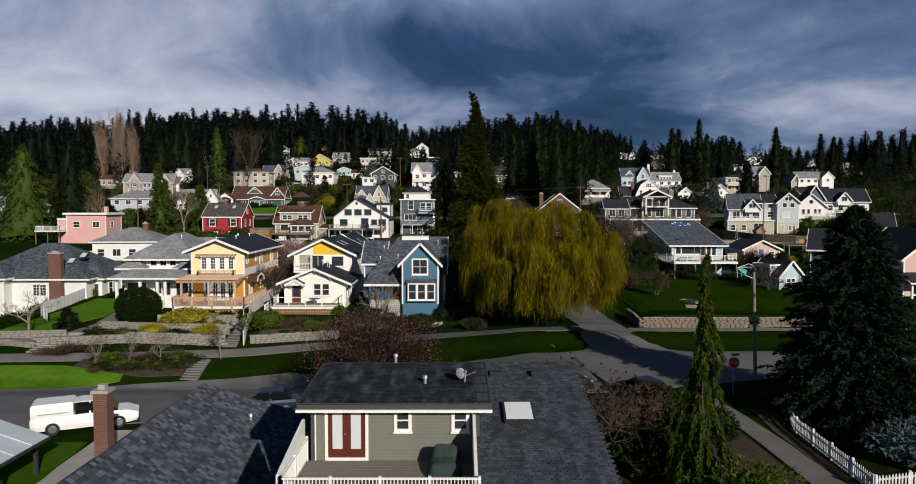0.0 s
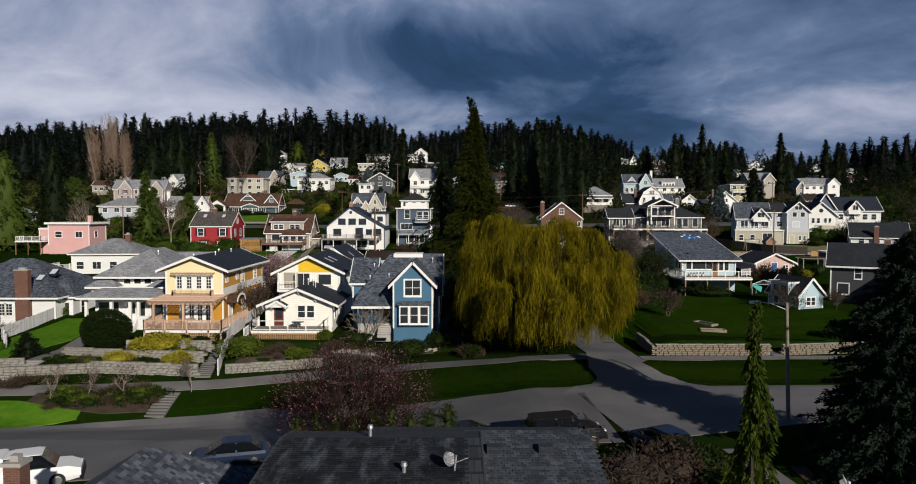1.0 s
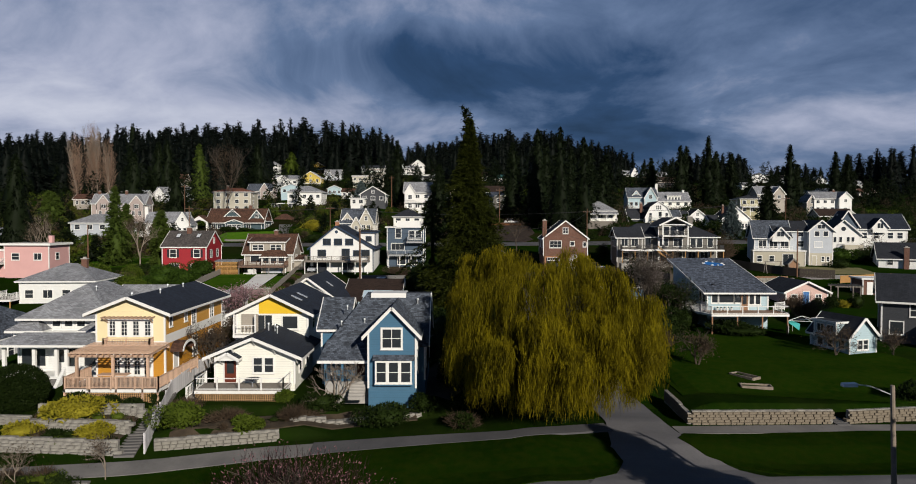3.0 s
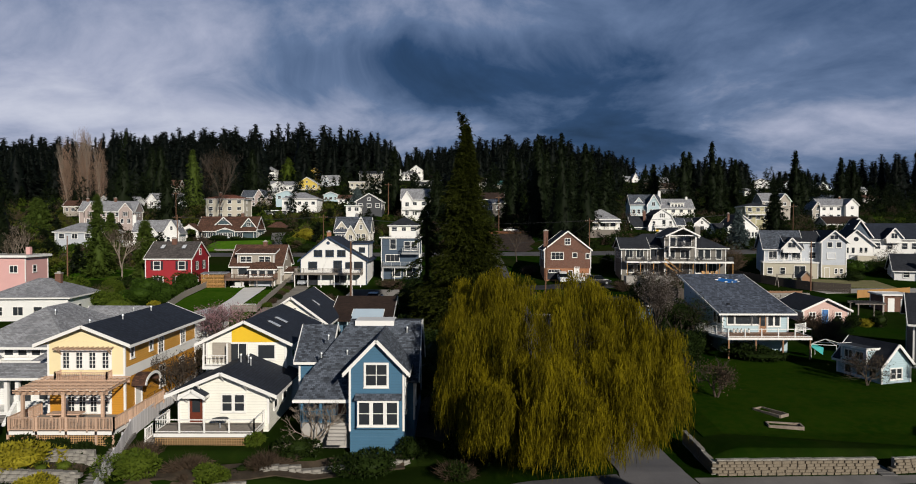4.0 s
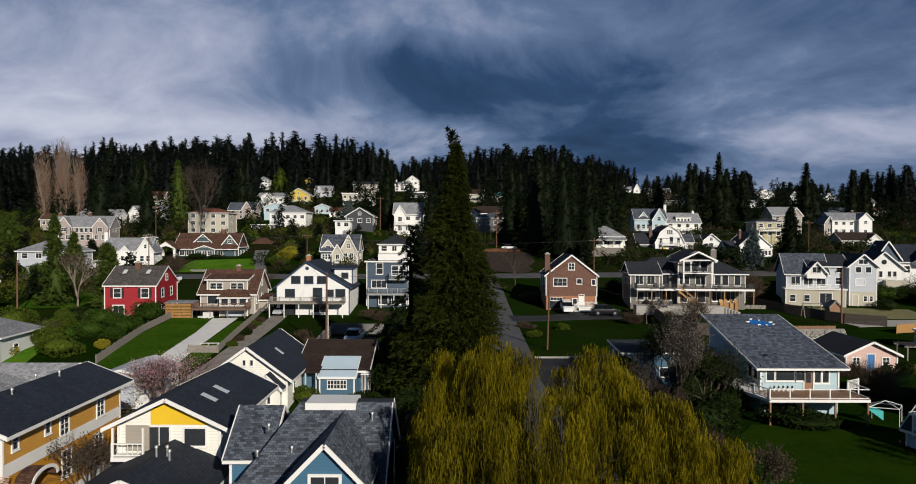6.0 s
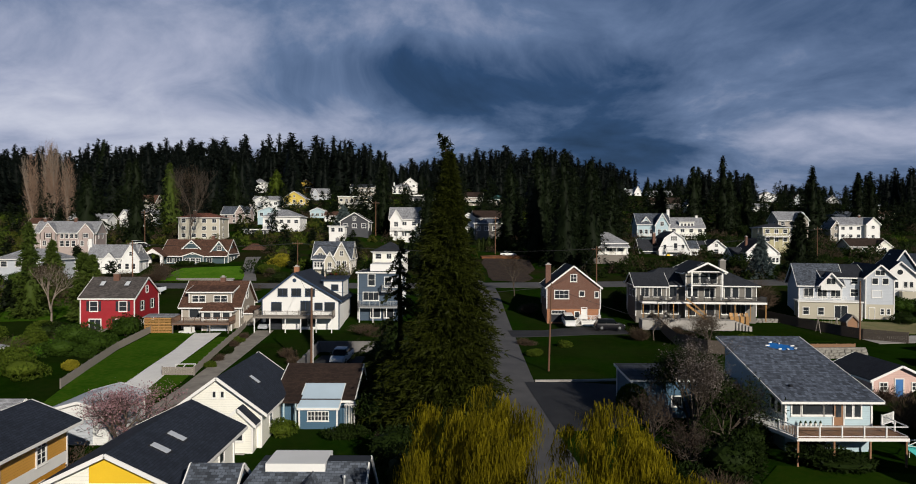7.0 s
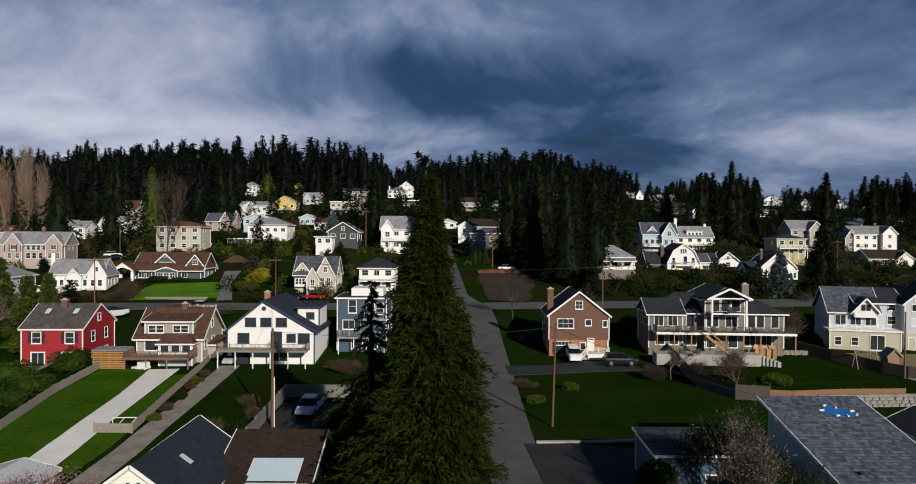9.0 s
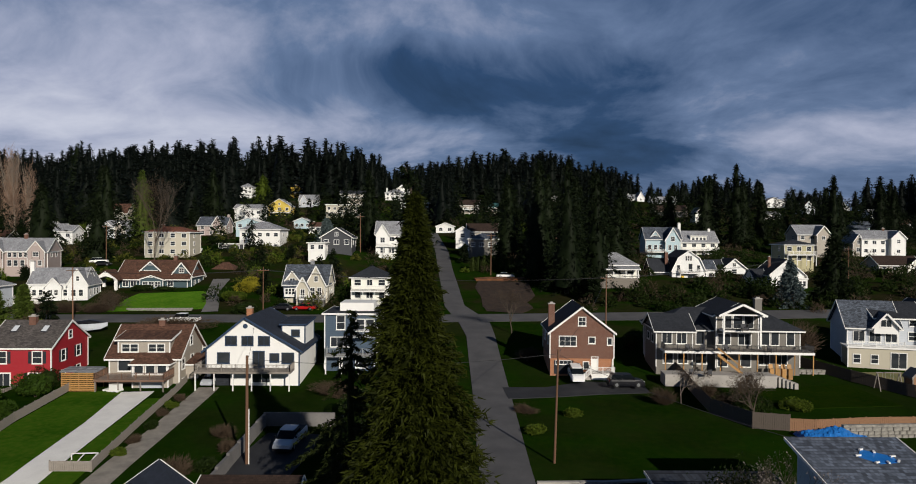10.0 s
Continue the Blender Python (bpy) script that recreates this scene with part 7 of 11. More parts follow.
    # centre and right
    h = H(16.0, 262, 12.7, 8, 3.6, "hip", 1.4, W_GREY, R_BLUE, "grey flat-eaved house with wide windows", 0, 23.7, 1, 5)
    H(14.8, 285, 9.6, 8, 2.6, "gx", 2.4, W_TAN, R_DKBROWN, "brown-roofed house above the grey one", 0, 27.0, 1, 3)
    H(8.2, 284, 4.4, 6, 3.0, "gy", 1.4, WHITE, R_GREY, "narrow white gabled house by the lane", 0, 26.6, 1, 1)
    H(13.1, 400, 9.6, 8, 4.2, "gx", 2.6, W_TAN, R_DKBROWN, "brown timber house among firs", 0, 38.8, 1, 4, balcony=True)
    H(27.3, 400, 11.6, 8, 2.9, "hip", 2.2, W_TAN, shingles("verdigris_shingles", (0.03, 0.10, 0.10)), "low tan house with blue-green roof", 0, 39.0, 1, 4)
    H(38.7, 290, 5.6, 6, 3.2, "gx", 1.8, W_BEIGE, R_BROWN, "cream house half hidden behind fir trees", 0, 23.4, 1, 2)
    H(67.4, 480, 7.6, 8, 3.6, "gy", 2.6, W_WHITE, R_GREY, "white gabled house half hidden by firs", 0, 46.2, 1, 2)
    H(44.8, 226, 9.2, 8, 3.6, "hip", 2.6, W_CREAM, R_GREY, "cream house with grey hip roof", 0, 18.0, 1, 3, porch=True)
    H(82.4, 249, 6, 7, 2.2, "gy", 2.4, W_WHITE, R_DARK, "small white gabled house with dark roof", 0, 17.6, 1, 1, wing=(-6.5, -2.8, 1.0, 6, 2.2, "gx", 2.0))
    h = H(88.7, 294, 12.8, 9, 5.2, "gx", 3.6, W_CREAM, R_GREY, "cream house with long dormer and balcony", 0, 21.3, 2, 4, balcony=True, chim=5.0, chimat=WHITE)
    body(h, -2.6, 2.8, 0.5, 5.0, 4.8, 7.2, "shed", 0.4, W_CREAM, R_GREY, 0.3, under=0.0)
    wins(h, "f", 0.5, (-1.7, -0.4, 0.9, 2.1), 5.6, 0.8, 1.0, nx=1, ny=2)
    H(104.3, 257, 8.4, 8, 5.2, "hip", 1.2, W_PALEYEL2, R_DARK, "straw-coloured house with flat dark eaves", 0, 21.0, 2, 3, balcony=True)
    H(126.4, 292, 9.8, 8, 2.8, "gx", 3.0, W_TAN, R_GREY, "tan bungalow with gabled porch", 0, 26.6, 1, 3, wing=(0.6, 5, -2, 5, 2.8, "gy", 2.6))
    h = H(158.6, 305, 15.1, 10, 6.0, "gx", 2.8, WHITE, R_GREY, "white half-timbered house with stepped gables", 0, 22.0, 2, 5, wing=(2, 7, -1.8, 7, 6.2, "gy", 2.4), chim=3.0)
    front_gable(h, -10.4, -6.4, 0.5, 8, 4.6, 2.8, W_TAN, R_GREY, ((0.0, 1.2, 1.3, 1.4), (0.0, 4.0, 1.0, 1.2)))
    h = H(136.7, 262, 12.4, 8, 2.4, "gx", 2.4, W_TAN, R_DKBROWN, "brown-roofed bungalow with half-timbered gable", 0, 18.0, 1, 4)
    front_gable(h, 1.6, 6.6, -1.2, 6, 2.2, 2.0, W_CREAM, R_DKBROWN, ((0.0, 0.7, 1.3, 1.1),))
    H(137.7, 560, 12, 9, 6.0, "gx", 3.0, WHITE, R_GREY, "tall white house on the skyline", 0, 49.3, 2, 3, wing=(1, 6.0, -2, 8, 6.4, "gy", 4.4), chim=-4.4, chimat=WHITE)
    H(152.7, 540, 17, 9, 3.6, "gx", 3.0, W_PALEGREY, R_GREY, "long grey roofed house near the ridge", 0, 49.2, 1, 6)
    H(122.8, 430, 16.9, 9, 4.4, "gx", 3.2, W_DARK, R_DKBROWN, "dark brown gabled house among trees", 0, 37.3, 1, 5, dormer=True, trim=W_TAN)
    H(125.5, 395, 4.4, 7, 4.6, "gy", 3.0, WHITE, R_GREY, "narrow white gabled house between firs", 0, 34.8, 1, 1)
    H(258, 600, 12.6, 9, 3.6, "gy", 3.2, W_WHITE, R_GREY, "white gabled house on the skyline", 0, 52.3, 1, 3, wing=(4, 10, 1, 8, 3.2, "gx", 2.4))
    H(177, 430, 8.8, 8, 3.2, "gx", 1.8, WHITE, R_GREY, "white house on the slope between firs", 0, 36.8, 1, 3)
    H(222.7, 480, 8.4, 8, 2.6, "gy", 4.4, W_PALEGREY, R_RUST, "house with steep red-brown roof", 0, 42.8, 1, 2)
    H(289, 560, 10.8, 9, 5.4, "gy", 4.8, W_WHITE, R_GREY, "white gabled house near the skyline", 0, 43.8, 2, 2, wing=(-8.5, -4.5, 1, 8, 3.6, "gx", 2.0))
    H(242, 420, 9.2, 8, 3.4, "gx", 2.2, W_PALEPINK, R_BROWN, "pink-beige house with brown roof", 0, 32.0, 1, 3)
    H(196, 372, 12, 9, 4.0, "gx", 2.4, W_LTBLUE, R_SLATE, "pale green-blue house with slate roof", 0, 29.0, 1, 4)
    H(172, 346, 13, 9, 3.0, "gx", 2.6, W_PALEGREY, R_SLATE, "low grey house with dark roof", 0, 27.6, 1, 4)
    H(262, 470, 14, 9, 4.6, "gx", 2.6, W_WHITE, R_GREY, "white house among trees near the skyline", 0, 38.0, 1, 4)


hill_houses()

# ---- plants ----
def blades(rng, base, direction, length, width, droop=0.0):
    """Triangles: a narrow leaf at each base point along its direction."""
    n = len(base)
    d = direction / np.maximum(np.linalg.norm(direction, axis=1, keepdims=True), 1e-6)
    r = rng.normal(size=(n, 3))
    s = np.cross(d, r)
    s /= np.maximum(np.linalg.norm(s, axis=1, keepdims=True), 1e-6)
    L, W = length[:, None], width[:, None]
    tip = base + d * L
    tip[:, 2] -= droop * length
    v = np.stack([base - s * W / 2, base + s * W / 2, tip], axis=1).reshape(-1, 3)
    return v, np.arange(n * 3).reshape(-1, 3)


def conifer_points(rng, h, r, whorls, per, along_n, leaf, droop=0.25, taper=0.85, base=0.06, slim=0.42, rag=0.25):
    """Needle sprays of one conifer."""
    s = base + (1 - base) * (np.arange(whorls * per) + rng.random(whorls * per)) / (whorls * per)
    az = rng.random(len(s)) * 2 * np.pi
    L = r * np.power(1 - s, taper) * (1 - rag + 2 * rag * rng.random(len(s))) + 0.015 * h * (1 - s) + 0.1
    L *= np.clip((s - base) / 0.08 + 0.55, 0, 1) * (1 + 0.7 * rag * np.sin(az * 2 + s * 17 + h) * np.sin(az + s * 29))
    f = rng.random((len(s), along_n)) ** 0.6
    out = np.stack([np.cos(az), np.sin(az)], 1)
    rad = f * L[:, None]
    x, y = out[:, :1] * rad, out[:, 1:] * rad
    z = (s * h)[:, None] + rad * (0.18 - droop) - droop * f * rad * 0.7
    pos = np.stack([x, y, z], 2).reshape(-1, 3)
    pos += rng.normal(size=pos.shape) * leaf * 0.22
    d = np.stack([np.repeat(out[:, 0], along_n), np.repeat(out[:, 1], along_n), np.full(len(pos), -droop * 1.2)], 1) + rng.normal(size=pos.shape) * 0.55
    ln = leaf * (0.6 + 0.9 * rng.random(len(pos))) * np.repeat(0.45 + 0.55 * np.sqrt(1 - s), along_n)
    return blades(rng, pos, d, ln, ln * slim)


def conifer_core(rng, h, r, taper=0.85, base=0.06, fill=0.5, sides=9, rings=9):
    """The dark inner mass of a conifer: a ragged cone of old twigs."""
    s = base + 0.02 + (0.93 - base) * np.arange(rings) / (rings - 1)
    a = np.arange(sides) * 2 * np.pi / sides
    rad = r * np.power(1 - s, taper)[:, None] * fill * (0.65 + 0.7 * rng.random((rings, sides)))
    z = (s * h)[:, None] + rng.normal(size=(rings, sides)) * h * 0.012
    v = np.stack([np.cos(a)[None, :] * rad, np.sin(a)[None, :] * rad, z], 2).reshape(-1, 3)
    f = []
    for i in range(rings - 1):
        for j in range(sides):
            p, q = i * sides + j, i * sides + (j + 1) % sides
            f += [(p, q, q + sides), (p, q + sides, p + sides)]
    return v, np.array(f)


def trunk_geo(h, r, lean=(0, 0), n=8, segs=5):
    g = Geo()
    for i in range(segs):
        a, b = i / segs, (i + 1) / segs
        g.tube((lean[0] * a * a, lean[1] * a * a, -0.4 + h * a), (lean[0] * b * b, lean[1] * b * b, -0.4 + h * b + 0.02), r * (1 - a * 0.92), r * (1 - b * 0.92), n)
    return g


def conifer(x, y, h, r, label, mat=None, seed=1, whorls=60, per=7, along_n=26, leaf=0.55, droop=0.25, taper=0.85, base=0.06, name="fir_tree", z=None, rag=0.25, slim=0.42, core=0.58):
    rng = np.random.default_rng(seed)
    t = thing(name, label, "tree", x, y, ground_z(x, y) if z is None else z, seed * 37 % 360)
    trunk_geo(h * 0.97, 0.018 * h + 0.05).make("trunk", BARK, t)
    v, f = conifer_points(rng, h, r, whorls, per, along_n, leaf, droop, taper, base, slim, rag)
    if droop < 1.0:
        cv, cf = conifer_core(rng, h, r, taper, base, core)
        v, f = np.concatenate([v, cv]), np.concatenate([f, cf + len(v)])
    me = fast_mesh("crown", v, f)
    me.materials.append(mat or N_DARK)
    c = new("crown", me)
    c.parent = t
    return t


def branch_tree(rng, start, direction, length, radius, depth, spread, g, tips, up=0.15, sides=5, kids=3, shrink=0.72):
    """Limbs that fork again and again."""
    p, d = Vector(start), Vector(direction).normalized()
    segs = 2 if depth > 0 else 1
    for i in range(segs):
        q = p + d * length / segs
        g.tube(p, q, radius * (1 - 0.3 * i / segs), radius * (1 - 0.3 * (i + 1) / segs), sides if depth > 1 else 3)
        p = q
        d = (d + Vector(rng.normal(size=3)) * 0.12 + Vector((0, 0, up * 0.4))).normalized()
    tips.append((p.copy(), d.copy()))
    if depth == 0:
        return
    for j in range(kids):
        nd = (d + Vector(rng.normal(size=3)) * spread + Vector((0, 0, up))).normalized()
        branch_tree(rng, p, nd, length * shrink * (0.75 + 0.5 * rng.random()), radius * 0.62, depth - 1, spread, g, tips, up, sides, kids, shrink)


def bare_tree(x, y, h, label, seed=1, depth=5, spread=0.45, up=0.2, bark=None, kids=3, trunk=0.25, r=None, haze=None, haze_n=0, haze_size=0.25, name="bare_tree", category="tree", stems=1, z=None, spill=0.0):
    rng = np.random.default_rng(seed)
    t = thing(name, label, category, x, y, ground_z(x, y) if z is None else z)
    g, tips = Geo(), []
    for s in range(stems):
        d = Vector((rng.normal() * 0.25 * (stems > 1), rng.normal() * 0.25 * (stems > 1), 1))
        branch_tree(rng, (0, 0, -0.2), d, h * trunk, r or 0.018 * h + 0.02, depth, spread, g, tips, up, 6, kids, 0.74)
    zs = [p[2] for p in g.v]
    k = h / max(zs)
    g.v = [(a * k, b * k, c * k) for a, b, c in g.v]
    me = bpy.data.meshes.new("branchwork")
    me.from_pydata(g.v, [], g.f)
    me.materials.append(bark or BARK)
    new("branchwork", me).parent = t
    if haze_n:
        ends = np.array([tuple(p * k) for p, d in tips[len(tips) // 6:]])
        pick = ends[rng.integers(0, len(ends), haze_n)] + rng.normal(size=(haze_n, 3)) * (spill or haze_size * 2.0)
        ln = haze_size * (0.5 + rng.random(haze_n))
        v, f = blades(rng, pick, rng.normal(size=(haze_n, 3)) + np.array([0, 0, 0.3]), ln, ln * 0.5)
        me = fast_mesh("twig_haze" if haze is L_BROWN else "foliage", v, f)
        me.materials.append(haze or L_BROWN)
        ob = new(me.name, me)
        ob.parent = t
        tagged(ob, kind="stuff")
    return t


def twig_crown(t, name, mat, seed, n, rx, ry, z0, z1, length, width, rise=0.9, hollow=0.5):
    """Fine twigs that fill an egg-shaped crown between two heights."""
    rng = np.random.default_rng(seed)
    d = rng.normal(size=(n, 3))
    d /= np.linalg.norm(d, axis=1, keepdims=True)
    f = (hollow + (1 - hollow) * rng.random((n, 1))) * (1 + 0.16 * np.sin(d[:, :1] * 7 + seed) * np.cos(d[:, 1:2] * 6))
    p = d * f * np.array([rx, ry, (z1 - z0) / 2]) + np.array([0, 0, (z0 + z1) / 2])
    ln = length * (0.5 + rng.random(n))
    v, tri = blades(rng, p, d + np.array([0, 0, rise]) + rng.normal(size=(n, 3)) * 0.5, ln, np.full(n, width))
    me = fast_mesh(name, v, tri)
    me.materials.append(mat)
    new(name, me).parent = t


def bush(x, y, rx, ry, h, label, mat=None, seed=1, n=1500, leaf=0.18, name="shrub", z=None, lumps=5, flat=False):
    rng = np.random.default_rng(seed)
    t = thing(name, label, "shrub", x, y, ground_z(x, y) if z is None else z)
    pts = []
    for i in range(lumps):
        c = np.array([rng.normal() * rx * 0.35, rng.normal() * ry * 0.35, h * (0.45 + 0.12 * rng.normal())]) if lumps > 1 else np.array([0, 0, h * 0.5])
        k = n // lumps
        d = rng.normal(size=(k, 3))
        d /= np.linalg.norm(d, axis=1, keepdims=True)
        q = 1.0 if lumps == 1 else 0.72
        p = c + d * np.array([rx, ry, h * 0.52]) * q * (0.8 + 0.22 * rng.random((k, 1)))
        pts.append(np.concatenate([p, d], 1))
    pts = np.concatenate(pts)
    pts = pts[pts[:, 2] > -0.05]
    bare = mat is L_BROWN
    if bare:
        # twigs fan out from the base
        pts[:, :3] *= 0.45 + 0.55 * rng.random((len(pts), 1))
        pts[:, 3:] = pts[:, :3] * np.array([1.0, 1.0, 0.7]) + np.array([0, 0, 0.35])
        ln = (0.35 + 0.35 * rng.random(len(pts))) * min(1.6, 0.6 + 0.3 * h)
        v, f = blades(rng, pts[:, :3], pts[:, 3:] + rng.normal(size=(len(pts), 3)) * 0.45, ln, np.full(len(pts), 0.035 + 0.004 * rx))
    else:
        ln = leaf * (0.6 + 0.8 * rng.random(len(pts)))
        v, f = blades(rng, pts[:, :3], pts[:, 3:] + rng.normal(size=(len(pts), 3)) * 0.8, ln, ln * 0.6)
    me = fast_mesh("foliage" if not bare else "twig_mass", v, f)
    me.materials.append(mat or L_DARK)
    new(me.name, me).parent = t
    g = Geo()
    for i in range(4 if not bare else 9):
        a = rng.random() * 6.28
        g.tube((0, 0, -0.2), (math.cos(a) * rx * 0.4, math.sin(a) * ry * 0.4, h * 0.6), 0.05, 0.02, 5)
    g.make("stem", BARK, t)
    if bare:
        return t
    # the dark inner mass of old twigs
    g = bmesh.new()
    bmesh.ops.create_icosphere(g, subdivisions=2, radius=1.0)
    for vert in g.verts:
        k = 0.72 + 0.1 * noise.noise(vert.co * 2 + Vector((seed, 0, 0)))
        vert.co = Vector((vert.co.x * rx * k, vert.co.y * ry * k, h * 0.46 + vert.co.z * h * 0.46 * k))
    me = bpy.data.meshes.new("inner_mass")
    g.to_mesh(me)
    g.free()
    me.materials.append(mat or L_DARK)
    new("inner_mass", me).parent = t
    return t


def willow(x, y, h, r, seed=4):
    rng = np.random.default_rng(seed)
    t = thing("willow_tree", "large weeping willow with yellow-green hanging twigs", "tree", x, y, ground_z(x, y))
    g, tips = Geo(), []
    branch_tree(rng, (0, 0, -0.3), (0.05, 0, 1), 3.2, 0.5, 5, 0.5, g, tips, 0.22, 7, 3, 0.78)
    zs = max(p[2] for p in g.v)
    rs = max(math.hypot(p[0], p[1]) for p in g.v)
    kz, kr = h * 0.80 / zs, r * 0.72 / rs
    g.v = [(a * kr, b * kr, c * kz) for a, b, c in g.v]
    g.make("trunk", mottled("willow_bark", (0.05, 0.042, 0.018), (0.10, 0.085, 0.03), 3.0, 15.0, 0.95, 0.6, 0.04), t)
    # boughs of the crown, from which the strands hang in bunches
    lobes = [(-4.3, 5.8, 13.4, 2.5), (-4.6, 1.6, 13.0, 2.3), (-2.2, 4.2, 12.9, 1.7), (-4.4, -3.4, 11.4, 2.2), (-0.6, -2.6, 12.2, 2.2), (2.0, 3.3, 13.0, 1.9), (4.2, -2.6, 11.9, 2.3), (2.2, -0.4, 12.6, 1.7), (6.6, -2.6, 9.9, 1.7),
             (4.8, -5.2, 9.6, 1.9), (-1.6, -6.0, 9.4, 1.8), (2.0, -6.4, 9.2, 1.7), (-6.4, -1.2, 9.8, 1.4), (-6.2, 3.0, 10.8, 1.5), (7.2, -0.6, 8.2, 1.3), (-3.6, -6.4, 7.8, 1.5), (0.2, -7.2, 7.2, 1.4), (5.4, 1.6, 9.6, 1.5)]
    for i in range(9):
        a, q = math.pi * (1.05 + 0.9 * (i + 0.5) / 9), r * (0.62 + 0.34 * rng.random())
        lobes.append((math.cos(a) * q, math.sin(a) * q, h * (0.80 - 0.26 * (q / r) ** 2 - 0.16 * rng.random()), r * (0.08 + 0.07 * rng.random())))
    for cx, cy, top, lr in lobes:
        cx, cy = cx * 0.93, cy * 0.97
        bunches = int(3 + 5.2 * lr)
        per = 26
        a, q = rng.random(bunches) * 2 * np.pi, np.sqrt(rng.random(bunches)) * lr
        bx, by = cx + np.cos(a) * q, cy + np.sin(a) * q
        bz = top - 0.75 * lr * (q / lr) ** 2 - 0.4 * rng.random(bunches)
        reach = 2.0 + 8.0 * rng.random(bunches) ** 1.1
        sx = np.repeat(bx, per) + rng.normal(size=bunches * per) * 0.24
        sy = np.repeat(by, per) + rng.normal(size=bunches * per) * 0.24
        sz = np.repeat(bz, per) - 0.5 * rng.random(bunches * per)
        rad = np.hypot(sx, sy)
        low = 0.7 + 2.2 * rng.random(len(sx)) + 2.4 * np.clip(rad / r, 0, 1.1) ** 3
        length = np.clip(np.minimum(sz - low, np.repeat(reach, per) * (0.6 + 0.5 * rng.random(len(sx)))), 0.8, 12)
        n = 22
        f = np.linspace(0, 1, n)[None, :]
        outx, outy = sx / np.maximum(rad, 0.1), sy / np.maximum(rad, 0.1)
        push = np.repeat(0.3 + 1.3 * rng.random(bunches) ** 2, per)[:, None] * np.sqrt(f) * 1.1
        phase = np.repeat(rng.random(bunches) * 6, per)[:, None]
        wob = 0.16 * np.sin(f * 5 + phase) + 0.05 * np.sin(f * 14 + rng.random(len(sx))[:, None] * 6)
        px = sx[:, None] + outx[:, None] * push + wob
        py = sy[:, None] + outy[:, None] * push + wob * 0.7
        pz = sz[:, None] + 0.28 * np.sin(np.minimum(f * 6, 3.14)) - f * length[:, None]
        base = np.stack([px, py, pz], 2).reshape(-1, 3)
        base += rng.normal(size=base.shape) * 0.035
        d = rng.normal(size=base.shape) * 0.20 + np.array([0, 0, -1.0])
        ln = np.repeat(length / n, n) * 1.1 + 0.22 + 0.2 * rng.random(len(base))
        v, tri = blades(rng, base, d, ln, np.full(len(base), 0.036))
        me = fast_mesh("hanging_bough", v, tri)
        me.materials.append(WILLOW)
        new("hanging_bough", me).parent = t


willow(8.1, 69.2, 12.9, 7.2)
# the tall fir in the middle, with its leaning bare leader
OLD_FIR = leafy("old_fir_needles", (0.004, 0.0060, 0.0008), (0.044, 0.054, 0.006), trans=0.14)
conifer(2.7, 104, 25.5, 5.0, "tall dense fir with a leaning ragged leader", OLD_FIR, 11, 260, 11, 46, 0.52, 0.30, 0.98, 0.0, rag=0.46, slim=0.26)
conifer(-2.2, 110.5, 17.2, 3.6, "slimmer dark fir beside the tall one", leafy("shaded_fir_needles", (0.006, 0.010, 0.003), (0.026, 0.034, 0.008), trans=0.15), 12, 26, 5, 90, 0.34, 0.4, 0.72, 0.0, rag=0.8, core=0.12)


def leader():
    rng = np.random.default_rng(5)
    t = thing("fir_leader", "ragged leaning tip of an old fir", "tree", 2.2, 105, ground_z(2, 105))
    g = Geo()
    g.tube((0.3, 0, 21), (0.5, 0, 24.5), 0.16, 0.12, 6).tube((0.5, 0, 24.5), (-0.2, 0, 27.3), 0.12, 0.03, 6)
    V, Fc, off = [], [], 0
    for i in range(26):
        s = i / 26
        z = 21.5 + 5.6 * s
        x = 0.4 if z < 24.5 else 0.5 - 0.7 * (z - 24.5) / 2.8
        a = i * 2.4
        L = 1.3 * (1 - s * 0.75)
        e = Vector((x + math.cos(a) * L, math.sin(a) * L, z + 0.35))
        g.tube((x, 0, z), e, 0.04, 0.015, 4)
        n = 40
        f = rng.random(n)[:, None] ** 0.6
        p = np.array([x, 0, z]) + f * (np.array(e) - np.array([x, 0, z])) + rng.normal(size=(n, 3)) * 0.08
        v, tri = blades(rng, p, rng.normal(size=(n, 3)) + np.array([0, 0, -0.6]), 0.35 + 0.2 * rng.random(n), np.full(n, 0.14))
        V.append(v); Fc.append(tri + off); off += len(v)
    g.make("trunk", BARK, t)
    me = fast_mesh("needles", np.concatenate(V), np.concatenate(Fc))
    me.materials.append(N_DARK)
    new("needles", me).parent = t


leader()
# trees round the near street; the first, unseen beside the camera, is added to shade the sidewalk
conifer(31.0, 25.0, 7.0, 3.6, "unseen added evergreen tree that shades the sidewalk", N_DARK, 25, 30, 5, 16, 0.5, 0.2, 0.7, 0.0)
conifer(23.4, 40.4, 12.6, 4.0, "broad dark spruce behind the picket fence", leafy("spruce_needles", (0.006, 0.012, 0.008), (0.020, 0.031, 0.020), trans=0.08), 21, 110, 11, 170, 0.24, 0.2, 0.55, 0.0, "spruce_tree", rag=0.3)
conifer(10.6, 29.2, 10.9, 2.5, "narrow weeping cedar with hanging sprays", leafy("weeping_cedar_needles", (0.013, 0.025, 0.003), (0.070, 0.098, 0.010), trans=0.18), 23, 24, 4, 330, 0.22, 1.6, 1.45, 0.0, "cedar_tree", rag=0.9)
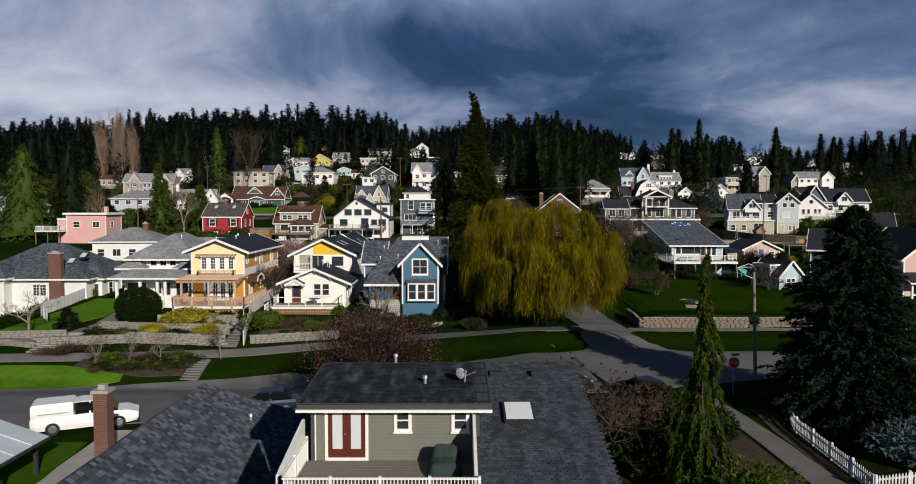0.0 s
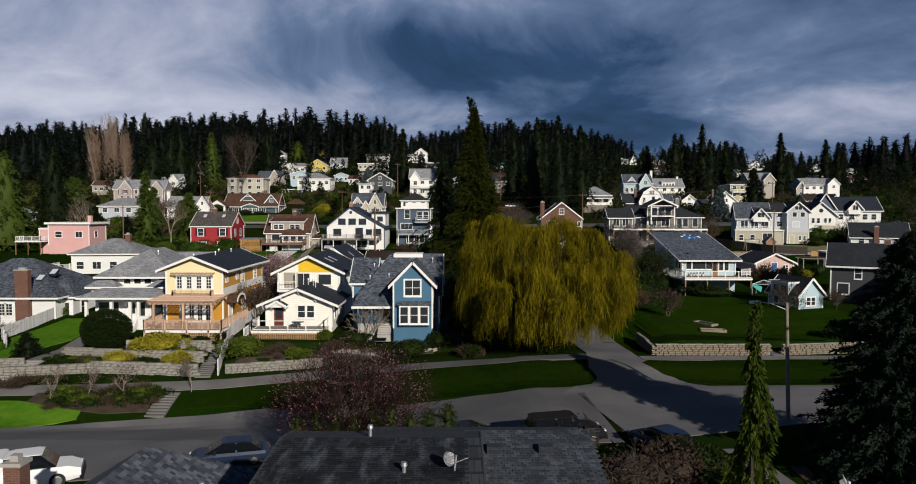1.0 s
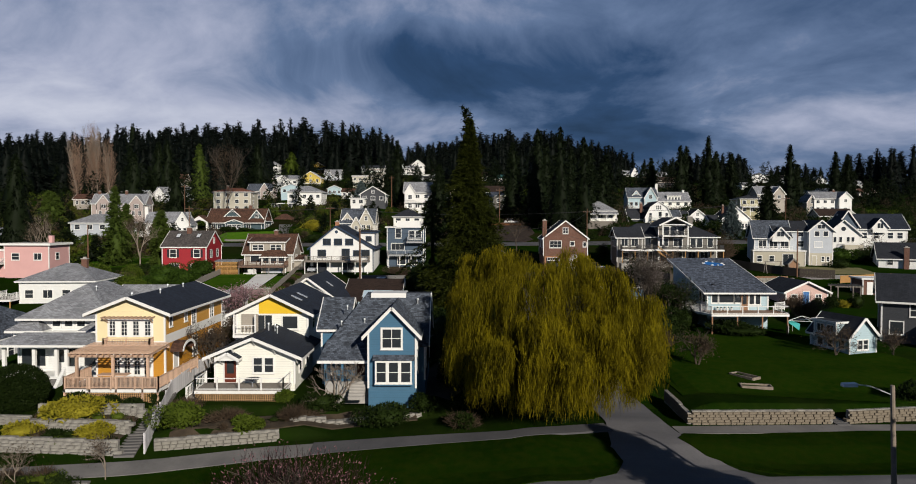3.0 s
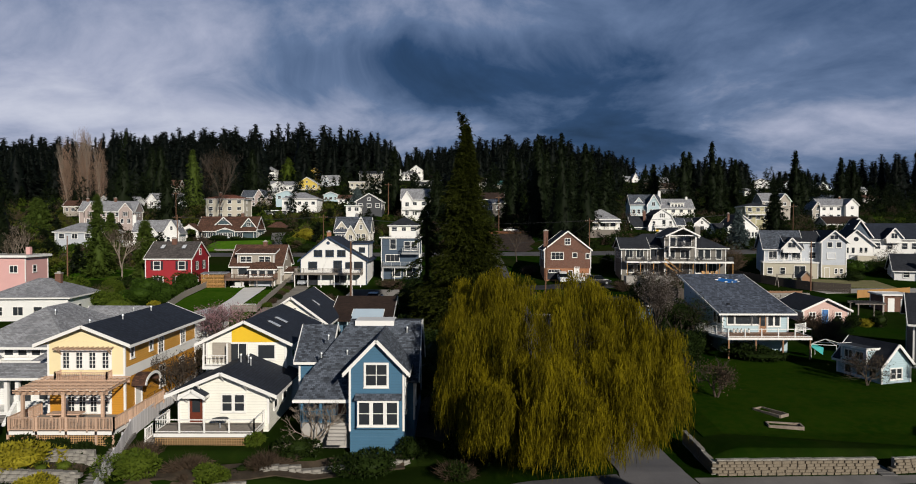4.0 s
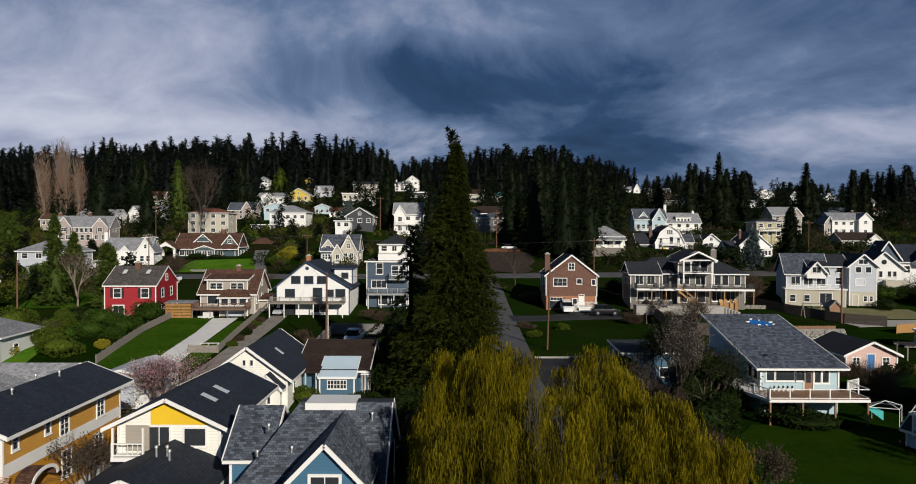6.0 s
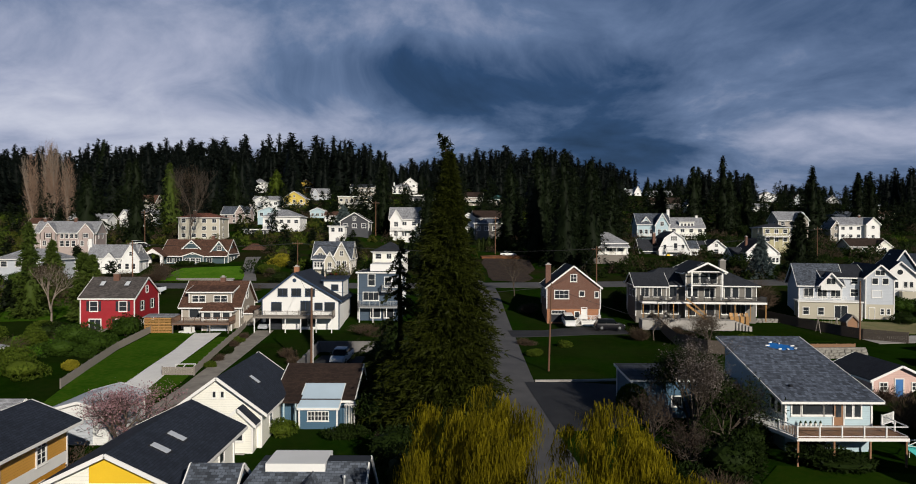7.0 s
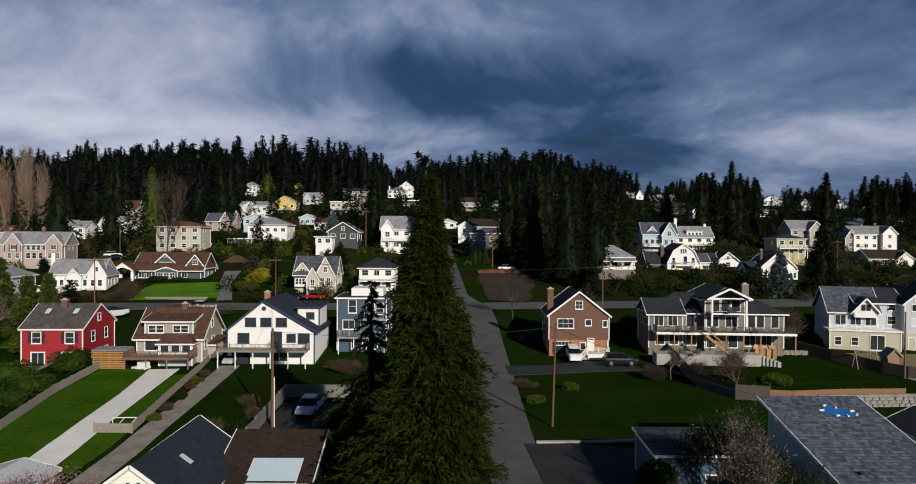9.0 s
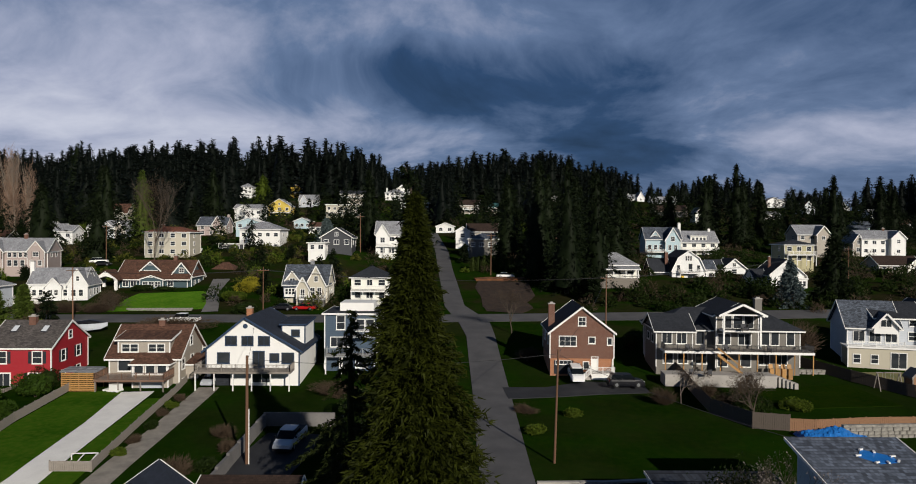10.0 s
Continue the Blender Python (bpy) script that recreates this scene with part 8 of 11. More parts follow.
plum = bare_tree(-5.7, 45.3, 6.7, "dark twiggy plum tree with sparse pink blossom", 31, 5, 0.46, 0.10, BARK, 3, 0.2, 0.10, leafy("plum_blossom", (0.12, 0.045, 0.055), (0.44, 0.23, 0.26), trans=0.3), 3400, 0.085, "plum_tree", stems=5, spill=0.4)
twig_crown(plum, "twig_mass", leafy("plum_twigs", (0.012, 0.006, 0.006), (0.036, 0.018, 0.017), trans=0.05), 8, 15000, 4.6, 4.1, -0.3, 6.4, 0.55, 0.026, 0.9, 0.35)
twig_crown(plum, "blossom", bpy.data.materials["plum_blossom"], 9, 3200, 4.8, 4.3, 0.2, 6.6, 0.10, 0.06, 0.3, 0.7)
bare_tree(-24.5, 100, 5.5, "pale pink magnolia in bloom behind the houses", 32, 5, 0.55, 0.12, BARK, 3, 0.2, 0.1, BLOSSOM, 6000, 0.15, "magnolia_tree", stems=3)
bare_tree(6.28, 32.21, 5.2, "leafless garden tree beside the hedge", 33, 5, 0.5, 0.15, BARK, 3, 0.2, 0.07, L_TWIG, 900, 0.2, stems=3)
bare_tree(23.8, 101.5, 10.2, "bare flowering tree beside the blue shed", 34, 6, 0.34, 0.2, BARK, 3, 0.2, 0.12, leafy("grey_catkins", (0.13, 0.11, 0.10), (0.30, 0.26, 0.24)), 3500, 0.12, stems=3)
bare_tree(20.2, 101.0, 5.6, "tangled leafless brush before the blue shed", 37, 5, 0.45, 0.15, BARK, 3, 0.2, 0.06, L_TWIG, 1500, 0.14, stems=5)
bare_tree(22.0, 96.5, 3.6, "tangled leafless brush above the garden lawn", 38, 5, 0.5, 0.12, BARK, 3, 0.2, 0.05, L_TWIG, 1800, 0.14, stems=5)
bare_tree(24.0, 82.4, 3.4, "small leafless orchard tree on the lawn", 35, 5, 0.6, 0.1, BARK, 3, 0.2, 0.08, L_BROWN, 1500, 0.15, stems=2)
bare_tree(45.2, 86.4, 2.8, "leafless brown shrub at the gable of the garden house", 39, 5, 0.5, 0.15, BARK, 3, 0.2, 0.04, L_BROWN, 700, 0.14, stems=4)
bare_tree(39.3, 86.2, 3.2, "leafless shrub beside the garden house", 36, 5, 0.5, 0.15, BARK, 3, 0.2, 0.04, L_BROWN, 900, 0.14, stems=4)
# poplars and tall bare trees on the slope
for i, (dx, hh) in enumerate(((-6.0, 30), (-2.2, 34), (1.6, 33.5), (5.0, 28))):
    bare_tree(-146.5 + dx, 296 + (i % 2) * 4, hh, "tall leafless poplar with upright brown branches", 40 + i, 5, 0.13, 0.35, BARK_PALE, 3, 0.3, 0.35, name="poplar_tree")
    twig_crown(bpy.context.scene.objects["poplar_tree" if i == 0 else "poplar_tree.%03d" % i], "twig_mass", L_TAN, 60 + i, 2600, 2.5, 2.5, 1.0, hh + 0.5, 1.8, 0.065, 2.2, 0.15)
maple = bare_tree(-75.5, 247, 25, "tall leafless maple with spreading branches", 45, 6, 0.20, 0.16, BARK, 3, 0.42, 0.36, name="maple_tree")
twig_crown(maple, "twig_mass", L_BROWN, 71, 2600, 5.0, 5.0, 8.0, 25.5, 1.2, 0.035, 0.9, 0.35)


SKYLINE_X = (-378, -349, -315, -293, -266, -231, -183, -134, -84, -62, -50, -40, -25, 14, 43, 83, 112, 142, 159, 177, 189, 211, 260, 275, 320, 354, 382, 480)
SKYLINE_Z = (94, 97, 93, 102, 99, 101, 103, 105, 104, 98, 88, 84, 88, 93, 97, 96, 90, 83, 76, 70, 74, 80, 76, 66, 70, 79, 85, 86)


def far_woods():
    """The fir forest on the ridge: a few kinds of fir, set out tree by tree and joined."""
    rng = np.random.default_rng(77)
    kinds = []
    for k in range(14):
        r = 30 * rng.uniform(0.15, 0.24)
        taper = rng.uniform(0.85, 1.2)
        v, f = conifer_points(rng, 30.0, r, 27, 5, 6, 1.55, 0.28, taper, 0.06, rag=0.4)
        cv, cf = conifer_core(rng, 30.0, r, taper, 0.06, 0.62, 7, 8)
        kinds.append((np.concatenate([v, cv]), np.concatenate([f, cf + len(v)])))
    # bearing from and to, depth from and to, how many
    stands = ((-0.82, -0.44, 350, 610, 200), (-0.46, -0.30, 338, 610, 135), (-0.31, -0.10, 532, 630, 95), (-0.24, -0.10, 405, 530, 42), (-0.11, -0.02, 505, 630, 40),
              (-0.03, 0.26, 330, 630, 200), (0.25, 0.30, 480, 630, 14), (0.31, 0.44, 450, 620, 46), (0.44, 0.49, 500, 620, 9), (0.49, 0.56, 430, 600, 22), (0.57, 0.85, 430, 620, 60))
    V, Fc, off = [], [], 0
    for u0, u1, y0, y1, n in stands:
        for i in range(int(n * 0.85)):
            back = i % 3 == 0
            y = y1 - 30 * rng.random() if back else rng.uniform(y0, y1)
            u = u0 + (u1 - u0) * ((i + rng.random()) / (n * 0.85) if back else rng.random())
            x = 3 + u * (y - 41)
            if any(abs((x - 3) / (y - 41) - (hx - 3) / (hy - 41)) < (hw * 0.5 + 2.5) / (hy - 41) and hy - 150 < y < hy + 9 for hx, hy, hw in HILL):
                continue
            z = ground_z(x, y)
            top = 26 + (np.interp(3 + u * 579, SKYLINE_X, SKYLINE_Z) - 26) * (y - 41) / 579
            h = (top - z) * (0.66 + 0.42 * rng.random() ** 0.8) if back else min((top - z) * rng.uniform(0.66, 0.98), rng.uniform(22, 40))
            if h < 7:
                continue
            v, f = kinds[rng.integers(len(kinds))]
            a = rng.random() * 6.283
            c, s = np.cos(a), np.sin(a)
            kz = h / 30
            kr = kz ** 0.6 * rng.uniform(1.0, 1.6) * (1.5 if i % 6 == 0 else 1.0)
            V.append(np.stack([(v[:, 0] * c - v[:, 1] * s) * kr + x, (v[:, 0] * s + v[:, 1] * c) * kr + y, v[:, 2] * kz + z - 0.5], 1))
            Fc.append(f + off)
            off += len(v)
    me = fast_mesh("far_woods", np.concatenate(V), np.concatenate(Fc))
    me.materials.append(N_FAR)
    tagged(new("far_woods", me), "dark fir forest along the ridge", "forest", kind="stuff")


far_woods()

# ---- near houses ----
CAR_GUTTER = shade("dark_gutter", (0.03, 0.032, 0.036), 0.5)


def tab_shade(name, c1, c2, c3, streaks=3.2, pale=1.9):
    """Asphalt shingle tabs, each of its own grey, with granules and streaks."""
    def base(k):
        r = k.n("ShaderNodeNewGeometry").outputs["Random Per Island"]
        o = k.n("ShaderNodeObjectInfo").outputs["Random"]
        p = k.n("ShaderNodeTexCoord").outputs["Object"]
        f = k.math("FRACT", k.math("ADD", r, k.math("MULTIPLY", o, 7.0)))
        col = k.ramp(f, [(0.0, c1), (0.55, c2), (0.95, c3)])
        n2 = k.noise(p, 22.0, 4.0)
        streak = k.noise(k.vec("MULTIPLY", p, (2.2, 0.5, 0.5)), 1.0, 5.0, 0.65)
        col = k.mix(k.math("MULTIPLY", k.math("SUBTRACT", streak, 0.5, True), streaks, True), col, scaled(c3, pale))
        blot = k.noise(p, 0.8, 5.0, 0.6)
        col = k.mix(k.math("MULTIPLY", k.math("SUBTRACT", blot, 0.48, True), streaks * 0.9, True), col, scaled(c1, 0.55))
        return k.mix(k.math("MULTIPLY", n2, 0.4), col, scaled(c1, 0.7)), n2
    return shade(name, base, 0.9, strength=0.3, dist=0.01, spec=0.2)


TAB_BLUE = tab_shade("blocky_grey_tabs", (0.034, 0.039, 0.052), (0.075, 0.083, 0.105), (0.150, 0.165, 0.200), 0.6)
TAB_WORN = tab_shade("worn_black_tabs", (0.010, 0.012, 0.016), (0.018, 0.021, 0.026), (0.033, 0.037, 0.043), 5.0, 3.0)
TAB_OLD = tab_shade("weathered_charcoal_tabs", (0.030, 0.035, 0.044), (0.050, 0.058, 0.072), (0.085, 0.095, 0.112), 2.0)


def tab_field(house, a, b, c, d, row, width, mat, singles):
    """Overlapping shingle tabs on the slope with eave a-d and ridge b-c; the highest ones are single pieces."""
    rng = random.Random(len(house.name) + int(row * 100))
    a, b, c, d = Vector(a), Vector(b), Vector(c), Vector(d)
    run = (d - a).normalized()
    up = (b - a) - run * (b - a).dot(run)
    L = up.length
    up.normalize()
    nrm = run.cross(up)
    if nrm.z < 0:
        nrm = -nrm
    rest = Geo()
    rows = int(L / row)
    made = 0
    shared = {}
    for j in range(rows - 1, -1, -1):
        f = (j + 0.5) / rows
        p, q = a.lerp(b, f), d.lerp(c, f)
        length = (q - p).length
        n = int(length / width)
        for i in range(n):
            w = width * rng.choice((0.8, 0.97, 0.97, 0.97))
            hgt = row * rng.choice((1.0, 1.06, 1.12))
            o = p + run * (i + 0.5 + (0.5 if j % 2 else 0)) * (length / max(n, 1))
            lift = rng.uniform(0.012, 0.028)

            def tab(g, at):
                lo, hi = at - up * hgt * 0.5 + nrm * lift, at + up * hgt * 0.52 + nrm * 0.006
                g.slab([lo - run * w / 2, lo + run * w / 2, hi + run * w / 2, hi - run * w / 2], 0.012, nrm)

            if made < singles and 0.15 < i / n < 0.95:
                key = (round(w, 2), round(hgt, 2))
                if key not in shared:
                    g = Geo()
                    tab(g, Vector((0, 0, 0)))
                    shared[key] = g.mesh("shingle", mat)
                s = new("shingle", shared[key])
                s.parent = house
                s.location = o
                made += 1
            else:
                tab(rest, o)
    ob = new("shingle_layer", bpy.data.meshes.new("shingle_layer"))
    ob.data.from_pydata(rest.v, [], rest.f)
    ob.data.materials.append(mat)
    ob.parent = house
    tagged(ob, "courses of grey asphalt shingles", kind="stuff")


def near_house():
    h = thing("house", "grey-green house with mahogany French doors and old dark roof", "house", -2.28, 24.6, 1.38)
    h.scale = (0.91, 0.91, 0.91)
    z1 = 7.66
    dark_trim = shade("weathered_trim", (0.05, 0.05, 0.052), 0.8)
    body(h, -3.3, 3.3, 0, 6.4, 5.0, z1, "gx", 0.30, W_SAGE, R_OLD, 0.5, dark_trim, under=5.4, ridge=0.76)
    body(h, -0.6, 7.9, 5.6, 9.0, 5.0, 7.02, "hip", 0.3, W_SAGE, R_OLD, 0.3, dark_trim, under=5.4)
    Geo().box(-3.85, -0.62, 7.44, 3.85, -0.5, 7.55).make("gutter", TRIM, h)
    Geo().box(-3.36, -0.06, 5.0, -3.18, 0.02, 7.45).make("corner_board", TRIM, h)
    body(h, 3.32, 8.1, -10.0, 7.0, 3.2, 4.28, "shed", 3.21, W_SAGE, R_OLD, 0.12, dark_trim, under=3.6)
    k0 = 3.21 / 17.0
    tab_field(h, (3.2, -10.12, 4.28 - 0.12 * k0 + 0.165), (3.2, 7.12, 4.28 + 17.12 * k0 + 0.165), (8.22, 7.12, 4.28 + 17.12 * k0 + 0.165), (8.22, -10.12, 4.28 - 0.12 * k0 + 0.165), 0.17, 0.26, TAB_OLD, 0)
    k1 = 0.30 / 4.864
    tab_field(h, (-3.8, -0.5, z1 - 0.5 * k1 + 0.165), (-3.8, 4.86, z1 + 0.30 + 0.165), (3.15, 4.86, z1 + 0.30 + 0.165), (3.15, -0.5, z1 - 0.5 * k1 + 0.165), 0.17, 0.26, TAB_WORN, 0)
    ob = win(h, "f", 0, -1.95, 5.45, 1.5, 2.0, 1, 1, 0.12, TRIM, DOOR_RED, "french_doors")
    for x in (-0.37, 0.37):
        Geo().box(x - 0.2, -0.04, 0.35, x + 0.2, 0.0, 1.82).make("glazing", GLASS_PALE, ob)
    Geo().tube((-0.06, -0.08, 0.95), (-0.06, -0.02, 0.95), 0.03, 0.03, 8).make("handle", METAL_GREY, ob)
    win(h, "f", 0, 0.3, 6.62, 0.45, 0.68, 1, 2, 0.13)
    win(h, "f", 0, 2.6, 6.62, 0.45, 0.68, 1, 2, 0.13)
    deck(h, -3.6, 3.3, -4.2, -0.02, 5.3, GREYWOOD, TRIM, "fl", False, 0, 0.95, gap=0.12)
    Geo().slab([(-3.62, -4.0, 5.4), (-3.62, 0.0, 5.4), (-3.62, 0.0, 7.0), (-3.62, -4.0, 6.3)], 0.12, (1, 0, 0)).make("deck_wing_wall", TRIM, h)
    Geo().slab([(3.2, -4.0, 5.4), (3.2, 0.0, 5.4), (3.2, 0.0, 7.3), (3.2, -4.0, 6.2)], 0.12, (1, 0, 0)).make("deck_wing_wall", TRIM, h)
    skylight(h, 5.08, 1.76, 6.62, 1.3, 1.75, 0.189, "y", shade("milky_skylight", (0.75, 0.78, 0.80), 0.25))
    vent_pipe(h, 1.1, 1.9, z1 + 0.2, 0.32)
    vent_pipe(h, -0.46, 5.3, z1 + 0.2, 0.5)
    for x in (4.3, 6.3):
        Geo().box(x - 0.28, 5.3, 7.2, x + 0.28, 5.75, 7.62).make("roof_vent", R_DARK, h)
    # satellite dish
    Geo().tube((2.75, 2.0, 7.6), (2.85, 2.0, 8.5), 0.03, 0.03, 6).tube((2.6, 2.05, 8.35), (2.68, 1.98, 8.4), 0.25, 0.2, 14).beam((2.7, 2.0, 8.2), (3.25, 1.9, 8.45), 0.03).make("satellite_dish", R_GREY, h)
    loft_cover(h, 2.0, -1.5, 5.37)


def loft_cover(house, x, y, z):
    """A garden chair under a slack cloth cover."""
    bm = bmesh.new()
    bmesh.ops.create_grid(bm, x_segments=14, y_segments=14, size=0.62)
    for v in bm.verts:
        u, w = v.co.x / 0.62, v.co.y / 0.62
        e = max(0.0, 1 - max(abs(u), abs(w)) ** 6)
        top = 0.55 + (0.5 if w > 0.35 else 0.12 * (w + 0.3))
        v.co = Vector((x + v.co.x * (1 + 0.1 * math.sin(w * 9)), y + v.co.y, z + e * top + 0.05 * noise.noise(Vector((u * 4 + x, w * 4, 0)))))
    me = bpy.data.meshes.new("covered_chair")
    bm.to_mesh(me)
    bm.free()
    me.materials.append(CLOTH_COVER)
    me.shade_smooth()
    ob = new("covered_chair", me)
    ob.matrix_world = pose(-2.28, 24.6, 1.38) @ Matrix.Diagonal((0.91, 0.91, 0.91, 1))
    tagged(ob, "garden chair under a slack dark green cloth cover on the deck", "chair", group="covered chairs")


CLOTH_COVER = mottled("dark_cloth_cover", (0.022, 0.038, 0.036), (0.035, 0.055, 0.05), 1.5, 12.0, 0.9, 0.3, 0.02)


def left_roof_house():
    h = thing("house", "low house with blocky grey shingle hip roof", "house", -13.4, 14.3, -2.9)
    h.scale = (1.19, 1.19, 1.19)
    body(h, -4.9, 4.9, 0, 22.8, 0.0, 4.15, "hip", 3.3, W_SAGE, shingles("blocky_grey_shingles", (0.085, 0.092, 0.105), row=0.28, width=0.42, vary=0.55), 0.5)
    chimney(h, -2.86, 14.9, 0.0, 8.28, 0.55, 0.52)
    vent_pipe(h, 2.2, 17.5, 5.9, 0.4)
    tab_field(h, (5.4, -0.5, 3.975), (0.0, 4.9, 7.615), (0.0, 17.9, 7.615), (5.4, 23.3, 3.975), 0.19, 0.18, TAB_BLUE, 300)
    tab_field(h, (-5.4, -0.5, 3.975), (0.0, 4.9, 7.615), (0.0, 4.9, 7.615), (5.4, -0.5, 3.975), 0.19, 0.18, TAB_BLUE, 0)
    s = thing("shed", "white shed with pale metal lean-to roof on posts", "shed", -24.5, 24, 0.0)
    body(s, -2.8, 2.8, 0, 6.2, 0.0, 3.6, "none", 1.0, W_WHITE, W_WHITE, 0.4)
    metal = mottled("pale_metal_roof", (0.50, 0.56, 0.62), (0.60, 0.65, 0.70), 0.5, 6.0, 0.5, 0.1, 0.01)
    for sx in (-1, 1):
        q = [(sx * 3.3, -0.4, 3.6), (0, -0.4, 4.75), (0, 10.95, 4.75), (sx * 3.3, 10.95, 3.6)]
        Geo().slab(q if sx < 0 else q[::-1], 0.1).make("roof", metal, s)
        for i in range(1, 8):
            Geo().beam((sx * 3.3, -0.4 + 1.42 * i, 3.62), (0, -0.4 + 1.42 * i, 4.77), 0.03, 0.05).make("roof_seam", metal, s)
        Geo().box(sx * 3.36 - 0.06, -0.4, 3.44, sx * 3.36 + 0.06, 10.95, 3.57).make("gutter", CAR_GUTTER, s)
        for y in (7.6, 10.6):
            Geo().box(sx * 2.8 - 0.08, y - 0.08, -0.4, sx * 2.8 + 0.08, y + 0.08, 3.6).make("post", CAR_GUTTER, s)
    strip("driveway", [(-19.76, 32.33, 2.69), (-19.67, 41.12, 3.04)], CONCRETE, 0.07, "pale concrete apron beside the lawn", "driveway")


near_house()
left_roof_house()

# ---- walls, fences, poles ----
STONES = {}


def stone_wall(name, label, a, b, h, bw=0.5, bh=0.2, th=0.35, seed=1, mat=None, cap=False):
    """A wall of single stones with open joints, following the ground between a and b."""
    rng = random.Random(seed)
    a, b = Vector(a), Vector(b)
    L = (b - a).length
    ang = math.degrees(math.atan2(b.y - a.y, b.x - a.x))
    w = tagged(new(name), label, "wall")
    w.matrix_world = pose(a.x, a.y, 0, 0, 0, ang)
    core = Geo()
    n = max(1, int(L / 2))
    def zb(u):
        p = a.lerp(b, min(1, max(0, u / L)))
        d = Vector((b.y - a.y, a.x - b.x)).normalized() * 0.5
        return ground_z(p.x + d.x, p.y + d.y)
    for i in range(n):
        u0, u1 = L * i / n, L * (i + 1) / n
        core.box(u0, 0.05, zb(u0) - 0.4, u1, th - 0.03, zb((u0 + u1) / 2) + h - 0.06)
    core.make("core", STONE, w)
    rows = int(h / bh)
    rough = 0.25 if mat is STONE_TAN else 1.0
    for r in range(rows):
        u = -bw * (0.5 if r % 2 else 0.0)
        while u < L:
            wd = bw * rng.uniform(0.7, 1.35)
            key = (mat.name if mat else "", rng.randrange(6), round(bw, 2), round(bh, 2))
            if key not in STONES:
                g = Geo()
                sx, sz = bw * 0.488, bh * 0.485
                for y, q in ((-0.05 - 0.02 * (key[1] % 3), 0.86), (0.0, 1.0), (th, 1.0)):
                    g.v += [(-sx * q, y, -sz * q), (sx * q, y, -sz * q), (sx * q, y, sz * q), (-sx * q, y, sz * q)]
                g.f += [(0, 1, 2, 3)] + [(l * 4 + c, l * 4 + 4 + c, l * 4 + 4 + (c + 1) % 4, l * 4 + (c + 1) % 4) for l in (0, 1) for c in range(4)] + [(11, 10, 9, 8)]
                STONES[key] = g.mesh("stone", mat or STONE)
            o = new("stone", STONES[key])
            o.parent = w
            uc = u + wd / 2
            if 0 <= uc <= L:
                o.matrix_local = pose(uc, rough * rng.uniform(-0.04, 0.03), zb(uc) + bh * (r + 0.5) + rough * rng.uniform(-0.015, 0.015), 0, rough * rng.uniform(-3, 3), rough * rng.uniform(-4, 4)) @ Matrix.Diagonal((wd / bw, 1, 1, 1))
            else:
                bpy.data.objects.remove(o)
            u += wd
    return w


LITTER = mottled("leaf_litter", (0.05, 0.032, 0.02), (0.11, 0.07, 0.042), 2.0, 15.0, 0.95, 0.6, 0.05)
STONE_PALE = mottled("pale_wall_stone", (0.19, 0.178, 0.155), (0.30, 0.28, 0.24), 1.4, 10.0, 0.9, 0.5, 0.03)
STONE_TAN = mottled("tan_wall_stone", (0.15, 0.123, 0.092), (0.24, 0.20, 0.148), 1.4, 10.0, 0.9, 0.5, 0.03)
stone_wall("stone_wall", "tan block retaining wall at the edge of the lawn", (18.28, 67.21), (28.99, 67.97), 1.1, 0.5, 0.19, seed=2, mat=STONE_TAN)
stone_wall("stone_wall", "tan block retaining wall beside the garden steps", (30.18, 68.04), (45.31, 70.13), 1.07, 0.5, 0.19, seed=3, mat=STONE_TAN)
stone_wall("stone_wall", "short return of the tan block wall", (18.28, 67.31), (18.6, 74), 0.88, 0.5, 0.19, seed=4, mat=STONE_TAN)
stone_wall("stone_wall", "rough grey stone terrace wall above the sidewalk", (-31.03, 63.76), (-21.92, 63.86), 1.15, 0.55, 0.23, seed=5)
stone_wall("stone_wall", "rough grey stone terrace wall among forsythia", (-30.56, 66.53), (-22.42, 66.57), 0.95, 0.55, 0.23, seed=6)
stone_wall("stone_wall", "rough grey stone wall below the lattice deck", (-30.59, 69.21), (-22.62, 69.17), 0.9, 0.55, 0.23, seed=7)
stone_wall("stone_wall", "pale stone garden wall beside the drive steps", (-38.54, 62.06), (-31.03, 63.76), 0.9, 0.6, 0.22, seed=8, mat=STONE_PALE)
stone_wall("stone_wall", "pale stone garden wall along the curved path", (-45.05, 63.86), (-37.54, 65.07), 0.8, 0.6, 0.22, seed=9, mat=STONE_PALE)
stone_wall("stone_wall", "pale stone wall round the clipped hedge", (-36.04, 68.67), (-30.59, 68.2), 0.8, 0.6, 0.22, seed=10, mat=STONE_PALE)
stone_wall("stone_wall", "pale cut-stone wall below the cream house", (-19.82, 64.66), (-11.6, 66.3), 0.95, 0.5, 0.24, seed=11, mat=STONE_PALE)
stone_wall("stone_wall", "low stone edging below the blue house", (-10.98, 67.86), (-1.49, 69.72), 0.4, 0.5, 0.2, seed=12)
stone_wall("stone_wall", "rough boulder wall below the board fence", (46.5, 133.2), (58.6, 133.9), 1.5, 0.8, 0.4, 0.5, 13)
stone_wall("stone_wall", "low boulder edging of the garden bed", (53.1, 159.7), (59.9, 159.4), 0.7, 0.8, 0.35, 0.5, 14)
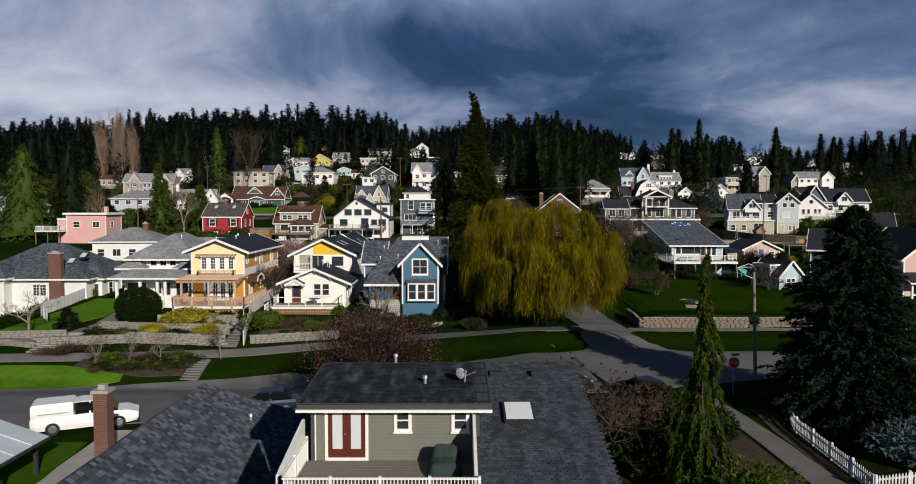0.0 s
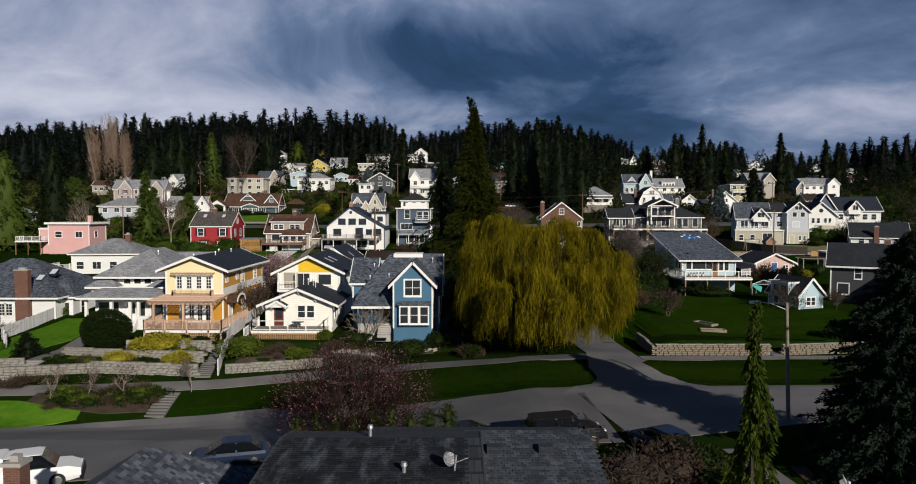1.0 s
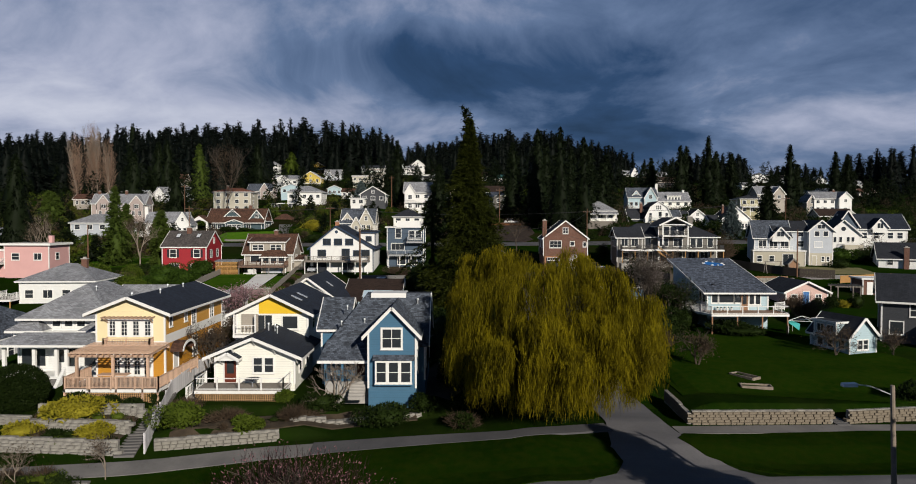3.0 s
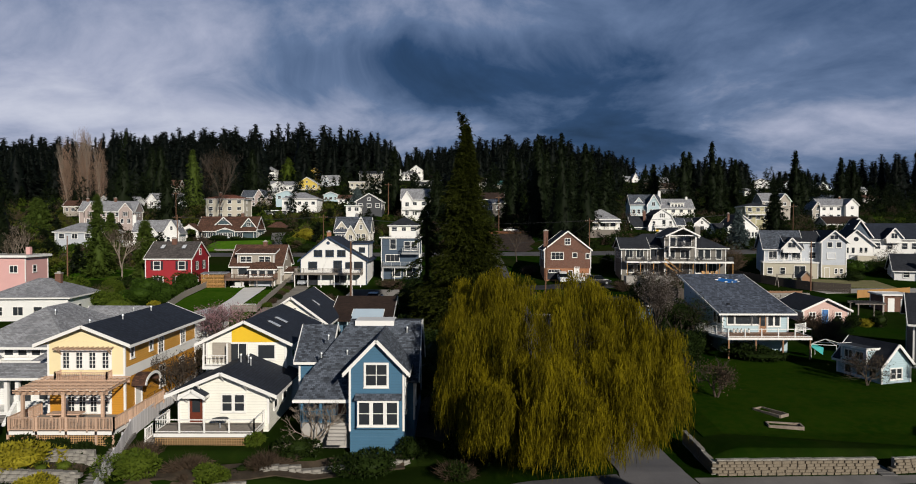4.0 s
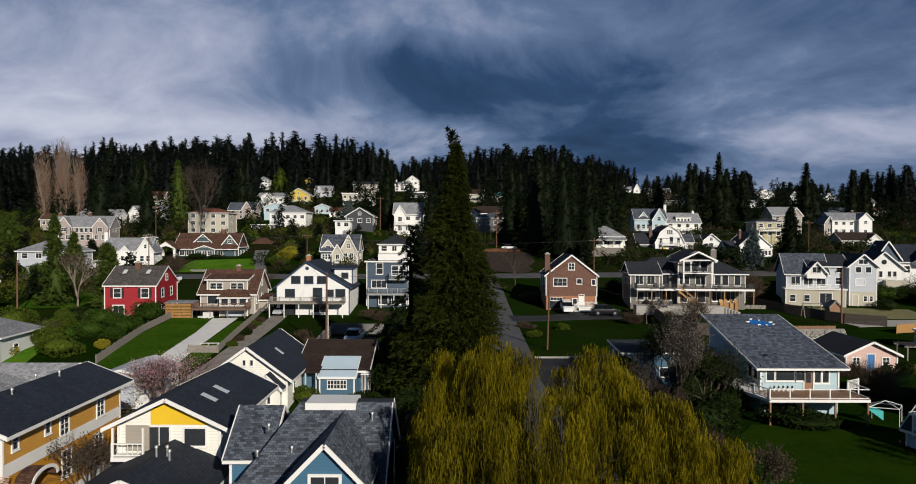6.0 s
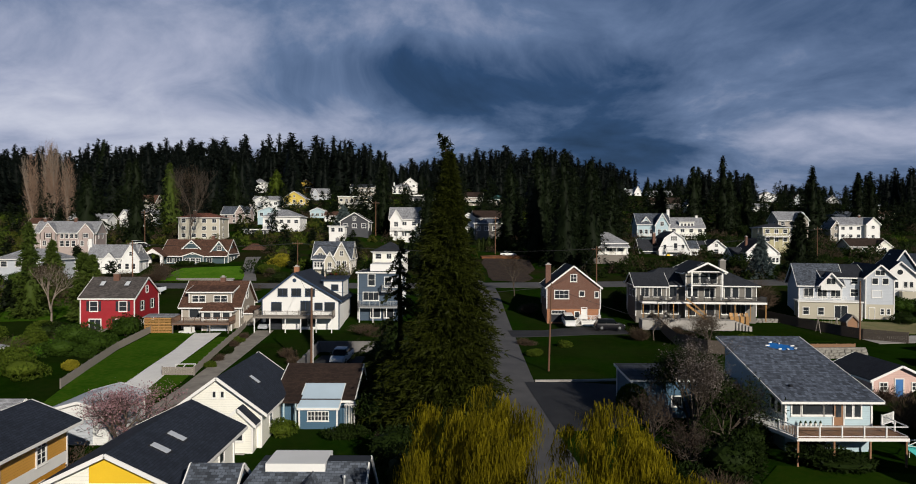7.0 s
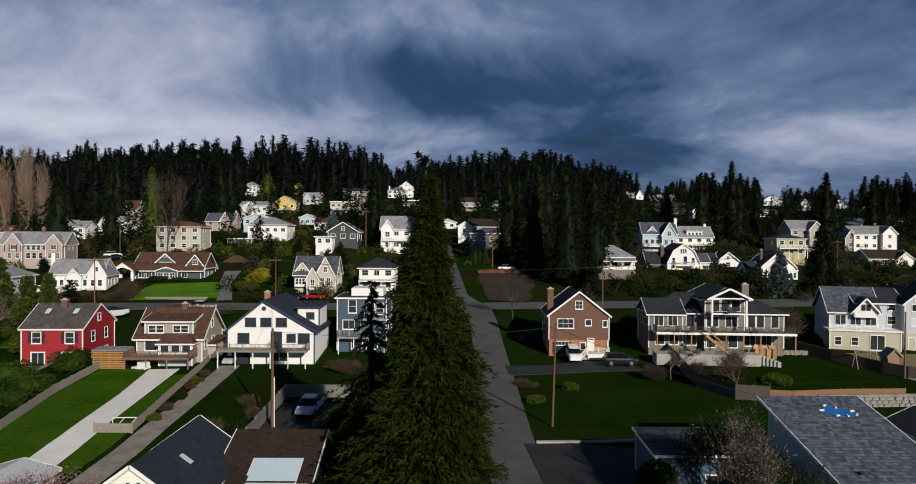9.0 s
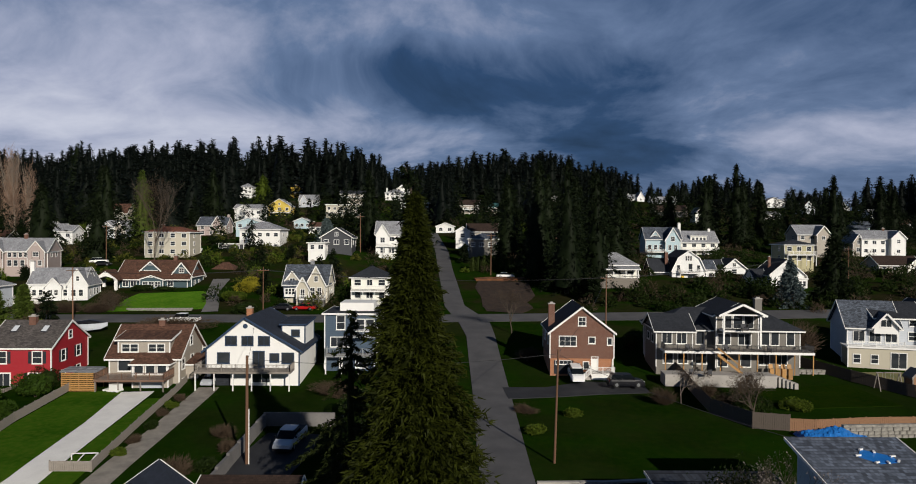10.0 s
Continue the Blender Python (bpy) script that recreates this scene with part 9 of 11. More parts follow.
stone_wall("stone_wall", "low stone edging along the upper lawn", (-60, 199.2), (-47.5, 199.6), 0.6, 0.7, 0.3, 0.4, 15)
BOARD = {}


def board_fence(label, pts, h, mat, bw=0.15, gap=0.012, base=0.0, post=2.4, picket=False, name="fence", rails=True, solid=True):
    f = tagged(new(name), label, "fence")
    key = (mat.name, h, bw, picket)
    if key not in BOARD:
        g = Geo()
        w = bw - gap
        if picket:
            g.slab([(-w / 2, 0, 0), (w / 2, 0, 0), (w / 2, 0, h - 0.08), (0, 0, h), (-w / 2, 0, h - 0.08)], 0.022, (0, -1, 0))
        else:
            g.box(-w / 2, -0.012, 0, w / 2, 0.012, h)
        BOARD[key] = g.mesh("board", mat)
    rng = random.Random(len(pts) * 7 + int(h * 100))
    rail, joined, far = Geo(), Geo(), pts[0][1] > 110
    for a, b in zip(pts, pts[1:]):
        a, b = Vector(a), Vector(b)
        L = (b - a).length
        ang = math.degrees(math.atan2(b.y - a.y, b.x - a.x))
        n = max(1, int(L / bw)) if solid else max(1, int(L / (bw * 1.9)))
        for i in range(n):
            p = a.lerp(b, (i + 0.5) / n)
            if far:
                z = ground_z(p.x, p.y) + base + 0.05 + rng.uniform(-0.015, 0.015)
                q, w = (b - a).normalized() * (bw - gap) / 2, Vector((-(b - a).y, (b - a).x)).normalized() * 0.012
                joined.slab([(*(p - q - w), z + h), (*(p + q - w), z + h), (*(p + q + w), z + h), (*(p - q + w), z + h)], h)
                continue
            o = new("picket" if picket else "board", BOARD[key])
            o.parent = f
            o.matrix_local = pose(p.x, p.y, ground_z(p.x, p.y) + base + 0.05 + rng.uniform(-0.015, 0.015), 0, rng.uniform(-0.6, 0.6), ang)
        m = max(1, round(L / post))
        d = (b - a).normalized()
        nrm = Vector((-d.y, d.x)) * 0.06
        for i in range(m + 1):
            p = a.lerp(b, i / m) + nrm
            z = ground_z(p.x, p.y) + base
            Geo().box(p.x - 0.05, p.y - 0.05, z - 0.5, p.x + 0.05, p.y + 0.05, z + h + 0.1).make("post", mat, f)
            if i < m:
                q = a.lerp(b, (i + 1) / m) + nrm * 0.6
                p = a.lerp(b, i / m) + nrm * 0.6
                z2 = ground_z(q.x, q.y) + base
                for k in (0.25, 0.8):
                    rail.beam((p.x, p.y, z + h * k), (q.x, q.y, z2 + h * k), 0.05, 0.09)
    rail.make("rail", mat, f)
    if far:
        tagged(joined.make("boarding", mat, f), "close-set upright boards", kind="stuff")
    return f


WHITE_FENCE = wood("white_painted_boards", (0.74, 0.72, 0.74), 0.55)
board_fence("grey board fence along the sloping lawn", [(-40.2, 118), (-41.1, 124.1), (-43.5, 137.6), (-44.6, 150.9)], 1.05, GREYWOOD, 0.19)
board_fence("grey board fence beside the driveway", [(-31.4, 123.5), (-27.6, 123.5), (-29.1, 136.3), (-30.9, 154.5)], 0.95, GREYWOOD, 0.19)
board_fence("dark weathered fence along the grassy slope", [(37.8, 178.9), (36.8, 154.3), (35.6, 142), (38.2, 136.4), (41.9, 135.5)], 1.8, DARKWOOD, 0.22)
board_fence("warm cedar fence above the boulder wall", [(41.9, 135.5), (44.6, 135.1), (50.6, 136), (58.6, 136.4)], 1.35, CEDAR, 0.22, base=0.05)
board_fence("tan board fence between the back yards", [(68.8, 138.1), (74.4, 139.8), (80, 141.8)], 1.3, CEDAR_FRESH, 0.24)
board_fence("dark fence beside the upper lawn", [(57, 163), (60.5, 156), (66, 147), (71, 144)], 1.6, DARKWOOD, 0.26)
board_fence("white picket fence round a front garden", [(19.87, 41.05), (18.89, 37.78), (18.59, 29.98), (20.48, 30.4), (25.19, 31.39)], 0.82, WHITE_FENCE, 0.09, picket=True, solid=False, post=2.2)
board_fence("tall white board fence on the garden slope", [(-42.54, 70.57), (-45.2, 74), (-46, 85)], 1.3, WHITE_FENCE, 0.2)
board_fence("white stepped fence beside the garden stairs", [(-20.22, 64.26), (-21.44, 69.64), (-22.4, 74), (-23, 90)], 1.35, WHITE_FENCE, 0.2)
board_fence("white board fence behind the yards", [(-3.5, 132), (2.5, 132.5)], 1.2, GREYWOOD, 0.2)


def utility_pole(x, y, h, label, r=0.15, cross=True, lamp=False, lean=0.0, conduit=False):
    p = thing("utility_pole" if not lamp else "street_lamp", label, "pole", x, y, ground_z(x, y))
    Geo().tube((0, 0, -0.5), (lean, 0, h), r, r * 0.7, 10).make("post", POLE if not lamp else BARK_PALE, p)
    if cross:
        Geo().box(lean - 1.1, -0.2, h - 0.75, lean + 1.1, -0.09, h - 0.62).make("crossarm", POLE, p)
        for s in (-1.0, -0.5, 0.5, 1.0):
            Geo().tube((lean + s, -0.15, h - 0.62), (lean + s, -0.15, h - 0.45), 0.04, 0.03, 6).make("insulator", METAL_GREY, p)
    if conduit:
        Geo().tube((0.2, -0.05, 0), (0.2, -0.05, 5.2), 0.05, 0.05, 6).make("conduit", TRIM, p)
    if lamp:
        Geo().beam((lean, 0, h - 0.45), (lean - 1.0, 0, h - 0.05), 0.05).beam((lean - 1.0, 0, h - 0.05), (lean - 1.75, 0, h + 0.05), 0.05).make("arm", METAL_GREY, p)
        Geo().slab([(lean - 2.35, -0.13, h + 0.1), (lean - 1.7, -0.16, h + 0.12), (lean - 1.7, 0.16, h + 0.12), (lean - 2.35, 0.13, h + 0.1)], 0.16).make("lamp_head", shade("lamp_enamel", (0.55, 0.62, 0.66), 0.35), p)
    return p


utility_pole(21.7, 49.4, 7.7, "leaning timber street lamp pole at the corner", 0.14, False, True, -0.3)
utility_pole(-14.1, 125.4, 10.2, "brown timber utility pole with a white conduit", 0.17, False, conduit=True)
utility_pole(14.8, 126, 10.8, "dark timber utility pole beside the lane", 0.13, False, lean=0.3)
utility_pole(65.5, 147, 9.0, "grey timber utility pole behind the fence", 0.14, False)
utility_pole(33.5, 188, 9.5, "timber utility pole on the cross street", 0.13)
utility_pole(-70, 150, 9.5, "timber utility pole among garden trees", 0.14, False)
utility_pole(-66, 190, 10, "timber utility pole beside the cross street", 0.14)
utility_pole(-31, 192, 10, "pale utility pole beside the cross street", 0.12)
utility_pole(15, 240, 11, "timber utility pole above the cleared lot", 0.14)
utility_pole(-22, 262, 11, "timber utility pole beside the white house", 0.14)
utility_pole(-94, 258, 11, "timber utility pole below the stucco house", 0.14)
utility_pole(104, 232, 10, "timber utility pole beside the straw-coloured house", 0.13)


def stop_sign():
    s = thing("stop_sign", "red octagonal stop sign on a steel post", "sign", 18.23, 44.83, ground_z(18.23, 44.83))
    Geo().box(-0.03, 0.0, -0.4, 0.03, 0.05, 2.6).make("post", METAL_GREY, s)
    for nm, r, y, m in (("border", 0.40, -0.02, TRIM), ("plate", 0.375, -0.026, shade("sign_red", (0.55, 0.02, 0.02), 0.4))):
        pts = [(r * math.cos(math.pi / 8 + i * math.pi / 4), y, 2.2 + r * math.sin(math.pi / 8 + i * math.pi / 4)) for i in range(8)]
        Geo().slab(pts, 0.02, (0, -1, 0)).make(nm, m, s)
    c = bpy.data.curves.new("word", "FONT")
    c.body, c.size, c.align_x, c.align_y, c.extrude = "STOP", 0.30, "CENTER", "CENTER", 0.003
    c.materials.append(TRIM)
    t = new("lettering", c)
    t.parent = s
    t.matrix_local = pose(0, -0.055, 2.2, 90, 0, 0)
    Geo().box(-0.35, -0.02, 2.66, 0.35, 0.0, 2.82).make("street_name_plate", shade("sign_green", (0.02, 0.16, 0.09), 0.4), s)


stop_sign()

# ---- vehicles ----
TYRE = shade("tyre_rubber", (0.012, 0.012, 0.012), 0.8)
RIM = shade("wheel_rim", (0.45, 0.46, 0.48), 0.3, 0.9)
LAMP = shade("headlamp_glass", (0.75, 0.77, 0.78), 0.1)
TAIL = shade("tail_lamp", (0.45, 0.01, 0.01), 0.25)
CARGLASS = shade("tinted_car_glass", (0.006, 0.008, 0.010), 0.10, spec=0.16)


def paint(name, c):
    m = shade(name, c, 0.38, 0.0, spec=0.14)
    m.node_tree.nodes["Principled BSDF"].inputs["Coat Weight"].default_value = 0.06
    return m


CAR_WHITE, CAR_BLACK, CAR_NAVY, CAR_SILVER, CAR_RED = paint("white_car_paint", (0.75, 0.75, 0.74)), paint("black_car_paint", (0.012, 0.012, 0.015)), paint("navy_car_paint", (0.012, 0.022, 0.05)), paint("silver_car_paint", (0.36, 0.38, 0.41)), paint("red_car_paint", (0.35, 0.01, 0.01))


def loft(rows, name, mat, parent, label=""):
    """A smooth hull through cross-sections of (x, half width, bottom, top, top half width)."""
    bm = bmesh.new()
    rings = []
    for x, hw, zb, zt, tw in rows:
        sec = [(-hw * 0.92, zb), (-hw, zb + (zt - zb) * 0.35), (-hw, zb + (zt - zb) * 0.7), (-tw, zt), (tw, zt), (hw, zb + (zt - zb) * 0.7), (hw, zb + (zt - zb) * 0.35), (hw * 0.92, zb)]
        rings.append([bm.verts.new((x, y, z)) for y, z in sec])
    for a, b in zip(rings, rings[1:]):
        for i in range(8):
            bm.faces.new((a[i], a[(i + 1) % 8], b[(i + 1) % 8], b[i]))
    bm.faces.new(rings[0][::-1])
    bm.faces.new(rings[-1])
    bmesh.ops.recalc_face_normals(bm, faces=bm.faces)
    me = bpy.data.meshes.new(name)
    bm.to_mesh(me)
    bm.free()
    me.materials.append(mat)
    ob = new(name, me)
    ob.parent = parent
    return tagged(ob, label)


def vehicle(x, y, rz, style, mat, label, dz=0.06):
    """A car that points along its local +x."""
    v = thing("pickup_truck" if style in ("pickup", "canopy") else "car", label, "truck" if style in ("pickup", "canopy") else "car", x, y, 0, rz)
    d = Vector((math.cos(radians(rz)), math.sin(radians(rz))))
    zf, zr = ground_z(x + d.x * 1.4, y + d.y * 1.4), ground_z(x - d.x * 1.4, y - d.y * 1.4)
    v.matrix_world = pose(x, y, (zf + zr) / 2 + dz) @ Matrix.Rotation(radians(rz), 4, "Z") @ Matrix.Rotation(-math.atan2(zf - zr, 2.8), 4, "Y")
    truck = style in ("pickup", "canopy")
    L, W, wheel = (5.8, 1.0, 0.39) if truck else ((4.7, 0.94, 0.36) if style == "suv" else (4.5, 0.88, 0.32))
    a = L / 2
    hood = 1.12 if truck else (1.05 if style == "suv" else 0.86)
    loft([(-a, W * 0.9, 0.42, hood - 0.1, W * 0.82), (-a + 0.25, W, 0.32, hood, W * 0.92), (-a * 0.3, W, 0.28, hood, W * 0.94), (a * 0.35, W, 0.28, hood, W * 0.94), (a * 0.8, W * 0.97, 0.3, hood - 0.06, W * 0.84), (a, W * 0.86, 0.36, hood - 0.28, W * 0.72)], "body", mat, v)
    if truck:
        top = 1.85
        g0, g1, r0, r1 = -0.55, 1.75, -0.5, 1.0
    elif style == "suv":
        top, g0, g1, r0, r1 = 1.72, -a + 0.2, 1.25, -a + 0.45, 0.55
    else:
        top, g0, g1, r0, r1 = 1.42, -a + 0.45, 1.3, -1.1, 0.35
    loft([(g0, W * 0.9, hood - 0.03, hood + 0.02, W * 0.88), (r0, W * 0.9, hood - 0.03, top - 0.05, W * 0.70), (r1, W * 0.9, hood - 0.03, top - 0.05, W * 0.70), (g1, W * 0.88, hood - 0.03, hood + 0.01, W * 0.84)], "glasshouse", CARGLASS, v)
    loft([(r0 - 0.12, W * 0.70, top - 0.09, top - 0.05, W * 0.62), (r0 + 0.2, W * 0.74, top - 0.07, top, W * 0.66), (r1 - 0.2, W * 0.74, top - 0.07, top, W * 0.66), (r1 + 0.1, W * 0.70, top - 0.09, top - 0.05, W * 0.62)], "roof", mat, v)
    for px in ((r0 + r1) / 2,):
        for s in (-1, 1):
            Geo().beam((px, s * W * 0.90, hood), (px, s * W * 0.735, top - 0.06), 0.1, 0.03, (0, 1, 0)).make("pillar", mat, v)
    if style == "canopy":
        loft([(-a + 0.05, W * 0.96, 1.05, 1.82, W * 0.86), (-a + 0.2, W * 0.97, 1.05, 1.9, W * 0.86), (-0.72, W * 0.97, 1.05, 1.9, W * 0.86), (-0.62, W * 0.96, 1.05, 1.84, W * 0.84)], "canopy", mat, v, "white fibreglass truck canopy")
        for s in (-1, 1):
            Geo().box(-2.5, s * W * 0.975 - 0.01, 1.3, -0.9, s * W * 0.975 + 0.01, 1.36).make("canopy_seam", METAL_GREY, v)
    elif style == "pickup":
        Geo().box(-a + 0.12, -W * 0.86, hood - 0.02, -0.7, W * 0.86, hood + 0.012).make("bed", R_DARK, v)
    for s in (-1, 1):
        for wx in (-a * 0.6, a * 0.62):
            t = Geo().tube((wx, s * (W - 0.20), wheel), (wx, s * (W + 0.01), wheel), wheel, wheel, 18).make("wheel", TYRE, v, smooth=False)
            Geo().tube((wx, s * (W + 0.008), wheel), (wx, s * (W + 0.022), wheel), wheel * 0.62, wheel * 0.55, 12).make("rim", RIM, t)
        Geo().box(a - 0.16, s * W * 0.6 - 0.17, hood - 0.42, a - 0.005, s * W * 0.6 + 0.15, hood - 0.24).make("headlight", LAMP, v)
        Geo().box(-a - 0.015, s * W * 0.72 - 0.1, hood - 0.4, -a + 0.1, s * W * 0.72 + 0.1, hood - 0.14).make("tail_light", TAIL, v)
        Geo().box(r1 + 0.35, s * (W + 0.0) - 0.02, hood + 0.02, r1 + 0.5, s * (W + 0.16), hood + 0.18).make("mirror", CAR_BLACK, v)
    Geo().box(a - 0.08, -W * 0.85, 0.3, a + 0.06, W * 0.85, 0.52).make("bumper", CAR_BLACK if truck else mat, v)
    Geo().box(-a - 0.06, -W * 0.85, 0.34, -a + 0.08, W * 0.85, 0.56).make("bumper", CAR_BLACK if truck else mat, v)
    return v


vehicle(-22.86, 41.61, 24, "canopy", CAR_WHITE, "white pickup truck with a white canopy at the kerb")
vehicle(-12.93, 45.17, 196, "sedan", CAR_NAVY, "dark navy hatchback parked at the kerb")
vehicle(1.01, 45.52, 12, "sedan", CAR_BLACK, "black car parked behind the house")
vehicle(6.57, 45.32, 10, "suv", CAR_BLACK, "black wagon parked near the corner")
vehicle(11.99, 43.84, 115, "sedan", CAR_NAVY, "dark car parked beside the hedge")
vehicle(-11.3, 130.8, -95, "pickup", paint("pale_silver_paint", (0.52, 0.55, 0.60)), "silver pickup on the walled parking pad")
vehicle(-27.3, 154, -93, "sedan", CAR_SILVER, "grey sedan on the driveway below a balcony", 0.1)
vehicle(22.2, 155.6, -92, "suv", CAR_WHITE, "white van in front of the brick house", 0.35)
vehicle(28.2, 152.3, 0, "suv", CAR_BLACK, "black sport utility on the dark driveway", 0.35)
vehicle(-44.5, 188, 180, "pickup", CAR_WHITE, "white pickup on the cross street")
vehicle(-29.5, 200.2, 180, "sedan", CAR_BLACK, "black car below the twin-gabled cottage")
vehicle(-25, 200.4, 180, "sedan", CAR_RED, "red car below the twin-gabled cottage")
vehicle(-92, 252, 10, "sedan", CAR_BLACK, "black car on a hillside drive")
vehicle(-95, 256, 10, "suv", CAR_WHITE, "white wagon on a hillside drive")
vehicle(18.5, 236, 0, "sedan", CAR_WHITE, "white car above the cleared lot")
vehicle(8.5, 300, 0, "suv", CAR_WHITE, "white car beside the upper lane")


def boat():
    b = thing("boat", "white boat with a black cover on a trailer", "boat", -58.5, 181, ground_z(-58.5, 181) + 0.4, 5)
    loft([(-3.2, 1.0, 0.2, 1.1, 1.0), (0.5, 1.1, 0.1, 1.2, 1.1), (2.4, 0.7, 0.3, 1.3, 0.7), (3.4, 0.1, 0.8, 1.4, 0.1)], "hull", W_PALEGREY, b)
    loft([(-3.2, 0.95, 1.1, 1.4, 0.7), (0.5, 1.05, 1.2, 1.9, 0.5), (2.4, 0.6, 1.3, 1.5, 0.4), (3.2, 0.1, 1.4, 1.42, 0.1)], "cover", CAR_BLACK, b)
    for s in (-1, 1):
        Geo().tube((-0.8, s * 0.8, -0.2), (-0.8, s * 1.0, -0.2), 0.3, 0.3, 14).make("wheel", TYRE, b)


boat()

# ---- small works in the gardens ----


def tarp_pile():
    bm = bmesh.new()
    bmesh.ops.create_grid(bm, x_segments=36, y_segments=14, size=1.0)
    for v in bm.verts:
        u, w = v.co.x, v.co.y
        e = max(0.0, 1 - abs(w)) ** 0.6 * max(0.0, 1 - abs(u) ** 3) ** 0.5
        v.co = Vector((u * 3.6, w * 1.6, e * (1.0 + 0.25 * math.sin(u * 5 + 1) - 0.2 * u) + 0.16 * noise.noise(Vector((u * 9, w * 5, 0))) + 0.08 * abs(math.sin(u * 17 + w * 3))))
    me = bpy.data.meshes.new("tarpaulin")
    bm.to_mesh(me)
    bm.free()
    me.materials.append(BLUE_TARP)
    ob = new("tarpaulin", me)
    ob.matrix_world = pose(45.4, 133.4, ground_z(45.4, 133.4))
    tagged(ob, "bright blue tarpaulin draped over a heap", "tarpaulin")


tarp_pile()


def planter_frames():
    for i, (x, y) in enumerate(((26.7, 78.2), (26.4, 75.2))):
        t = thing("garden_bed_frame", "weathered timber garden bed frame on the lawn", "garden bed", x, y, ground_z(x, y), -60 if i == 0 else -12, group="garden bed frames")
        for a, b in (((-1.2, -0.5), (1.2, -0.5)), ((-1.2, 0.5), (1.2, 0.5)), ((-1.2, -0.5), (-1.2, 0.5)), ((1.2, -0.5), (1.2, 0.5))):
            Geo().beam((*a, 0.1), (*b, 0.1), 0.12, 0.25).make("plank", BARK_PALE, t)
        Geo().box(-1.15, -0.45, -0.2, 1.15, 0.45, 0.08).make("soil", SOIL, t)
    c = thing("cold_frame", "white timber cold frame inside the fence", "cold frame", -29.6, 125.5, ground_z(-29.6, 125.5), 5)
    for a, b in (((-1.2, -0.8, 0.4), (1.2, -0.8, 0.4)), ((-1.2, 0.8, 0.7), (1.2, 0.8, 0.7)), ((-1.2, -0.8, 0.4), (-1.2, 0.8, 0.7)), ((1.2, -0.8, 0.4), (1.2, 0.8, 0.7)), ((0, -0.8, 0.4), (0, 0.8, 0.7))):
        Geo().beam(a, b, 0.08).make("bar", TRIM, c)
    for x, y, z in ((-1.2, -0.8, 0.4), (1.2, -0.8, 0.4), (-1.2, 0.8, 0.7), (1.2, 0.8, 0.7)):
        Geo().box(x - 0.04, y - 0.04, -0.3, x + 0.04, y + 0.04, z).make("leg", TRIM, c)


planter_frames()


def canopy_frame():
    t = thing("garden_canopy", "collapsed white canopy frame with teal cloth", "canopy", 41.5, 97.5, ground_z(41.5, 97.5))
    for a in range(4):
        q = a * math.pi / 2 + 0.3
        p = (1.8 * math.cos(q), 1.2 * math.sin(q))
        Geo().tube((*p, -0.2), (*p, 1.5), 0.03, 0.03, 6).make("leg", TRIM, t)
        Geo().tube((*p, 1.5), (0, 0, 2.0), 0.03, 0.03, 6).make("strut", TRIM, t)
        r = a * math.pi / 2 + 0.3 + math.pi / 2
        Geo().tube((*p, 1.5), (1.8 * math.cos(r), 1.2 * math.sin(r), 1.5), 0.03, 0.03, 6).make("strut", TRIM, t)
    Geo().slab([(-1.8, -0.5, 1.3), (-0.8, -1.0, 0.5), (-0.3, -0.2, 1.1), (-1.2, 0.4, 1.5)], 0.04).make("cloth", shade("teal_cloth", (0.05, 0.36, 0.34), 0.7), t)


canopy_frame()


def swing_frame():
    s = thing("swing_set", "timber swing frame with a white slide beside the fence", "swing", 63.5, 152.5, ground_z(63.5, 152.5))
    for x in (-1.5, 1.5):
        Geo().beam((x, -0.8, -0.2), (x, 0, 2.3), 0.1).make("leg", GREYWOOD, s)
        Geo().beam((x, 0.8, -0.2), (x, 0, 2.3), 0.1).make("leg", GREYWOOD, s)
    Geo().beam((-1.7, 0, 2.3), (1.7, 0, 2.3), 0.12).make("crossbar", GREYWOOD, s)
    for x in (-0.6, 0.5):
        Geo().box(x - 0.2, -0.1, 0.5, x + 0.2, 0.1, 0.55).make("seat", DOOR_BLUE, s)
        for k in (-0.2, 0.2):
            Geo().tube((x + k, 0, 0.5), (x + k, 0, 2.3), 0.012, 0.012, 4).make("chain", METAL_GREY, s)
    c = thing("play_hut", "small timber play hut beside the fence", "play hut", 67.0, 151.5, ground_z(67, 151.5))
    body(c, -0.9, 0.9, 0, 1.6, 0.3, 2.0, "gy", 0.9, CEDAR, GREYWOOD, 0.2, GREYWOOD, under=0.6)


swing_frame()


def pad_walls():
    w = thing("retaining_wall", "grey concrete wall round the parking pad", "wall", -13, 118, 0)
    for x0, y0, x1, y1 in ((-2.6, 0, -2.3, 18.5), (-2.6, 18.5, 5.2, 18.8)):
        for i in range(6):
            a, b = i / 6, (i + 1) / 6
            xa, ya = (x0, y0 + (y1 - y0) * a) if x1 - x0 < 1 else (x0 + (x1 - x0) * a, y0)
            xb, yb = (x1, y0 + (y1 - y0) * b) if x1 - x0 < 1 else (x0 + (x1 - x0) * b, y1)
            z = ground_z(xa - 13, ya + 118)
            Geo().box(xa, ya, z - 0.8, xb, yb, z + 1.5).make("wall_panel", PAVING, w)


pad_walls()
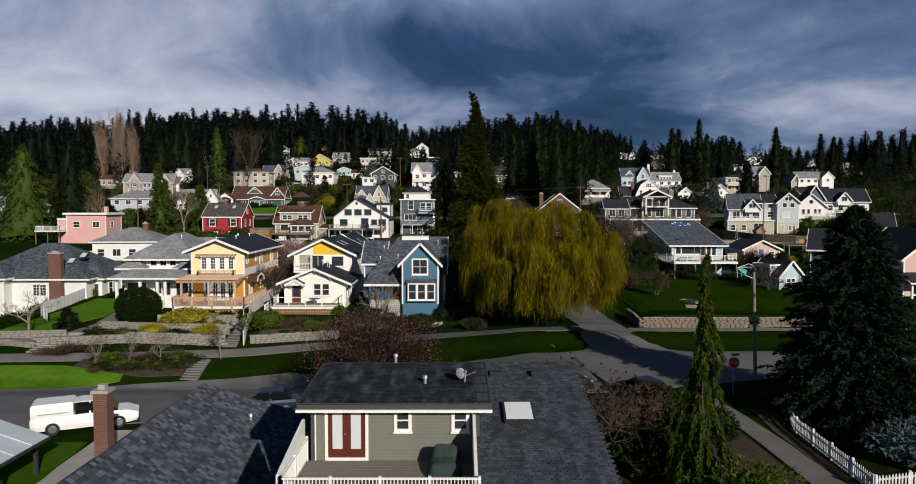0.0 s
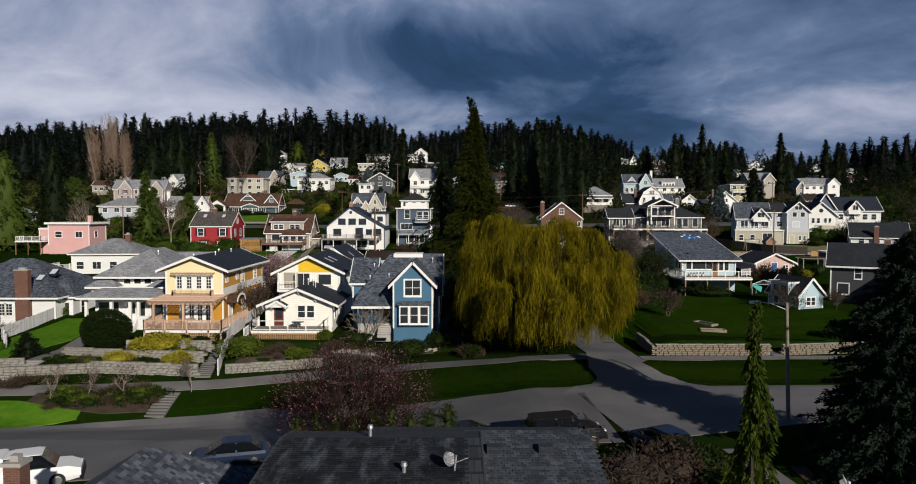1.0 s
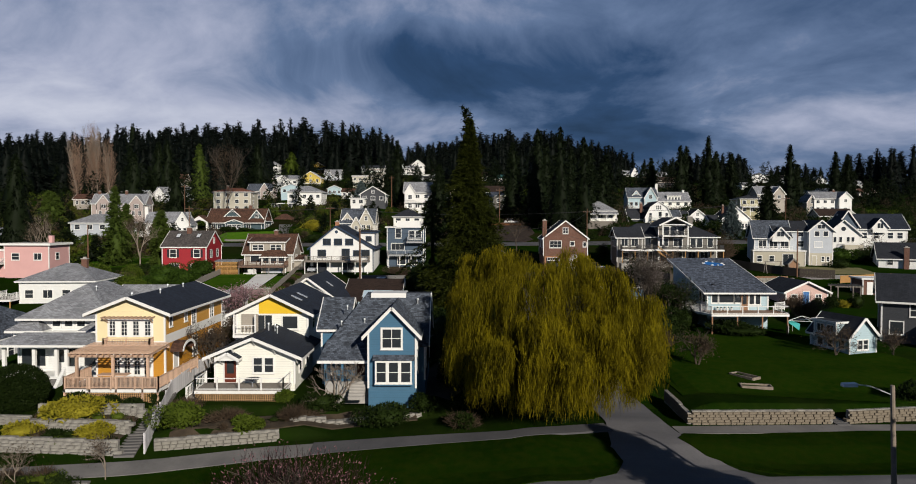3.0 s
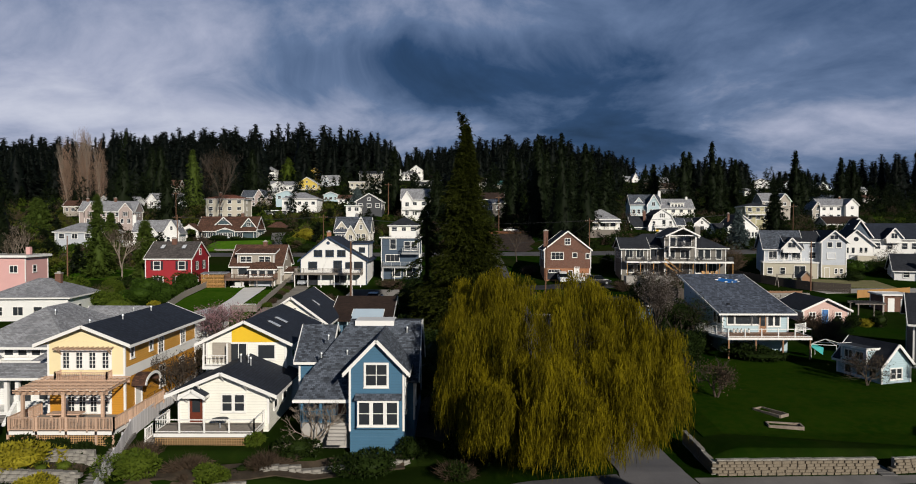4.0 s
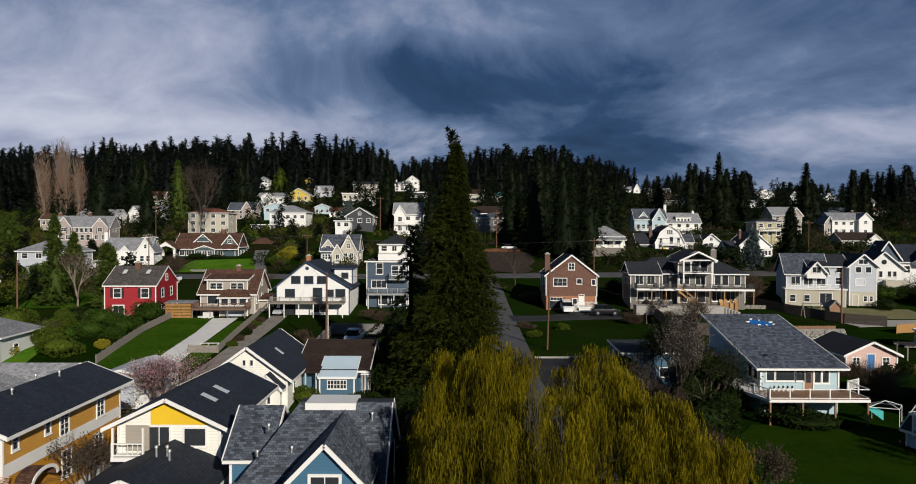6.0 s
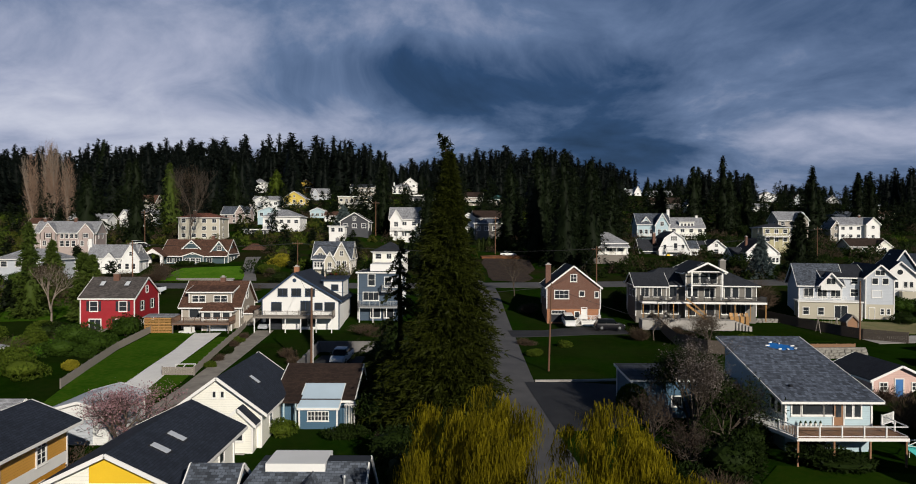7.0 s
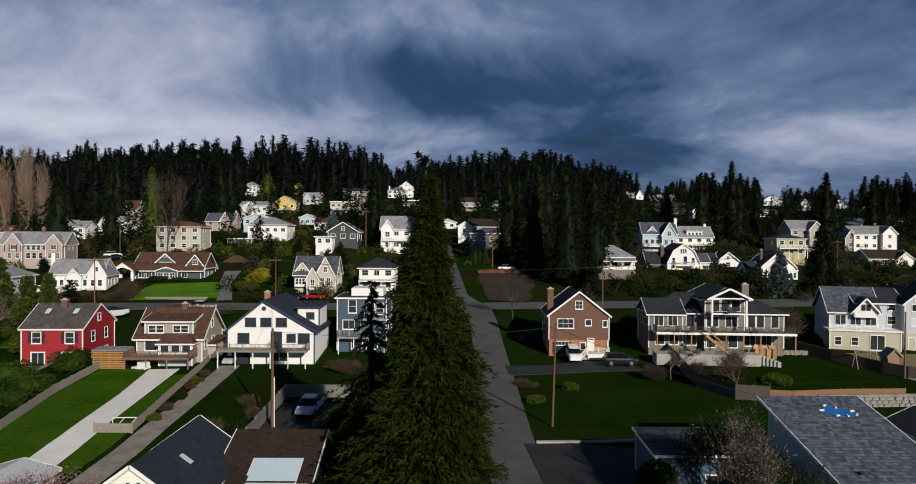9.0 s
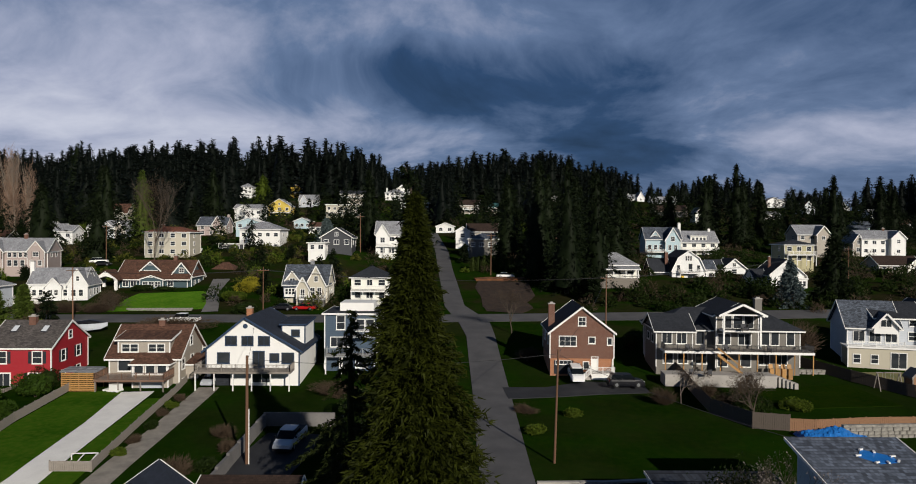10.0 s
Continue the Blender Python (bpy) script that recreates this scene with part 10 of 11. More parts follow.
# garden stairs up from the street
def garden_stairs(x, y, n, width, run, label, mat, rz=0.0):
    s = thing("garden_steps", label, "steps", x, y, 0, rz)
    m = Matrix.Rotation(radians(rz), 3, "Z")
    for i in range(n):
        p = m @ Vector((0, run * (i + 0.5), 0))
        z = ground_z(x + p.x, y + p.y)
        Geo().box(-width / 2, run * i, z - 0.35, width / 2, run * (i + 1), z + 0.10).make("step", mat, s)


garden_stairs(-22.9, 57.6, 9, 1.5, 0.36, "worn stone steps through the planted verge", PAVING)
garden_stairs(-21.42, 63.66, 26, 1.3, 0.42, "grey steps beside the white fence", PAVING, 8)
garden_stairs(29.54, 67.51, 6, 1.0, 0.4, "stone steps through the block wall", PAVING)
garden_stairs(-37.54, 60.56, 12, 2.0, 0.5, "broad pale steps to the front garden", CONCRETE, 0)
strip("path", [(-37.34, 66.57, 1.8), (-36.54, 70.07, 1.8), (-37.5, 76, 1.6), (-36.3, 79, 1.6)], PAVING, 0.06, "curved grey garden path", "path")
strip("path", [(17.02, 23.13, 1.57), (17.1, 30.56, 1.57), (16.89, 36.26, 1.48), (16.58, 40.23, 1.31), (16.09, 44.33, 1.31)], PAVING, 0.06, "concrete sidewalk beside the picket fence", "sidewalk")
strip("bare_ground", [(15.4, 199.5, 7), (16.6, 204, 10.5), (16.2, 209, 9.6), (17.4, 216, 12.5), (17.0, 224, 13.2), (17.6, 231, 12.4)], SOIL_WET, 0.08, "cleared lot of dark churned earth", "ground", cross=10)
strip("earth_bank", [(10.6, 232.4, 1.6), (14, 233.4, 2.9), (18.5, 233.0, 2.2), (24.2, 233.8, 2.6)], EARTH, 0.5, "bank of raw orange earth above the cleared lot", "ground", cross=5)
strip("dry_bank", [(62, 158, 5), (72, 156, 9), (84, 155, 8)], DRYGRASS, 0.07, "bank of dry yellow grass", "ground", cross=6)
strip("gravel_yard", [(66, 146, 5), (76, 147.5, 5), (90, 148, 5)], CONCRETE, 0.06, "pale gravel yard behind the fence", "ground", cross=5)
strip("planting_bed", [(-33.03, 58.96, 1.4), (-30, 58.9, 2.4), (-27, 59.1, 3.2), (-24, 59.8, 3.4)], SOIL, 0.09, "planted verge of dark soil", "planting bed", cross=5)
strip("planting_bed", [(-30.23, 65.17, 2), (-22.62, 65.27, 2)], SOIL, 0.09, "dark terrace bed behind the stone wall", "planting bed", cross=4)
strip("planting_bed", [(-30.29, 68, 1.91), (-22.82, 67.97, 1.9)], SOIL, 0.09, "dark upper terrace bed", "planting bed", cross=4)
strip("planting_bed", [(-19.5, 66.5, 2.6), (-12.01, 68.07, 2.4), (-1.98, 69.74, 1.59)], SOIL, 0.09, "dark bed below the cream and blue houses", "planting bed", cross=4)
# Dark soil strip that also stands in for shade beside the sidewalk.
strip("planting_bed", [(13.71, 21.48, 4.13), (14.21, 29.74, 3.8), (14.32, 37.86, 2.96), (14.45, 42.69, 1.97)], SOIL, 0.05, "dark soil bed, part shade, beside the sidewalk", "planting bed", cross=4)
strip("planting_bed", [(18.17, 28.91, 0.66), (18.11, 37.86, 0.74), (18.55, 41.87, 0.82)], LITTER, 0.05, "leaf litter along the picket fence", "planting bed", cross=2)
# Dark earth sheets laid where shade falls under the garden trees and fir.
strip("planting_bed", [(3.34, 20.06, 4.18), (7.85, 28.08, 4.96), (8.64, 36.21, 4.94), (7.39, 41.05, 4.11)], SOIL, 0.05, "dark earth sheet for the shade under the garden trees", "planting bed", cross=4)
strip("planting_bed", [(-1.5, 74, 4), (1.5, 84, 5), (2, 95, 6), (0.5, 104, 9), (-2, 114, 5)], SOIL, 0.06, "dark earth sheet for the shade under the tall fir", "planting bed", cross=4)
strip("path", [(-47.42, 62.76, 2.02), (-40.04, 63.26, 2.2), (-34.03, 64.46, 2)], PAVING, 0.07, "grey paved terrace between low walls", "path")
stone_wall("stone_wall", "low curved stone edging below the terrace", (-48.71, 63.96), (-38.64, 61.66), 0.57, 0.6, 0.2, seed=21, mat=STONE_PALE)


# ---- overhead wires ----
WIRE = shade("black_cable", (0.02, 0.02, 0.022), 0.6)


def wire(a, b, sag):
    """A sagging cable from one pole top to the next."""
    c = bpy.data.curves.new("power_line", "CURVE")
    c.dimensions, c.bevel_depth, c.bevel_resolution = "3D", 0.02, 1
    sp = c.splines.new("POLY")
    sp.points.add(16)
    a, b = Vector(a), Vector(b)
    for i, p in enumerate(sp.points):
        f = i / 16
        q = a.lerp(b, f)
        p.co = (q.x, q.y, q.z - 4 * sag * f * (1 - f), 1)
    c.materials.append(WIRE)
    ob = new("power_line", c)
    tagged(ob, "thin black overhead power line between timber poles", "cable", group="power lines")


def pole_top(x, y, h, d=0.0):
    return (x + d, y, ground_z(x, y) + h)


for d in (-0.8, 0.0, 0.8):
    wire(pole_top(-66, 190, 9.4, d), pole_top(-31, 192, 9.4, d), 0.7)
    wire(pole_top(-31, 192, 9.4, d), pole_top(33.5, 188, 8.9, d), 1.2)
    wire(pole_top(33.5, 188, 8.9, d), pole_top(104, 232, 9.4, d), 1.2)
wire(pole_top(15.1, 126, 10.5), pole_top(33.5, 188, 8.8), 1.0)
wire(pole_top(15.1, 126, 10.3), (35.0, 113.0, 12.2), 0.6)
wire(pole_top(-14.1, 125.4, 9.9), pole_top(15.1, 126, 10.4), 0.8)
wire(pole_top(-14.1, 125.4, 9.7), (-21.5, 153.2, 16.0), 0.6)

# ---- garden planting ----
bush(20.6, 108.8, 1.5, 1.4, 3.3, "square clipped green hedge beside the parking court", L_MID, 100, 11000, 0.14, "clipped_hedge", lumps=1)
bush(-33.4, 71.2, 2.3, 2.0, 3.6, "large clipped dark green rounded hedge", L_DARK, 101, 24000, 0.13, "clipped_hedge", lumps=1)
for i, (x, y, r, h, m, lab) in enumerate((
        (-26.93, 67.97, 2.3, 1.8, L_YELLOW, "yellow forsythia shrub in bloom"), (-24.32, 65.57, 1.1, 1.1, L_YELLOW, "small yellow forsythia shrub"),
        (-29.43, 65.57, 1.3, 1.1, L_YELLOW, "yellow forsythia beside the terrace wall"), (-28.63, 70.67, 1.2, 0.7, L_DARK, "low rounded green edging shrub"),
        (-26.03, 70.47, 1.3, 0.7, L_DARK, "low rounded green edging shrub"), (-23.82, 70.27, 0.9, 0.7, L_DARK, "low rounded green edging shrub"),
        (-27.03, 65.37, 0.8, 0.6, L_DARK, "low dark green terrace shrub"), (-22.92, 72.07, 0.6, 1.1, L_DARK, "small clipped green ball shrub"),
        (-18.92, 67.07, 1.6, 2.1, L_BRIGHT, "leafy green laurel beside the white fence"), (-19.62, 69.57, 1.2, 1.5, L_BROWN, "brown winter shrub beside the fence"),
        (-14.21, 66.97, 1, 0.9, L_BRIGHT, "pale green low garden shrub"), (-12.21, 71.07, 0.8, 1, L_BRIGHT, "green shrub beside the deck"),
        (-4.12, 68.21, 1.96, 1.67, L_DARK, "dense dark green hedge below the bay window"), (-1.38, 69.82, 0.89, 1.48, L_DARK, "dark evergreen shrub at the corner"),
        (-9.2, 69.8, 1.2, 1.5, L_DARK, "dark green shrub at the porch"), (-16.02, 68.47, 1.1, 0.9, L_BROWN, "brown winter shrub in the bed"),
        (-10.98, 68.46, 1.3, 1, L_BROWN, "reddish brown winter shrub"), (1.72, 66.99, 1.24, 1.15, L_BROWN, "grey-brown shrub beside the sidewalk"),
        (-34.03, 65.27, 0.8, 0.6, L_DARK, "low dark green garden shrub"), (-35.24, 60.66, 1.3, 0.9, L_BROWN, "low russet winter shrub"), (-46.6, 86, 1.4, 1.5, L_BRIGHT, "green shrub below the white house"),
        (-49, 81.5, 1.8, 1.5, L_DARK, "dark shrubs below the chimney"), (-50.5, 78.5, 1.6, 1.3, L_DARK, "dark evergreen shrub beside the fence"),
        (37.59, 71.64, 1.48, 1.57, L_DARK, "round green shrub above the stone wall"), 
        (28.4, 99.8, 1.6, 2.6, L_DARK, "dark evergreen shrub beside the deck"),
        (34.0, 96.6, 3.6, 1.2, L_DARK, "long dark hedge under the deck"), (45.5, 106, 2.2, 3.5, L_BROWN, "brown thicket beside the deck"), (47.6, 113.5, 1.4, 1.9, L_BROWN, "brown shrub at the pink cottage"),
        (54.0, 113.8, 1.0, 1.9, L_DARK, "dark shrub beside the blue door"), (51.6, 113.4, 0.8, 1.6, L_DARK, "clipped dark shrub before the pink cottage"), (57.4, 113.6, 1.0, 2.2, L_DARK, "dark shrub behind the garden house"), (56.0, 114.5, 1.2, 1.2, L_YELLOW, "yellow shrub at the pink cottage"),
        (-46.0, 137.0, 1.9, 2.6, L_MID, "dense dark green laurel mass"), (-47.2, 147.5, 2.0, 3.2, L_MID, "dark green laurel beside the red house"), (-45.4, 132.6, 1.3, 1.9, L_MID, "dark green laurel beside the fence"),
        (-47.8, 151.2, 1.6, 3.0, L_DARK, "glossy dark green tree-like laurel"), (-49.2, 133.6, 2.2, 2.6, L_MID, "dense dark green shrubbery"), (-47, 122, 2.5, 2.6, L_BRIGHT, "loose olive green shrubbery"),
        (-97.5, 191.5, 2.6, 3.6, L_DARK, "dark evergreen hedge before the low rambler"), (-92.5, 192.5, 2.4, 3.2, L_MID, "leafy green hedge before the low rambler"), (-87.5, 192.0, 2.4, 3.4, L_BROWN, "bare brown hedge before the low rambler"), (-52, 143, 2.4, 2.8, L_BROWN, "bare brown winter shrubbery"), (-28.0, 140, 0.6, 0.8, L_BROWN, "dry brown shrub along the driveway fence"), (-28.6, 146, 0.6, 0.9, L_BROWN, "dry brown shrub along the driveway fence"),
        (-27.2, 131, 0.6, 0.8, L_BROWN, "dry brown shrub along the driveway fence"), (-17.5, 124, 1.1, 1.1, L_DARK, "green shrub below the pole"), (-19.5, 122, 1.6, 1.8, L_BROWN, "leafless brown shrub on the grass"),
        (31.2, 145.5, 1.6, 2.2, L_BROWN, "leafless brown shrub on the slope"), (38.8, 144.5, 1.8, 2.0, L_BROWN, "tangled brown brush below the terrace"), (40.5, 142.5, 2.4, 2.4, L_DARK, "dark evergreen shrubs beside the fence"),
        (46.5, 143.5, 1.6, 1.6, L_BRIGHT, "bright green shrub beside the lawn"), (37.4, 148.5, 1.2, 1.8, L_BROWN, "brown brush along the fence"), (19.0, 140.5, 1.0, 1.0, L_BRIGHT, "low green shrub on the bank"),
        (16.5, 166, 1.8, 2.0, L_BROWN, "brown shrub beside the lane"), (34.2, 172, 1.7, 3.6, L_DARK, "rounded dark shrub behind the brick house"), (58.5, 168, 3.6, 6.5, L_BROWN, "large bare brown thicket between houses"),
        (-12.2, 103.6, 1.3, 1.6, L_BRIGHT, "green shrub beside the cottage steps"), (-6.8, 103.5, 1.8, 1.0, L_DARK, "low garden shrubs before the cottage"), (-45.5, 183.5, 6.5, 2.6, L_BROWN, "long brown hedge on the bank"),
        (-65.5, 217.6, 2.3, 1.3, L_DARK, "dark clipped hedge before the bungalow"), (-60.4, 217.8, 1.8, 1.1, L_DARK, "clipped hedge before the bungalow"), (-41.5, 208, 2.6, 2.4, L_BRIGHT, "green shrubs in a rock garden"), (-40, 218, 3.0, 3.4, L_YELLOW, "large olive yellow shrub"),
        (-36, 196.8, 2.4, 2.6, L_DARK, "dark hedge beside the drive"), (10.9, 26.6, 1.65, 2.48, L_MID, "glossy green laurel below the weeping cedar"), (12.39, 27.26, 1.82, 2.48, L_BRIGHT, "leafy green laurel below the weeping cedar"),
        (9.09, 32.63, 2.15, 2.15, L_DARK, "dark hedge beside the house"), (11.4, 24.78, 1.82, 1.98, L_BRIGHT, "bright green leafy garden hedge"), (7.42, 34.61, 1.65, 1.98, L_TWIG, "twiggy brown leafless hedge"), (13.58, 37.45, 1.98, 1.81, L_DARK, "dark hedge near the corner"),
        (22.8, 33.54, 2.64, 2.07, N_BLUE, "spreading blue-green weeping cedar"), (19.97, 39.78, 0.74, 1.81, N_BLUE, "small blue-green weeping cedar at the fence end"),
        (1.2, 77.5, 2.0, 4.2, L_DARK, "tall dark laurel beside the blue house"), (3.4, 84, 2.6, 5.0, L_DARK, "dense dark laurel below the fir"), (0.4, 90, 2.8, 5.2, L_DARK, "dense dark laurel behind the blue house"),
        (5.0, 92, 2.4, 4.2, L_DARK, "dense dark laurel beside the lane"), (-1.0, 84.5, 1.8, 3.6, L_DARK, "dark shrub behind the blue house"), (5.2, 75.5, 1.8, 3.0, L_DARK, "dark shrub beneath the willow"), (6.6, 85, 1.8, 3.0, L_DARK, "dark shrub beside the lane"),
        (24.4, 94.0, 2.6, 3.6, L_DARK, "large dark evergreen shrub above the lawn"), (26.4, 102.6, 2.2, 4.6, L_DARK, "large dark evergreen shrub beside the house"), (17.5, 91, 2.4, 3.2, L_DARK, "dark evergreen shrub beside the lane"), (21.5, 88.5, 2.2, 2.6, L_BROWN, "tangled brown shrub above the lawn"),
        (28.6, 107, 2.6, 5.5, L_DARK, "tall dark shrub beside the pale blue house"), (-4.8, 113, 2.0, 3.0, L_DARK, "dark evergreen shrub behind the cottage"), (-3.0, 119, 2.4, 3.5, L_DARK, "dark evergreen shrub behind the cottage"), (-15.2, 113.5, 1.6, 2.2, L_DARK, "dark shrub between the cottages"), (-5.6, 128, 2.6, 3.4, L_DARK, "dark shrub beside the parking pad"), (-5.0, 138, 2.8, 4.0, L_DARK, "dark shrub behind the parking pad"),
        (-9, 148, 2.6, 2.0, L_BROWN, "brown shrubs before the slate house"), (13.9, 135, 1.2, 1.0, L_BRIGHT, "rough green shrub on the bank"), (13.7, 142, 1.2, 0.9, L_BROWN, "rough brown shrub on the bank"), (-58, 146, 2.2, 2.4, L_DARK, "dark garden shrub below the red house"), (-61, 150, 2.0, 2.0, L_BRIGHT, "bright garden shrub below the red house"), (-56, 133, 2.6, 2.4, L_BROWN, "brown garden shrubs on the slope"), (-62, 128, 2.6, 3.0, L_DARK, "dark garden shrubs on the slope"),
        (1.69, 30.52, 1.69, 1.35, L_DARK, "dark evergreen garden shrub"),
        (12.48, 41.05, 1.81, 1.97, L_DARK, "dark leafy hedge beside the parked car"), (10.69, 39.05, 1.81, 2.14, L_TWIG, "tangled brown hedge beside the house"), (8.88, 37.81, 1.97, 2.47, L_TWIG, "tangled brown hedge beside the house"), (5.62, 25.22, 1.32, 1.82, L_TWIG, "leafless brown shrubs under the eaves"),
        (7.83, 68.28, 1.91, 2.1, L_DARK, "dark shrub in the shade of the willow"), (3.33, 70.49, 1.96, 2.35, L_DARK, "dark shrub in the shade of the willow"), (1.53, 66.73, 1.05, 1.24, L_DARK, "small dark shrub beside the willow"),
        (-51.4, 141.0, 2.8, 3.4, L_MID, "large glossy green shrub below the red house"), (-48.6, 139.8, 2.0, 2.8, L_MID, "large glossy green shrub below the red house"), (-43.4, 125.5, 0.9, 1.2, L_YELLOW, "yellow forsythia beside the lawn fence"), (-54.4, 158, 1.8, 2.4, L_BRIGHT, "bright green shrub beside the red house"), (-57, 140, 2.0, 2.6, L_BRIGHT, "olive green garden shrub"), (-52, 128, 2.4, 2.6, L_BRIGHT, "loose green shrubbery on the slope"), (-55, 122, 2.0, 2.2, L_YELLOW, "yellow-green shrub on the slope"), (-64, 140, 2.4, 3.4, L_BRIGHT, "bright green leafy shrub"),
        (-27.0, 127.5, 0.6, 0.7, L_BRIGHT, "scrubby green plants along the driveway fence"), (-27.6, 135.5, 0.7, 0.9, L_DARK, "scrubby green plants along the driveway fence"), (-28.4, 143.4, 0.6, 0.7, L_BRIGHT, "scrubby green plants along the driveway fence"), (-19.0, 133, 1.3, 1.3, L_BROWN, "bare twiggy shrub on the lawn"), (-17.0, 129, 1.0, 1.1, L_BROWN, "bare twiggy shrub on the lawn"),
        (85.5, 168.0, 3.0, 3.0, L_MID, "leafy green hedge below the white house"), (92.0, 170.5, 2.8, 2.6, L_DARK, "dark evergreen hedge below the white house"), (98.5, 172.5, 3.0, 3.2, L_MID, "leafy green hedge below the white house"), (104.5, 175, 3.0, 3.4, L_DARK, "dark evergreen hedge below the white house"), (80.5, 158.5, 1.8, 2.0, L_DARK, "dark shrub on the dry bank"), (-72, 197.2, 3.6, 2.4, L_BROWN, "long brown leafless hedge above the street"), (-66, 197.6, 3.2, 2.2, L_BROWN, "long brown leafless hedge above the street"), (-79, 197.2, 3.2, 2.4, L_BROWN, "long brown leafless hedge above the street"),
        (-1.5, 97, 2.6, 3.6, L_DARK, "dark shrub under the tall fir"), (5.6, 99, 2.4, 3.4, L_DARK, "dark shrub under the tall fir"), (5.4, 107, 2.4, 3.8, L_DARK, "dark shrub under the tall fir"), (-3.6, 106, 2.2, 3.2, L_DARK, "dark shrub under the tall fir"), (5.5, 114, 2.2, 3.0, L_DARK, "dark shrub beside the lane"), (5.0, 122, 2.4, 3.2, L_DARK, "dark shrub beside the lane"), (-1.0, 126, 2.6, 3.4, L_DARK, "dark shrub behind the fir"), (0.5, 112, 2.6, 4.2, L_DARK, "dark shrub behind the fir"))):
    bush(x, y, r, r * 0.85, h, lab, m, 110 + i, int(700 + 900 * r), 0.2 if r < 2 else 0.26)
for i in range(9):
    x = -8.6 + 1.05 * i
    conifer(x, 43.6 + 0.06 * i, 5.1 + 0.3 * (i % 3) - ground_z(x, 43.6), 0.62, "small upright dark cypress in a street hedge", N_HEDGE, 200 + i, 14, 5, 14, 0.22, 0.0, 0.5, 0.0, "cypress_shrub")
for i, (x, y) in enumerate(((-28.6, 58.8), (-26.0, 59.4), (-31.2, 58.2), (-21.4, 61.2))):
    bare_tree(x, y, 3.0, "young leafless street tree in the planted verge", 210 + i, 5, 0.4, 0.1, BARK_PALE, 3, 0.3, 0.05, L_BROWN, 350, 0.12)
bare_tree(-40.9, 64.8, 4.6, "pale leafless ornamental tree in the garden", 215, 5, 0.5, 0.05, BARK_PALE, 3, 0.25, 0.09)
bare_tree(-8.5, 70.8, 4.0, "leafless grey shrub tree before the blue house", 216, 5, 0.4, 0.1, BARK_PALE, 3, 0.2, 0.06, stems=3)
conifer(-38.8, 67.7, 2.2, 1.3, "small dark green garden conifer", N_DARK, 217, 16, 7, 20, 0.25, 0.05, 0.8, 0.0)
for i in range(84):
    rng0 = random.Random(300 + i)
    x = -31.5 + 8.2 * rng0.random()
    y = 58.3 + 0.17 * (x + 33.2) + rng0.uniform(-1.1, 1.3)
    bush(x, y, 0.5 + 0.3 * rng0.random(), 0.5, 0.45 + 0.35 * rng0.random(), "low heather-like shrub in the planted verge", (L_DARK, L_BROWN, L_DARK, L_BRIGHT)[i % 4], 400 + i, 260, 0.13, lumps=3)
for i in range(38):
    rng0 = random.Random(900 + i)
    bed = i % 4
    x = (-30.4, -30.4, -19.4, -36.5)[bed] + (8.0, 7.6, 8.0, 5.0)[bed] * rng0.random()
    y = (65.0, 67.9, 66.6 + 0.2 * (x + 19.4), 66.4)[bed] + rng0.uniform(-0.7, 0.7)
    r = 0.3 + 0.35 * rng0.random()
    bush(x, y, r, r, 0.35 + 0.45 * rng0.random(), ("low green cushion plant in the terraced garden", "low russet winter plant in the terraced garden", "pale green garden plant in the terraced garden")[i % 3], (L_DARK, L_BROWN, L_BRIGHT)[i % 3], 940 + i, 240, 0.11, "garden_plant", lumps=3)
bare_tree(-27, 84, 5.5, "leafless brown garden tree between the houses", 220, 5, 0.45, 0.15, BARK, 3, 0.2, 0.06, L_BROWN, 2500, 0.16, stems=4)
bare_tree(-22.2, 82, 5.0, "leafless brown hedge tree between the houses", 221, 5, 0.45, 0.15, BARK, 3, 0.2, 0.06, L_BROWN, 2500, 0.16, stems=4)
bare_tree(-22.0, 90, 4.5, "leafless brown hedge tree between the houses", 222, 5, 0.45, 0.15, BARK, 3, 0.2, 0.06, L_BROWN, 2500, 0.16, stems=4)
bare_tree(33.5, 146, 5.0, "leafless grey orchard tree on the slope", 223, 5, 0.5, 0.1, BARK_PALE, 3, 0.25, 0.08, L_BROWN, 700, 0.15)
bare_tree(39.5, 138.8, 6.0, "leafless brown tree beside the fence", 224, 5, 0.42, 0.15, BARK, 3, 0.22, 0.09, L_BROWN, 1500, 0.16, stems=2)
bare_tree(42.5, 147.0, 4.5, "leafless brown tree below the terrace", 225, 5, 0.45, 0.15, BARK, 3, 0.2, 0.06, L_BROWN, 1200, 0.16, stems=3)
bare_tree(15.5, 182, 8.0, "leafless tree beside the lane", 226, 5, 0.35, 0.2, BARK, 3, 0.25, 0.12, L_BROWN, 800, 0.2)
bare_tree(27.0, 100.5, 6.5, "leafless tree with dark ivy beside the shed", 227, 5, 0.5, 0.15, BARK, 3, 0.2, 0.1, L_DARK, 3500, 0.2, stems=3)
bare_tree(25.2, 105.2, 8.2, "leafless tree hung with dark ivy beside the parking court", 231, 5, 0.42, 0.18, BARK, 3, 0.2, 0.11, L_DARK, 5200, 0.2, stems=2)
